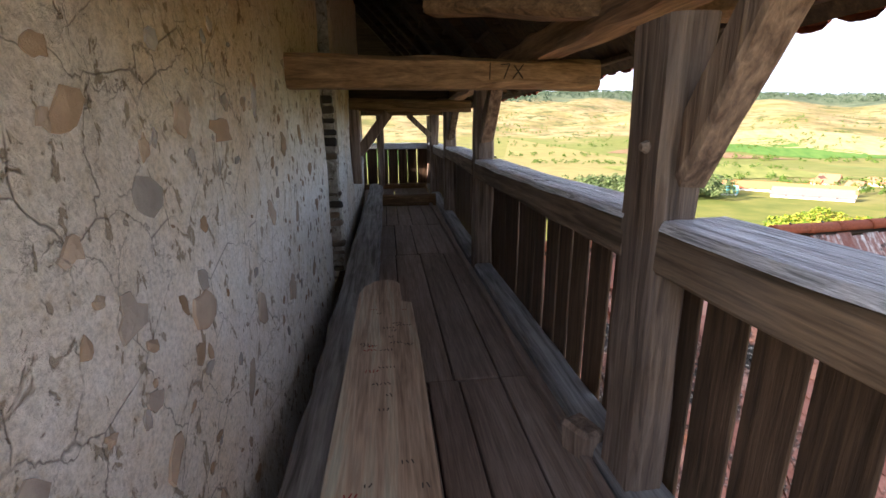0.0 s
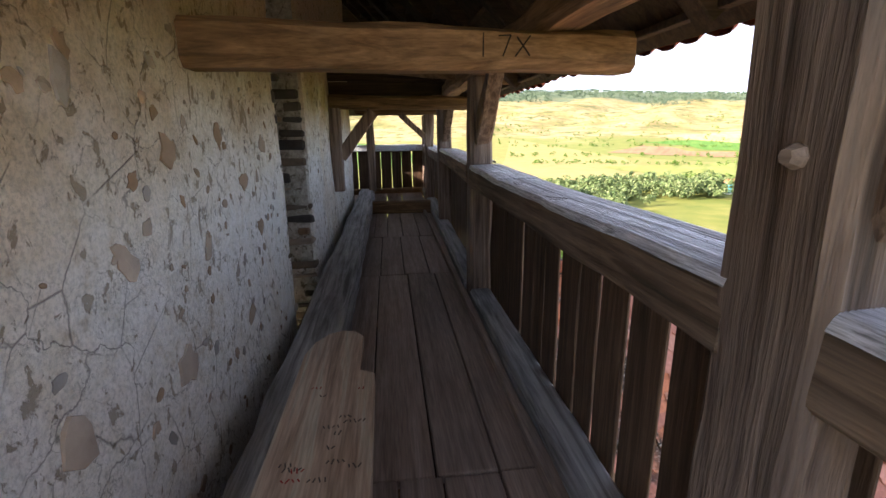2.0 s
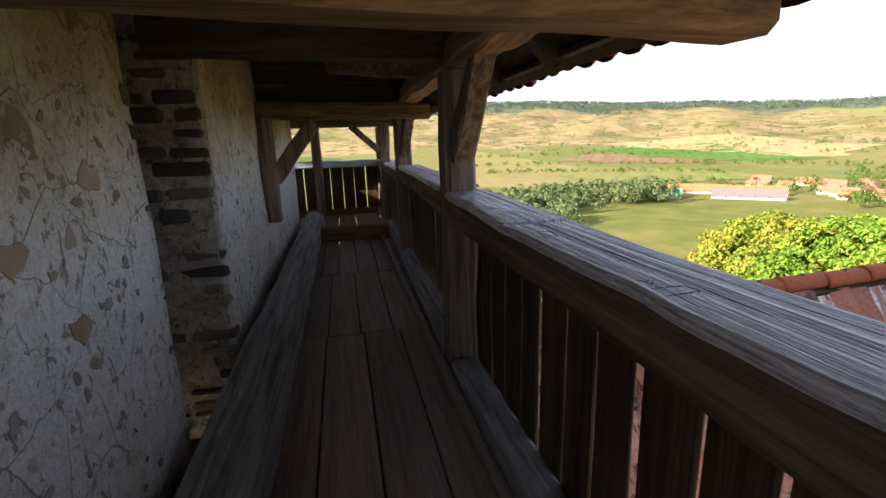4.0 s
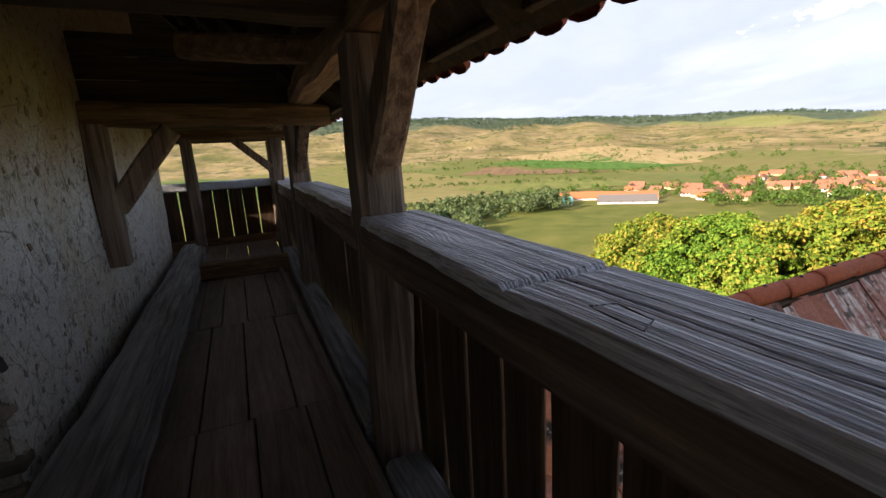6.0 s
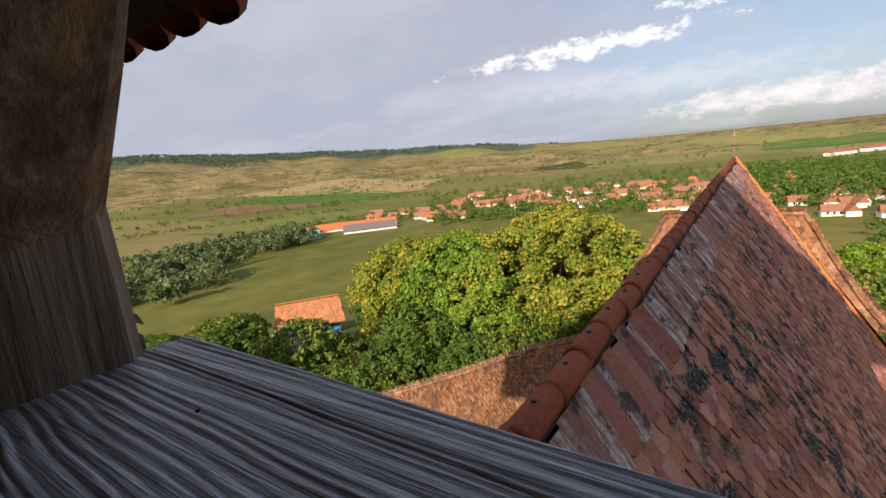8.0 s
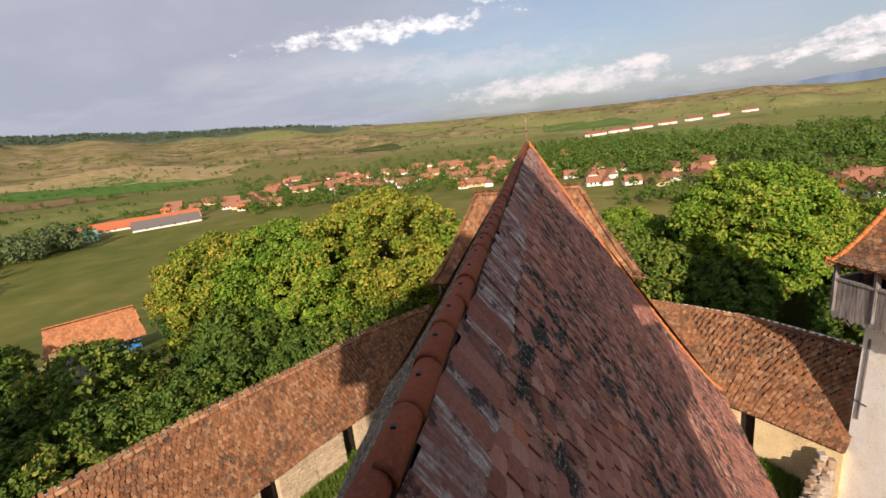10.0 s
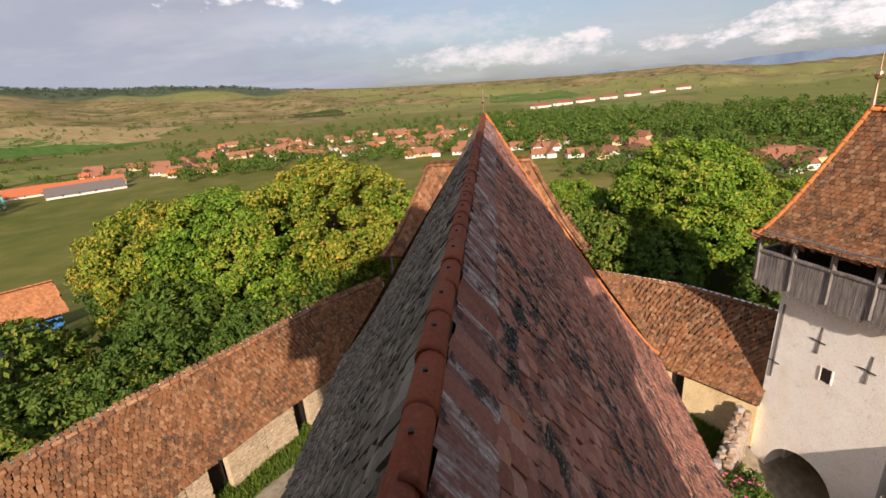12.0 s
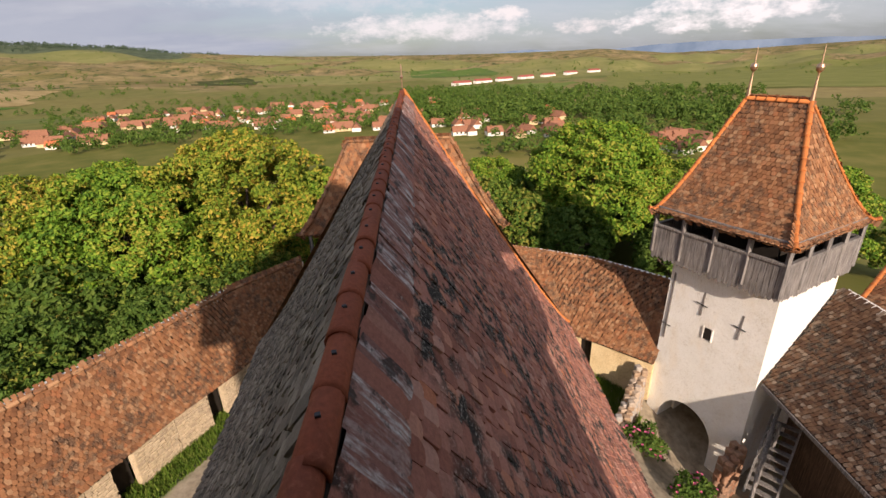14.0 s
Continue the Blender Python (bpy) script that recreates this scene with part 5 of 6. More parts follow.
def gate_wall():
    bm = bmesh.new()
    # front wall with an arched gateway
    top, bot = -6.3, GROUND - 2.2
    batter = 0.12
    cx0, rad, spring = 2.02, 1.35, -15.15
    arch = [(cx0 - rad, bot)] + [(cx0 - rad * math.cos(math.pi * i / 14), spring + rad * 1.05 * math.sin(math.pi * i / 14)) for i in range(15)] + [(cx0 + rad, bot)]
    outer = [(0, bot), (0, top), (SIDE, top), (SIDE, bot)]
    def wall_pt(s, z, d):
        f = (z - bot) / (top - bot)
        return gate_at(s + (cx0 - s) * 0.04 * f, d + batter * f * (1 if d < 1 else 0), z)
    loop = outer + arch[::-1]
    front = [bm.verts.new(wall_pt(s, z, 0)) for s, z in loop]
    rear = [bm.verts.new(wall_pt(s, z, 1.1)) for s, z in loop]
    bm.faces.new(front)
    bm.faces.new(rear[::-1])
    for i in range(len(loop)):
        j = (i + 1) % len(loop)
        bm.faces.new((front[i], rear[i], rear[j], front[j]))
    bmesh.ops.recalc_face_normals(bm, faces=bm.faces)
    bmesh.ops.triangulate(bm, faces=[f for f in bm.faces if len(f.verts) > 4])
    part("front_wall", bm, PLASTER_WHITE, gate)
    for s0, s1 in ((0.0, 0.8), (SIDE - 0.8, SIDE)):
        bm = bmesh.new()
        lo = [bm.verts.new(gate_at(s, d, bot)) for s, d in ((s0, 1.1), (s1, 1.1), (s1, SIDE), (s0, SIDE))]
        hi = [bm.verts.new(gate_at(s + (cx0 - s) * 0.04, d, top)) for s, d in ((s0, 1.1), (s1, 1.1), (s1, SIDE - 0.1), (s0, SIDE - 0.1))]
        bm.faces.new(lo[::-1])
        bm.faces.new(hi)
        for i in range(4):
            j = (i + 1) % 4
            bm.faces.new((lo[i], lo[j], hi[j], hi[i]))
        part("side_wall", bm, PLASTER_WHITE, gate)
    bm = bmesh.new()
    q = [gate_at(s, d, z) for z in (bot, top) for s, d in ((0.8, SIDE - 0.6), (SIDE - 0.8, SIDE - 0.6), (SIDE - 0.8, SIDE), (0.8, SIDE))]
    vs = [bm.verts.new(p) for p in q]
    for i in range(4):
        j = (i + 1) % 4
        bm.faces.new((vs[i], vs[j], vs[4 + j], vs[4 + i]))
    part("rear_wall", bm, PLASTER_WHITE, gate)


gate_wall()
for s, z0, z1, cross in ((0.26, -10.95, -7.6, -10.2), (1.72, -9.05, -7.95, -8.5), (3.38, -9.35, -8.25, -8.8)):
    f = (z0 + 16.7) / 10.4
    anchor = part("wall_anchor", timber(gate_at(s, -0.02 + 0.12 * f, z0), gate_at(s + 0.02, 0.03 + 0.12 * f, z1), 0.09, 0.05, 0.006, 0.01, (inwd.x, inwd.y, 0), s, 4), WOOD_GREY, gate)
    part("cross_bar", timber(gate_at(s - 0.25, -0.03 + 0.12 * f, cross), gate_at(s + 0.25, -0.03 + 0.12 * f, cross - 0.05), 0.035, 0.035, 0.0, 0.004, (0, 0, 1), s, 2), IRON, anchor)
# Black block for the window hollow, its darkness painted.
win = part("window_slot", timber(gate_at(2.05, 0.2, -9.75), gate_at(2.35, 0.2, -9.75), 0.3, 0.55, 0, 0.002, (0, 0, 1), 3, 1), VOID, gate)
frm = [timber(gate_at(2.0 + o, 0.06, -10.05), gate_at(2.0 + o, 0.06, -9.45), 0.06, 0.05, 0.004, 0.01, (inwd.x, inwd.y, 0), 4, 2) for o in (0.0, 0.4)]
for b in frm:
    part("window_jamb", b, PLASTER_WHITE, gate)
# the wooden gallery of the gate tower
rg = random.Random(77)
G_BOT, G_TOP = -6.85, -5.4
GS0, GS1, GD0, GD1 = -0.58, SIDE + 0.13, -0.62, 4.6
ring_pts = [(GS0, GD0), (GS1, GD0), (GS1, GD1), (GS0, GD1)]
for i in range(4):
    (s0, d0), (s1, d1) = ring_pts[i], ring_pts[(i + 1) % 4]
    n = int(math.hypot(s1 - s0, d1 - d0) / 0.2)
    for k in range(n):
        f0, f1 = k / n, (k + 0.94) / n
        a = gate_at(s0 + (s1 - s0) * f0, d0 + (d1 - d0) * f0, 0)
        b = gate_at(s0 + (s1 - s0) * f1, d0 + (d1 - d0) * f1, 0)
        drop = rg.uniform(0, 0.12)
        bm = bmesh.new()
        off = (Vector((*((a + b) / 2).xy, 0)) - Vector((*gate_at(SIDE / 2, SIDE / 2, 0).xy, 0))).normalized() * 0.025
        m = (a + b) / 2
        prof = [(a, G_BOT - drop + 0.1), (m, G_BOT - drop), (b, G_BOT - drop + 0.1), (b, G_TOP), (a, G_TOP)]
        fr = [bm.verts.new((p.x, p.y, z)) for p, z in prof]
        bk = [bm.verts.new((p.x + off.x, p.y + off.y, z)) for p, z in prof]
        bm.faces.new(fr[::-1])
        bm.faces.new(bk)
        for q in range(5):
            j = (q + 1) % 5
            bm.faces.new((fr[q], fr[j], bk[j], bk[q]))
        bmesh.ops.recalc_face_normals(bm, faces=bm.faces)
        part("board", bm, WOOD_GREY, gate)
    p, q = gate_at(s0, d0, G_TOP), gate_at(s1, d1, G_TOP)
    part("gallery_rail", timber(p, q, 0.16, 0.1, 0.006, 0.012, (0, 0, 1), i, 8), WOOD_GREY, gate)
    part("gallery_plate", timber(gate_at(s0, d0, -4.62), gate_at(s1, d1, -4.62), 0.16, 0.16, 0.006, 0.012, (0, 0, 1), i + 8, 8), WOOD_GREY, gate)
    for k in range(4):
        f = k / 4
        s, d = s0 + (s1 - s0) * f, d0 + (d1 - d0) * f
        part("gallery_post", timber(gate_at(s, d, G_BOT + 0.2), gate_at(s, d, -4.6), 0.15, 0.15, 0.006, 0.012, (1, 0, 0), i + k, 4), WOOD_GREY, gate)
part("gallery_floor", timber(gate_at((GS0 + GS1) / 2, GD0 + 0.03, G_BOT + 0.55), gate_at((GS0 + GS1) / 2, GD1 - 0.03, G_BOT + 0.55), GS1 - GS0 - 0.06, 0.1, 0, 0.005, (0, 0, 1), 1, 2), WOOD_ROOF, gate)
# Added black block: the gallery's inner shade as a solid colour.
part("gallery_shade_core", timber(gate_at(SIDE / 2, 0.9, -5.3), gate_at(SIDE / 2, SIDE - 0.9, -5.3), SIDE - 1.8, 2.6, 0, 0.01, (0, 0, 1), 1, 2), VOID, gate)
GATE_R0, GATE_R1 = gate_at(0.72, 1.95, -0.26), gate_at(2.95, 1.95, -0.3)
hip_roof(gate, [tuple(gate_at(a, b, 0).xy) for a, b in ((-0.78, -1.0), (SIDE + 0.42, -1.0), (SIDE + 0.42, 4.95), (-0.78, 4.95))], -4.68, GATE_R0, GATE_R1, (TILE_RING, TILE_RING, TILE_RING, TILE_RING), sag=0.62)
for p in (GATE_R0, GATE_R1):
    part("finial", lathe([(0.09, 0), (0.03, 0.9), (0.035, 1.0), (0.12, 1.08), (0.14, 1.18), (0.1, 1.28), (0.03, 1.33), (0.012, 1.8), (0.0, 1.95)], p, 12), BRASS, gate)

# ---- east bastion behind the choir ----
bast = thing("bastion", "timber-topped bastion under a flared brown tile roof", "tower")
BX0, BX1, BY0, BY1 = 22.3, 27.5, 0.0, 9.2
part("bastion_wall", block((BX0 + 0.5, BY0 + 0.4, -16.5), (BX1, BY1 - 0.4, -7.4), 0.03), PLASTER_WHITE, bast)
part("parapet_boarding", block((BX0 + 0.42, BY0 + 2.2, -8.4), (BX0 + 0.48, BY1 + 0.1, -7.0), 0.01), WOOD_GREY, bast)
# Added black block that paints the shade under the bastion roof.
part("shade_core", block((BX0 + 1.2, BY0 + 1.0, -7.4), (BX1 - 1, BY1 - 1.0, -5.9), 0.01), VOID, bast)
for yy in np.linspace(BY0 + 0.1, BY1, 6):
    part("post", timber((BX0 + 0.45, yy, -8.2), (BX0 + 0.45, yy, -5.9), 0.16, 0.16, 0.006, 0.01, (1, 0, 0), yy, 3), WHITE_PAINT if yy < 0.5 else WOOD_GREY, bast)
hip_roof(bast, [(BX0 - 0.3, BY1 + 0.45), (BX0 - 0.3, BY0 - 0.65), (BX1 + 0.5, BY0 - 0.65), (BX1 + 0.5, BY1 + 0.45)], -6.1,
         (BX0 + 2.0, 7.1, -2.1), (BX0 + 2.0, 2.0, -2.1), (TILE_RING, TILE_RING, TILE_RING, TILE_RING), 0.21, 0.18, 0.55, 60, TILE_RING)

# ---- landscape ----


def on_land(az, el, far=4500):
    """Where the line of sight from the gallery, at this compass angle and height angle, meets the land."""
    r = np.geomspace(20, far, 1500)
    x, y = 1 + r * math.cos(radians(az)), 4 + r * math.sin(radians(az))
    z = 1.4 + r * math.tan(radians(el))
    hit = np.flatnonzero(z <= land_height(x, y))
    i = hit[0] if len(hit) else len(r) - 1
    return float(x[i]), float(y[i]), float(land_height(x[i], y[i]))


def leaf_cloud(blobs, count, size, seed):
    """Many small folded leaves on the shells of a few rounded masses: vertices and faces."""
    g = np.random.default_rng(seed)
    b = np.array(blobs, float)
    weight = b[:, 3] ** 2
    pick = g.choice(len(b), count, p=weight / weight.sum())
    d = g.normal(size=(count, 3))
    d /= np.linalg.norm(d, axis=1, keepdims=True)
    d[:, 2] = np.where(d[:, 2] < -0.5, -d[:, 2], d[:, 2])
    shell = b[pick, 3:4] * (0.6 + 0.5 * g.random((count, 1)))
    c = b[pick, :3] + d * shell * np.array([1, 1, 0.85])
    away = c - b[:, :3].mean(axis=0)
    away /= np.linalg.norm(away, axis=1, keepdims=True) + 1e-6
    n = d * 0.8 + away * 0.5 + g.normal(scale=0.75, size=(count, 3))
    n /= np.linalg.norm(n, axis=1, keepdims=True)
    a = np.cross(n, g.normal(size=(count, 3)))
    a /= np.linalg.norm(a, axis=1, keepdims=True)
    e = np.cross(n, a)
    s = size * (0.6 + 0.8 * g.random((count, 1)))
    pts = np.stack([c - a * s, c - e * s * 0.55 + n * s * 0.12, c + a * s, c + e * s * 0.55 + n * s * 0.12], 1)
    idx = np.arange(count)[:, None] * 4
    faces = np.concatenate([idx + np.array([[0, 1, 2]]), idx + np.array([[0, 2, 3]])])
    return pts.reshape(-1, 3), faces


def make_tree(name, label, height, spread, count, leaf_size, mat, seed, group):
    """A tree standing at the origin: tapered trunk, limbs and a leafy uneven crown."""
    r = random.Random(seed)
    th = thing(name, label, "tree", group)
    trunk = timber((0, 0, -0.8), (r.uniform(-0.3, 0.3), r.uniform(-0.3, 0.3), height * 0.6), spread * 0.12, spread * 0.12, 0.05, spread * 0.035, (1, 0, 0), seed, 8, 0.45)
    part("trunk", trunk, BARK, th)
    blobs = []
    limbs = r.randint(6, 9)
    for i in range(limbs):
        a = 2 * math.pi * i / limbs + r.uniform(-0.4, 0.4)
        z0 = height * r.uniform(0.25, 0.5)
        out = spread * r.uniform(0.5, 0.8)
        tip = Vector((math.cos(a) * out, math.sin(a) * out, height * r.uniform(0.45, 0.8)))
        part("limb", timber((0, 0, z0), tip, spread * 0.045, spread * 0.045, 0.03, 0.02, (0.3, 0.2, 1), seed + i, 6, 0.4), BARK, th)
        blobs.append((*tip, spread * r.uniform(0.2, 0.3)))
        blobs.append((tip.x * 1.15, tip.y * 1.15, tip.z - height * r.uniform(0.1, 0.3), spread * r.uniform(0.16, 0.26)))
    clumps = 190
    for i in range(clumps):
        u = -0.7 + 1.68 * (i + r.random()) / clumps
        a = i * 2.39996 + r.uniform(-0.35, 0.35)
        bulge = 1 + 0.16 * math.sin(3 * a + seed) + 0.1 * math.sin(5 * a + 2.3 * u + 2 * seed)
        rad = math.sqrt(max(0.02, 1 - u * u)) * spread * r.uniform(0.74, 0.98) * bulge
        blobs.append((math.cos(a) * rad, math.sin(a) * rad, height * (0.56 + 0.37 * u + r.uniform(-0.03, 0.03)), spread * r.uniform(0.08, 0.16)))
    v, f = leaf_cloud(blobs, count, leaf_size, seed)
    crown = raw("crown", v.tolist(), f.tolist(), mat, th)
    return th


def stand(tree, x, y, scale=1.0, turn=0.0, z=None, wide=1.0):
    h = float(land_height(x, y)) if z is None else z
    m = Matrix.Translation((x, y, h - 0.2)) @ Matrix.Rotation(turn, 4, "Z") @ Matrix.Diagonal((scale * wide, scale * wide, scale, 1))
    return copy_thing(tree, m)


def keep_as(tree, x, y, scale=1.0, turn=0.0, wide=1.0):
    h = float(land_height(x, y))
    tree.matrix_basis = Matrix.Translation((x, y, h - 0.2)) @ Matrix.Rotation(turn, 4, "Z") @ Matrix.Diagonal((scale * wide, scale * wide, scale, 1))


big_a = make_tree("chestnut_tree", "broad green chestnut tree with yellowing leaves beside the ring wall", 12.5, 6.0, 50000, 0.14, LEAF_YELLOW, 1, "trees below the church")
big_b = make_tree("chestnut_tree", "tall leafy green chestnut tree outside the ring wall", 13.0, 5.8, 50000, 0.14, LEAF, 2, "trees below the church")
mid_a = make_tree("young_tree", "dense dark green broadleaf tree on the slope", 7.0, 3.6, 6000, 0.18, LEAF_DARK, 3, "trees on the slope")
mid_b = make_tree("young_tree", "bushy green tree with some yellow leaves on the slope", 7.0, 3.4, 6000, 0.18, LEAF_SLOPE_SHADE, 4, "trees on the slope")
keep_as(big_a, 34.5, 16.5, 1.02, 0.4)
keep_as(big_b, 38.5, -12.0, 0.98, 1.0, 1.05)
for tr, x, y, sc, t, wd in ((big_b, 30.5, 22.5, 0.9, 2.0, 1.0), (big_a, 30.5, 27.5, 0.9, 3.0, 1.0), (big_b, 37.0, 27.0, 0.92, 4.0, 1.0), (big_b, 36.0, 10.0, 0.75, 5.0, 1.0),
                            (big_b, 46.0, -4.0, 0.72, 2.2, 1.0), (big_a, 38.0, 21.0, 0.86, 1.1, 1.0), (big_b, 44.0, -24.0, 0.75, 0.6, 1.0), (big_b, 34.0, -27.0, 0.85, 2.9, 1.0),
                            (big_b, 44.0, -16.0, 0.8, 3.7, 1.0)):
    stand(tr, x, y, sc, t, None, wd)
keep_as(mid_a, 26.0, 24.0, 1.0)
keep_as(mid_b, 20.0, 30.0, 1.0)
rt = random.Random(8)
for i in range(80):
    a = radians(rt.uniform(28, 82))
    d = rt.uniform(30, 66)
    x, y = 1 + d * math.cos(a), 4 + d * math.sin(a)
    if abs(math.degrees(a) - 53) < 6 and d > 34 or math.hypot(x - 9.5, y - 3.5) < 23:
        continue
    size = rt.uniform(0.6, 1.05)
    if math.degrees(a) > 45:
        size = min(size, (1.4 - d * math.tan(radians(21.0 if math.degrees(a) < 58 else 13.8)) - float(land_height(x, y))) / 7.4)
        if size < 0.25:
            continue
    stand(mid_a if rt.random() < 0.55 else mid_b, x, y, size, rt.uniform(0, 6))
for i in range(16):
    a = radians(rt.uniform(-60, -8))
    d = rt.uniform(36, 62)
    stand(mid_a if rt.random() < 0.5 else mid_b, 1 + d * math.cos(a), 4 + d * math.sin(a), rt.uniform(0.7, 1.1), rt.uniform(0, 6))


for i in range(22):
    f = i / 21
    k = min(3, int(f * 4))
    g = f * 4 - k
    hx = RING_N_HIGH[k][0] + (RING_N_HIGH[k + 1][0] - RING_N_HIGH[k][0]) * g
    hy = RING_N_HIGH[k][1] + (RING_N_HIGH[k + 1][1] - RING_N_HIGH[k][1]) * g
    out = Vector((hx - CROWN[0], hy - CROWN[1])).normalized() * rt.uniform(4.0, 8.5)
    stand(mid_a if i % 2 else mid_b, hx + out.x, hy + out.y, rt.uniform(0.55, 0.8), rt.uniform(0, 6))
for x, y, sc in ((35.0, -4.5, 1.0), (33.0, -8.0, 0.9), (32.0, -18.5, 1.1), (38.0, -20.0, 1.15), (41.0, -2.0, 1.1), (30.0, -14.5, 0.8), (27.5, -17.5, 0.9), (36.0, 3.0, 0.9), (42.0, -9.0, 1.2)):
    stand(mid_b if sc > 0.95 else mid_a, x, y, sc, rt.uniform(0, 6))


def far_woods(name, label, places, mat, leaf_size, per, seed):
    """Distant trees in one mass, each an uneven heap of leaf clumps on the ground."""
    g = np.random.default_rng(seed)
    vs, fs, base = [], [], 0
    for x, y, h in places:
        z = float(land_height(x, y))
        blobs = [(x + g.normal() * h * 0.22, y + g.normal() * h * 0.22, z + h * q, h * g.uniform(0.2, 0.34)) for q in (0.25, 0.4, 0.55, 0.7, 0.35)]
        v, f = leaf_cloud(blobs, per, leaf_size * h, int(g.integers(1 << 30)))
        vs.append(v)
        fs.append(f + base)
        base += len(v)
    ob = raw(name, np.concatenate(vs).tolist(), np.concatenate(fs).tolist(), mat)
    return tagged(ob, label, "trees", kind="stuff")


def along_line(pts, step, spread, h0, h1, seed):
    g = random.Random(seed)
    out = []
    for (x0, y0), (x1, y1) in zip(pts, pts[1:]):
        n = max(1, int(math.hypot(x1 - x0, y1 - y0) / step))
        for i in range(n):
            f = (i + g.random()) / n
            out.append((x0 + (x1 - x0) * f + g.gauss(0, spread), y0 + (y1 - y0) * f + g.gauss(0, spread), g.uniform(h0, h1)))
    return out


def in_sector(az0, az1, el0, el1, n, h0, h1, seed):
    g = random.Random(seed)
    out = []
    for i in range(n):
        x, y, z = on_land(g.uniform(az0, az1), g.uniform(el0, el1))
        out.append((x, y, g.uniform(h0, h1)))
    return out


def crest_places(n, seed):
    """Forest on the high ground to the north, its lower edge winding."""
    g = random.Random(seed)
    out = []
    while len(out) < n:
        az, r = g.uniform(20, 80), g.uniform(2300, 4150)
        if r > 2450 + max(0, 58 - az) * 30 + 170 * math.sin(az * 0.31) + 120 * math.sin(az * 0.83 + 1):
            out.append((1 + r * math.cos(radians(az)), 4 + r * math.sin(radians(az)), g.uniform(14, 24)))
    return out


far_woods("riverside_trees", "grey-green willows lining the stream in the valley", along_line([(80, 225), (120, 262), (154, 300), (202, 305), (235, 290)], 1.6, 13, 9, 15, 1) + along_line([(110, 290), (180, 335), (240, 325)], 2, 11, 9, 15, 2), LEAF_WILLOW, 0.085, 150, 1)
far_woods("valley_woods", "dark green woods between the village and the fields", in_sector(-38, 1, -6.6, -3.3, 820, 8, 14, 3) + in_sector(-46, -22, -8.5, -5.0, 120, 8, 13, 4), LEAF_DARK, 0.1, 70, 2)
far_woods("village_trees", "green garden trees among the village houses", in_sector(-16, 36, -7.4, -3.5, 900, 5, 10, 5) + in_sector(-34, -8, -11, -6.5, 90, 6, 10, 6) + in_sector(38, 56, -6.2, -5.2, 40, 6, 10, 16), LEAF_DARK, 0.11, 60, 3)
far_woods("hedge_trees", "rows of dark hedge trees between valley fields", along_line([(330, 236), (360, 190), (392, 150)], 3.5, 5, 6, 10, 7) + in_sector(20, 75, -3.4, -3.1, 90, 4, 9, 8) + in_sector(25, 75, -2.2, -2.0, 60, 4, 9, 9) + in_sector(45, 72, -4.2, -4.0, 60, 4, 8, 10) + in_sector(-12, 20, -3.3, -3.0, 60, 6, 12, 12), LEAF_DARK, 0.12, 50, 4)
far_woods("hill_bushes", "scattered dark bushes and scrub on the dry hills", in_sector(-46, 78, -2.2, 1.5, 620, 4, 10, 11) + [(x + dx, y + dy, h) for x, y, h in in_sector(0, 78, -1.8, 1.8, 50, 4, 9, 21) for dx, dy in ((0, 0), (14, 6), (25, 15), (-12, 12), (38, 18), (20, -9), (50, 30))], LEAF_DARK, 0.14, 26, 5)
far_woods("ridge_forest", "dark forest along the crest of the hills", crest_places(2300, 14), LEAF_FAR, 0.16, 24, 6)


def field(label, corners, tone_a, tone_b):
    """One sown, mown or scrubby field draped over the land between four sight lines."""
    q = [on_land(az, el)[:2] for az, el in corners]
    n = 24
    verts, faces = [], []
    for i in range(n + 1):
        for j in range(n + 1):
            u, v = i / n, j / n
            x = (q[0][0] * (1 - u) + q[1][0] * u) * (1 - v) + (q[3][0] * (1 - u) + q[2][0] * u) * v
            y = (q[0][1] * (1 - u) + q[1][1] * u) * (1 - v) + (q[3][1] * (1 - u) + q[2][1] * u) * v
            x, y = x + 22 * noise.noise(Vector((x * 0.02, y * 0.02, 1))), y + 22 * noise.noise(Vector((x * 0.02, y * 0.02, 5)))
            verts.append((x, y, float(land_height(x, y)) + 0.55))
    for i in range(n):
        for j in range(n):
            p = i * (n + 1) + j
            faces.append((p, p + 1, p + n + 2, p + n + 1))
    k = Nodes("field " + label.split()[0], 0.95, spec=0.05)
    rows = k.noise(k.map(k.map(k.pos, (1, 1, 0), (0, 0, 35)), (1, 0.12, 1)), 0.09, 5)
    tone = k.ramp(k.math("ADD", k.math("MULTIPLY", rows, 0.6), k.math("MULTIPLY", k.noise(k.pos, 0.03, 6, 0.65), 0.4)), [(0.38, tuple(0.75 * c for c in tone_a)), (0.6, tuple(0.8 * c for c in tone_b))])
    ob = raw("field", verts, faces, k.done(tone), smooth=True)
    tagged(ob, label, "field", kind="structure")


field("green crop field on the lower slope", ((60.3, -1.6), (48.2, -1.0), (37.5, -2.8), (44.0, -3.0)), (0.07, 0.16, 0.03), (0.12, 0.21, 0.045))
field("brown ploughed strip below the green field", ((63.8, -2.8), (60.5, -1.9), (45.5, -3.1), (52.0, -3.2)), (0.2, 0.13, 0.075), (0.27, 0.18, 0.1))
field("pale stubble field under the dry hill", ((58.5, -0.9), (46.0, 0.0), (34.3, -1.4), (37.5, -2.6)), (0.36, 0.27, 0.12), (0.46, 0.36, 0.18))
field("bright mown hay meadow in the valley", ((64.2, -4.4), (48.5, -3.7), (41.5, -4.7), (57.0, -5.6)), (0.16, 0.19, 0.05), (0.24, 0.25, 0.075))
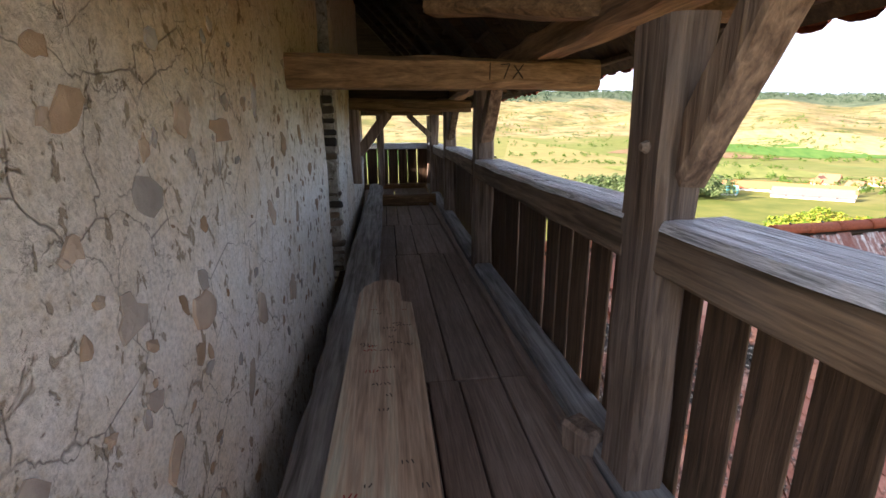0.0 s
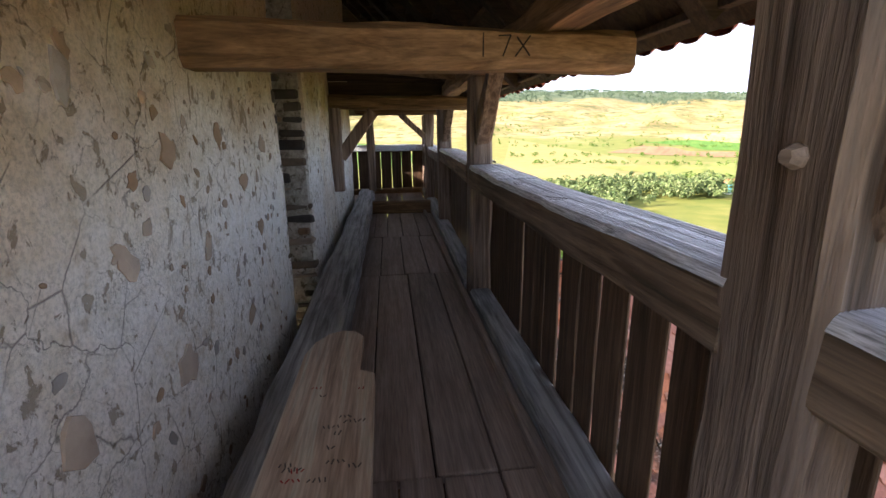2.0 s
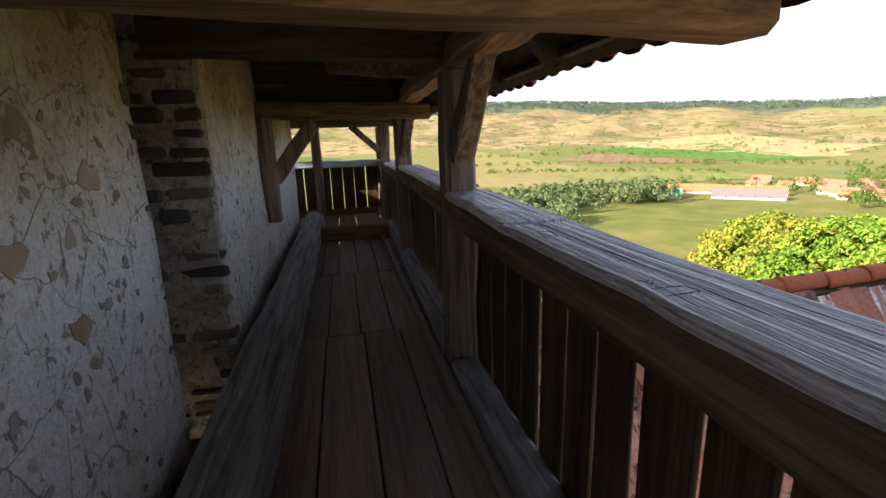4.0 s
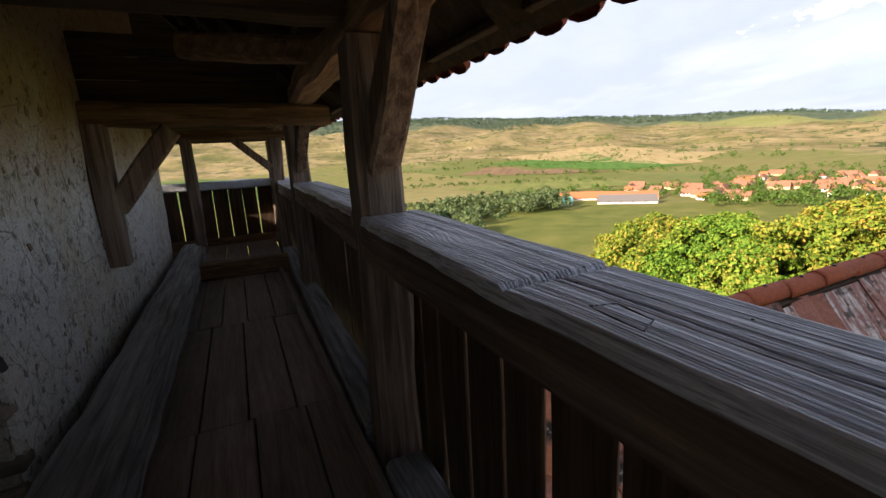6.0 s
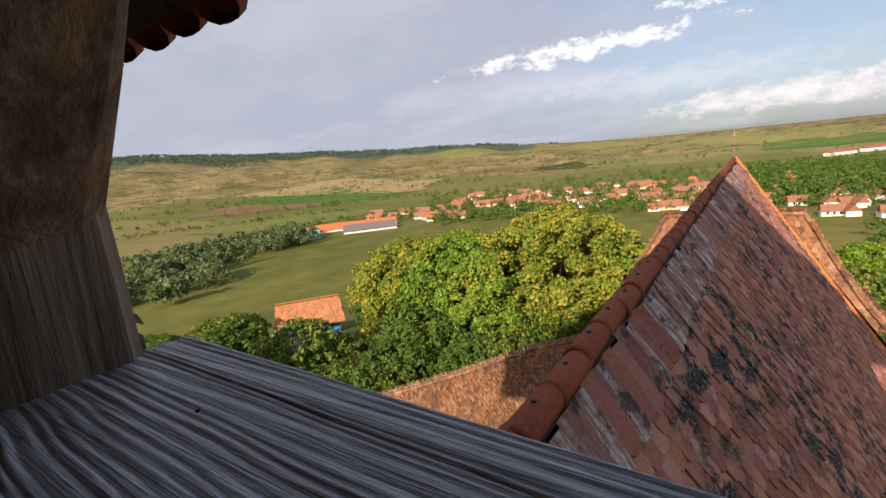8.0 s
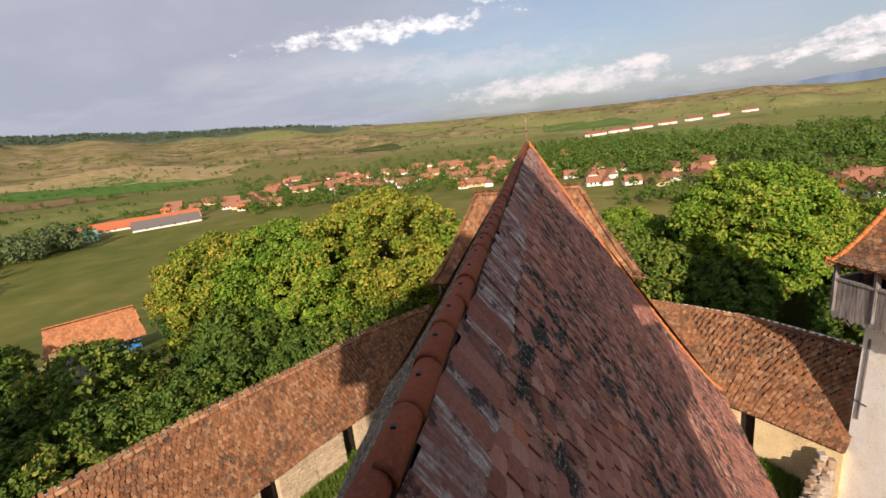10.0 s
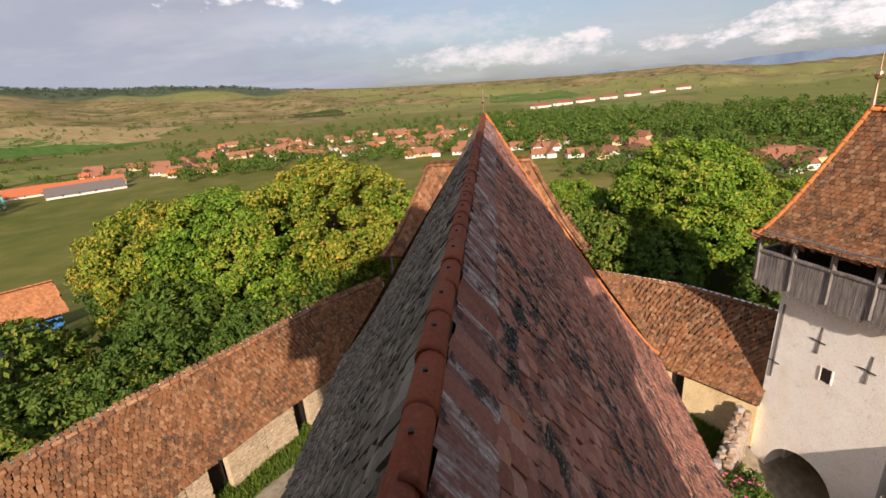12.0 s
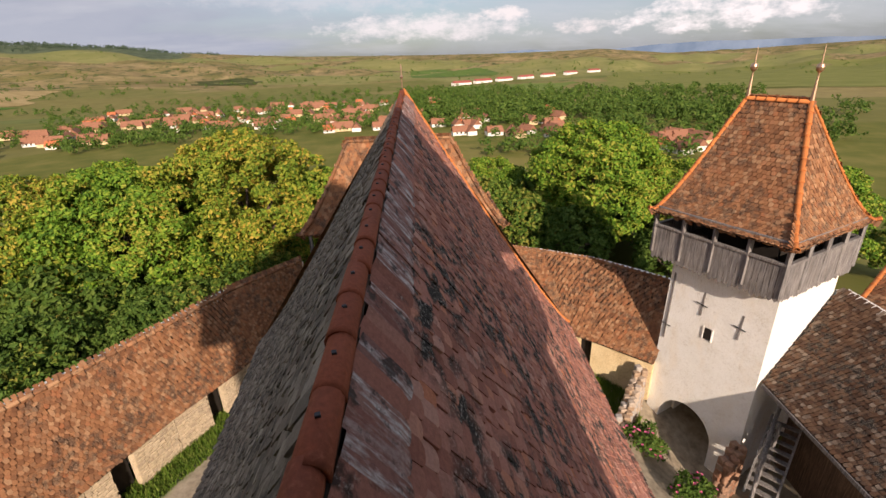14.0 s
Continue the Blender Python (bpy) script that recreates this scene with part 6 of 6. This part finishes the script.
field("dark scrub thicket on the dry hillside", ((23.2, -1.5), (22.0, -0.9), (16.4, -1.2), (16.6, -1.8)), (0.055, 0.07, 0.025), (0.11, 0.12, 0.045))
field("fresh green pasture near the stables", ((-0.5, -1.6), (-1.0, -0.7), (-9.0, -0.8), (-11.0, -1.6)), (0.1, 0.17, 0.04), (0.15, 0.22, 0.055))
field("light green hillside pasture beyond the woods", ((-22.0, -3.2), (-24.0, -1.3), (-50.0, -0.6), (-50.0, -3.0)), (0.17, 0.2, 0.055), (0.25, 0.25, 0.08))
field("sunny meadow strip before the stables", ((-3.0, -3.4), (-5.0, -2.7), (-20.0, -2.5), (-18.0, -3.4)), (0.14, 0.21, 0.05), (0.21, 0.26, 0.07))


def make_house(label, length, width, wall_h, roof_h, roof_mat, wall_mat, group, windows=3):
    th = thing("village_house", label, "house", group)
    part("wall", block((-length / 2, -width / 2, -1.5), (length / 2, width / 2, wall_h), 0.02), wall_mat, th)
    bm = bmesh.new()
    o = 0.5
    for sgn in (-1, 1):
        a = [(-length / 2 - o, sgn * (width / 2 + o), wall_h - 0.25), (length / 2 + o, sgn * (width / 2 + o), wall_h - 0.25), (length / 2 + o - roof_h * 0.15, 0, wall_h + roof_h), (-length / 2 - o + roof_h * 0.15, 0, wall_h + roof_h)]
        top = [bm.verts.new(p) for p in a]
        low = [bm.verts.new((p[0], p[1], p[2] - 0.18)) for p in a]
        bm.faces.new(top)
        bm.faces.new(low[::-1])
        for i in range(4):
            j = (i + 1) % 4
            bm.faces.new((top[i], top[j], low[j], low[i]))
    for sx in (-1, 1):
        x0, x1 = sx * length / 2, sx * (length / 2 + o - roof_h * 0.15)
        g = [bm.verts.new(p) for p in ((x0, -width / 2, wall_h - 0.1), (x0, width / 2, wall_h - 0.1), (x0, 0, wall_h + roof_h - 0.25))]
        bm.faces.new(g)
    bmesh.ops.recalc_face_normals(bm, faces=bm.faces)
    part("roof", bm, roof_mat, th)
    part("chimney", block((length * 0.2, 0.4, wall_h + roof_h * 0.5), (length * 0.2 + 0.6, 1.0, wall_h + roof_h + 0.7), 0.02), TILE_RING, th)
    for i in range(windows):
        x = -length / 2 + length * (i + 1) / (windows + 1)
        for sgn in (-1, 1):
            # Windows as black slabs, with indoor shade as their colour.
            part("window", block((x - 0.5, sgn * width / 2 - 0.04, 0.9), (x + 0.5, sgn * width / 2 + 0.04, 2.3), 0.01), VOID, th)
    return th


def place_house(h, x, y, turn, first=False):
    m = Matrix.Translation((x, y, float(land_height(x, y)))) @ Matrix.Rotation(turn, 4, "Z")
    if first:
        h.matrix_basis = m
    else:
        copy_thing(h, m)


kinds = [make_house("white-walled village house with a red-brown tile roof", 11, 6.5, 2.8, 3.4, VILLAGE_ROOF, WHITE_PAINT, "village houses"),
         make_house("long village barn with a weathered tile roof", 16, 7.5, 2.8, 4.2, VILLAGE_ROOF, PLASTER_YELLOW, "village barns", 2),
         make_house("small village house with a bright orange tile roof", 8, 5.5, 2.6, 3.0, FARM_ROOF, WHITE_PAINT, "small village houses", 2)]
rv = random.Random(31)
first = [True, True, True]
for az0, az1, el0, el1, n, main in ((22, 33, -5.6, -4.0, 30, 0.3), (31, 38, -6.6, -5.0, 18, 0.3), (4, 26, -6.6, -4.2, 84, 0.2), (-4, 10, -7.4, -4.3, 40, 0.2), (-18, -3, -8.8, -5.6, 30, 0.3), (-34, -28, -10.0, -8.0, 9, 0.3), (38, 44, -5.8, -5.1, 6, 0.3)):
    for i in range(n):
        x, y, z = on_land(rv.uniform(az0, az1), rv.uniform(el0, el1))
        k = 0 if rv.random() < 0.5 else (1 if rv.random() < 0.6 else 2)
        place_house(kinds[k], x, y, main + rv.choice((0, math.pi / 2)) + rv.gauss(0, 0.12), first[k])
        first[k] = False

# the farm by the stream
farm = [(274, 318, 46, 10, FARM_ROOF, WHITE_PAINT, "long low farm building with a bright orange roof"), (302, 288, 42, 11, FARM_ROOF, WHITE_PAINT, "long farm building with an orange tile roof"),
        (281, 272, 44, 12, ROOF_GREY, WHITE_PAINT, "long white farm hall under a grey roof"), (238, 312, 18, 9, ROOF_GREY, WHITE_PAINT, "small grey-roofed farm house beside the trees"), (240, 296, 11, 6, TEAL, WHITE_PAINT, "low shed with a teal sheet roof")]
for x, y, ln, wd, rm, wm, lb in farm:
    h = make_house(lb, ln, wd, 2.0, 5.0, rm, wm, "farm buildings", 4)
    h.name = "farm_building"
    place_house(h, x, y, radians(-43), True)
# the row of white stables on the far slope
for i in range(7):
    f = i / 6
    x, y, z = on_land(-6.6 - 15.0 * f, -2.55 + 1.05 * f)
    h = make_house("long white stable with a red roof on the far slope", 46, 10, 4.5, 3.5, plain("dull red roof", (0.32, 0.09, 0.07)) if i == 0 else bpy.data.materials["dull red roof"], WHITE_PAINT, "stables on the slope", 4)
    h.name = "stable"
    place_house(h, x, y, radians(-52), True)

# the cottage with a blue sheet on the slope
cot = thing("cottage", "tile-roofed cottage with white wall and blue sheeting", "house")
part("wall", block((-4.2, -2.6, -2.0), (4.2, 2.6, 2.4), 0.02), WHITE_PAINT, cot)
csl = Slope([(-5, -3.4, 2.1), (5, -3.4, 2.1)], [(-4.6, 0, 5.2), (4.6, 0, 5.2)], 0.1)
csl2 = Slope([(5, 3.4, 2.1), (-5, 3.4, 2.1)], [(4.6, 0, 5.2), (-4.6, 0, 5.2)], 0.1)
for c in (csl, csl2):
    skin(c, "roof_boarding", WOOD_ROOF, cot, 6, 3, 0.03)
    tile_sheet("roof_tiles", lay_tiles(c, 0.3, 0.25, None, 71, 0.03, 1.5), 0.3, 0.25, TILE_ORANGE, cot)
part("blue_sheet", block((0.8, -2.72, 0.2), (4.3, -2.62, 2.2), 0.01), BLUE, cot)
# Doorway as a black slab; the dark inside is painted on.
part("doorway", block((-3.2, -2.7, -0.6), (-1.6, -2.61, 1.9), 0.01), VOID, cot)
cx1, cy1, cz1 = on_land(52.5, -18.6)
cot.matrix_basis = Matrix.Translation((cx1, cy1, cz1 + 0.3)) @ Matrix.Rotation(radians(-40), 4, "Z") @ Matrix.Diagonal((0.95, 0.95, 0.95, 1))
shed = make_house("low shed with a grey sheet roof on the slope", 7, 4, 1.6, 1.4, ROOF_GREY, WOOD_GREY, "", 1)
shed.name = "shed"
sx1, sy1, sz1 = on_land(58.0, -20.5)
place_house(shed, sx1, sy1, radians(-40), True)

# ---- south yard ----
lean = thing("lean_to_roof", "long stone-speckled tiled lean-to roof beside the gate tower", "roof", kind="structure")
ll = Slope([(14.85, -9.5, -10.8), (11.0, -9.1, -10.8), (5.0, -8.5, -10.8)], [(16.6, -13.4, -7.85), (12.6, -13.0, -7.85), (5.6, -12.3, -7.85)], 0.1)
pl = lay_tiles(ll, 0.17, 0.155, None, 81, 0.03, 1.8)
if pl[3][0][2] < 0:
    pl = (pl[0] - pl[3] * 0.04, pl[1], pl[2], -pl[3])
tile_sheet("roof_tiles", pl, 0.17, 0.155, TILE_LEAN, lean)
skin(ll, "boarding", WOOD_ROOF, lean, 12, 4, 0.03)
part("gutter_board", timber((14.8, -9.44, -10.86), (5.0, -8.45, -10.86), 0.06, 0.16, 0.01, 0.01, (0, 0, 1), 2, 10), WOOD_GREY, lean)
part("rear_wall", timber((16.8, -13.75, -11.6), (5.0, -12.55, -11.6), 0.6, 7.4, 0.02, 0.01, (0, 0, 1), 3, 4), PLASTER, lean)
part("inner_boards", timber((14.9, -11.2, -13.0), (5.0, -10.2, -13.0), 0.08, 4.6, 0.0, 0.01, (0, 0, 1), 4, 4), WOOD_BOARD, lean)
upper = thing("side_roof", "small upper roof with an orange tile edge", "roof", kind="structure")
us = Slope([(16.2, -14.0, -8.3), (12.0, -13.6, -8.3)], [(17.6, -16.8, -6.7), (13.0, -16.4, -6.7)], 0.05)
pl = lay_tiles(us, 0.21, 0.2, None, 82, 0.03, 1.6)
if pl[3][0][2] < 0:
    pl = (pl[0] - pl[3] * 0.04, pl[1], pl[2], -pl[3])
tile_sheet("roof_tiles", pl, 0.21, 0.2, TILE_RING, upper)
skin(us, "boarding", WOOD_ROOF, upper, 6, 3, 0.03)
part("support_wall", block((12.2, -16.4, -14.6), (16.8, -14.6, -8.5), 0.02), WOOD_BOARD, upper)
for k in range(9):
    a, b = Vector((16.2, -14.0, -8.25)), Vector((17.6, -16.8, -6.65))
    part("verge_tile", half_round(a.lerp(b, k / 9), a.lerp(b, (k + 1.05) / 9), 0.1, sides=5), TILE_RIDGE_ORANGE, upper)

# wooden stair under the lean-to
stair = thing("wooden_stair", "weathered open wooden stair with a crossed handrail", "stair")
s0, s1 = Vector((12.7, -8.6, GROUND)), Vector((14.4, -10.6, -12.4))
sidev = (s1 - s0).cross(Vector((0, 0, 1))).normalized() * 0.5
for sg in (-1, 1):
    part("stringer", timber(s0 + sidev * sg, s1 + sidev * sg, 0.08, 0.2, 0.006, 0.01, (0, 0, 1), sg, 4), WOOD_GREY, stair)
for i in range(9):
    c = s0.lerp(s1, (i + 0.7) / 9.4)
    part("tread", timber(c - sidev, c + sidev, 0.24, 0.05, 0.004, 0.008, (0, 0, 1), i, 2), WOOD_GREY, stair)
for a, b in (((12.6, -8.2, GROUND), (13.2, -8.7, -12.6)), ((13.9, -9.8, GROUND), (13.9, -9.8, -12.0)), ((13.0, -8.5, -12.75), (14.6, -10.3, -11.75)), ((12.8, -8.4, -13.9), (14.2, -9.9, -12.6))):
    part("handrail", timber(a, b, 0.11, 0.11, 0.006, 0.012, (0.2, 0.9, 0.3), a[0], 3), WOOD_GREY, stair)

# broken stone pillar by the arch and the ruined wall stub


def rubble(name, label, p0, p1, width, h0, h1, seed, mat):
    th = thing(name, label, "ruin")
    r = random.Random(seed)
    a, b = Vector(p0), Vector(p1)
    way = (b - a)
    length = max(way.length, 0.01)
    way.normalize()
    side = Vector((-way.y, way.x, 0))
    n = int(length / 0.28) + 1
    for i in range(n):
        for j in range(max(1, int(width / 0.28))):
            top = h0 + (h1 - h0) * i / max(1, n - 1) + r.uniform(-0.15, 0.1)
            foot_z = float(land_height(a.x + way.x * i * 0.28, a.y + way.y * i * 0.28)) - 0.05
            z = 0.0
            while z < top:
                h = r.uniform(0.14, 0.26)
                if z + h > top - 0.3 or j in (0, int(width / 0.28) - 1) or i in (0, n - 1):
                    c = a + way * (i * 0.28 + r.uniform(-0.04, 0.04)) + side * ((j + 0.5) * 0.28 - width / 2)
                    part("stone", block((c.x - 0.15, c.y - 0.15, foot_z + z - 0.05), (c.x + 0.15, c.y + 0.15, foot_z + z + h), 0.035, r.uniform(-25, 25)), mat, th)
                z += h
    return th


rubble("stone_pillar", "broken reddish rubble buttress beside the arch", (14.0, -8.0, 0), (14.5, -8.9, 0), 0.7, 1.9, 2.5, 5, STONE_RED)
rubble("ruined_wall", "broken stone wall stub overgrown with grass", (18.6, -6.7, 0), (16.6, -4.9, 0), 0.7, 2.3, 0.9, 6, STONE)


def flower_bush(label, x, y, rad, h, seed, blooms):
    th = thing("flower_bush", label, "bush", "flower bushes")
    r = random.Random(seed)
    blobs = [(r.uniform(-rad, rad) * 0.6, r.uniform(-rad, rad) * 0.6, h * r.uniform(0.2, 0.75), rad * r.uniform(0.35, 0.55)) for i in range(9)]
    v, f = leaf_cloud(blobs, 1600, 0.08, seed)
    raw("leaves", v.tolist(), f.tolist(), LEAF_DARK, th)
    for i in range(blooms):
        b = r.choice(blobs)
        a, u = r.uniform(0, 6.28), r.uniform(0.1, 1)
        q = math.sqrt(1 - u * u)
        c = Vector((b[0] + math.cos(a) * q * b[3], b[1] + math.sin(a) * q * b[3], b[2] + u * b[3]))
        bm = bmesh.new()
        ctr = bm.verts.new(c)
        petals = 6
        ring = []
        for p in range(petals * 2):
            w = 0.07 if p % 2 == 0 else 0.045
            t = math.pi * p / petals
            ring.append(bm.verts.new(c + Vector((math.cos(t) * w, math.sin(t) * w, 0.025 if p % 2 else 0.0))))
        for p in range(petals * 2):
            bm.faces.new((ctr, ring[p], ring[(p + 1) % (petals * 2)]))
        part("flower", bm, PINK, th)
    th.location = (x, y, float(land_height(x, y)))
    return th


flower_bush("bush of bright pink flowers below the ruined wall", 16.0, -5.6, 1.0, 1.3, 4, 40)
flower_bush("dark bush with pale pink flowers by the gate arch", 13.4, -6.4, 0.8, 1.2, 5, 26)


def grass_patch(name, label, x0, x1, y0, y1, count, inside, seed, tall=0.22):
    g = np.random.default_rng(seed)
    x, y = g.uniform(x0, x1, count), g.uniform(y0, y1, count)
    keep = inside(x, y)
    x, y = x[keep], y[keep]
    n = len(x)
    z = land_height(x, y)
    a = g.uniform(0, 6.28, n)
    h = tall * g.uniform(0.4, 1.2, n)
    dx, dy = np.cos(a) * 0.035, np.sin(a) * 0.035
    lx, ly = g.normal(0, 0.07, n), g.normal(0, 0.07, n)
    pts = np.stack([np.stack([x - dx, y - dy, z - 0.02], -1), np.stack([x + dx, y + dy, z - 0.02], -1), np.stack([x + lx, y + ly, z + h], -1)], 1)
    ob = raw(name, pts.reshape(-1, 3).tolist(), np.arange(n * 3).reshape(-1, 3).tolist(), GRASS_LEAF)
    return tagged(ob, label, "grass", kind="stuff")


def yard_grass(x, y):
    d = np.hypot(x - CROWN[0], y - CROWN[1])
    return ((d < 10.6) | (d > 12.6)) & (d < 15)


grass_patch("yard_grass", "short green grass between church and ring wall", 8, 24, 9.5, 18, 42000, yard_grass, 3)
grass_patch("wall_grass", "rough green grass growing by the ruined wall", 15.5, 21.5, -6.8, -1.5, 14000, lambda x, y: np.hypot(x - 19, y + 4.2) < 2.6, 4, 0.35)

# ---- north-west bastion, seen past the ring wall ----
nwb = thing("bastion", "timber bastion under an orange-brown hipped tile roof", "tower", "ring bastions")
part("bastion_wall", block((4.6, 25.9, -18.0), (9.6, 31.0, -9.9), 0.03), PLASTER_WHITE, nwb)
for x, y in ((4.7, 26.0), (9.5, 26.0), (9.5, 30.9), (4.7, 30.9), (7.1, 26.0)):
    part("post", timber((x, y, -10.0), (x, y, -8.7), 0.16, 0.16, 0.006, 0.01, (1, 0, 0), x, 3), WOOD_GREY, nwb)
# Added black block giving the open storey its dark inside.
part("shade_core", block((5.4, 26.8, -9.9), (8.8, 30.2, -8.6), 0.01), VOID, nwb)
hip_roof(nwb, [(3.7, 32.0), (3.7, 25.3), (10.8, 25.3), (10.8, 32.0)], -8.9, (7.2, 29.6, -3.6), (7.2, 27.8, -3.6), (TILE_RING, TILE_ORANGE, TILE_ORANGE, TILE_RING), 0.2, 0.18, 0.4, 90)

# ---- far mountains, blue with painted haze ----


def mountains():
    verts, faces = [], []
    n = 160
    for i in range(n + 1):
        az = -75 + 75 * i / n
        a = radians(az)
        e = 0.55 + 0.55 * math.exp(-((az + 42) / 9) ** 2) + 0.5 * math.exp(-((az + 14) / 4) ** 2) + 0.55 * math.exp(-((az + 30) / 7) ** 2) + 0.12 * noise.noise(Vector((az * 0.35, 1, 0))) + 0.05 * noise.noise(Vector((az * 1.4, 4, 0)))
        top = 1.4 + 4850 * math.tan(radians(e))
        for z in (-60, top):
            verts.append((1 + 4850 * math.cos(a), 4 + 4850 * math.sin(a), z))
    for i in range(n):
        faces.append((2 * i, 2 * i + 2, 2 * i + 3, 2 * i + 1))
    k = Nodes("far ranges in painted haze blue", 1.0, spec=0.0)
    # The blue is distance haze put into the base colour.
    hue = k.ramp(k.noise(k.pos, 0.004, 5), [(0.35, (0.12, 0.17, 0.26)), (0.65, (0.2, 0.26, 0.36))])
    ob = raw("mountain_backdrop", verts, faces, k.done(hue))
    tagged(ob, "distant mountain ranges on the horizon, coloured with blue haze", "mountains", kind="structure")


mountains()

# ---- small things in the gallery ----
foot = part("foot_block", block((0.775, 1.62, -0.01), (0.9, 1.78, 0.14), 0.02, 18), WOOD_Z)
for v in foot.data.vertices:
    v.co += noise.noise_vector(v.co * 5) * 0.02
tagged(foot, "rough wooden wedge lying against the foot of the post", "block")
for i, (x0, z0, x1, z1) in enumerate(((0.62, 1.575, 0.62, 1.66), (0.68, 1.65, 0.73, 1.655), (0.73, 1.655, 0.7, 1.58), (0.75, 1.58, 0.81, 1.655), (0.81, 1.585, 0.755, 1.65))):
    f = lambda x: 2.56 + (x + 0.5) / 1.82 * 0.3 - 0.09
    ob = part("carved_mark", timber((x0, f(x0), z0), (x1, f(x1), z1), 0.005, 0.008, 0.0, 0.001, (0, 1, 0), i, 1), VOID)
    tagged(ob, "shallow stroke carved into the tie beam", "carving", "carved strokes")


def worn_top(x, y):
    """The height of the split rail's worn top."""
    return RAIL_TOP - (0.006 if y < 3.247 else 0.001) + noise.noise(Vector((y * 1.3, (x - rail_x(y)) / 0.245 * 2, 7))) * 0.006


for i, (x0, y0, x1, y1) in enumerate(((0.85, 2.55, 0.92, 2.55), (0.92, 2.55, 0.925, 2.515), (0.925, 2.515, 0.85, 2.508), (0.86, 2.6, 0.875, 2.575), (0.87, 2.595, 0.885, 2.59), (0.87, 3.1, 0.91, 3.09), (0.91, 3.09, 0.9, 3.02), (0.9, 3.02, 0.86, 3.0), (0.86, 3.0, 0.87, 3.1))):
    ob = part("carved_mark", timber((x0, y0, worn_top(x0, y0)), (x1, y1, worn_top(x1, y1)), 0.0022, 0.004, 0.0, 0.0005, (0, 0, 1), i, 1), PENCIL)
    tagged(ob, "shallow outline stroke cut into the grey rail top", "carving", "rail carvings")
for i in range(16):
    r2 = random.Random(900 + i)
    y = r2.uniform(1.7, 4.1)
    x = rail_x(y) + r2.uniform(0.04, 0.2)
    ob = part("nail_hole", lathe([(0.0022, 0), (0.0024, 0.001), (0.0016, 0.0015)], (x, y, worn_top(x, y) + 0.001), 6), VOID)
    tagged(ob, "small dark nail hole in the weathered rail", "nail", "nail holes in the rail")
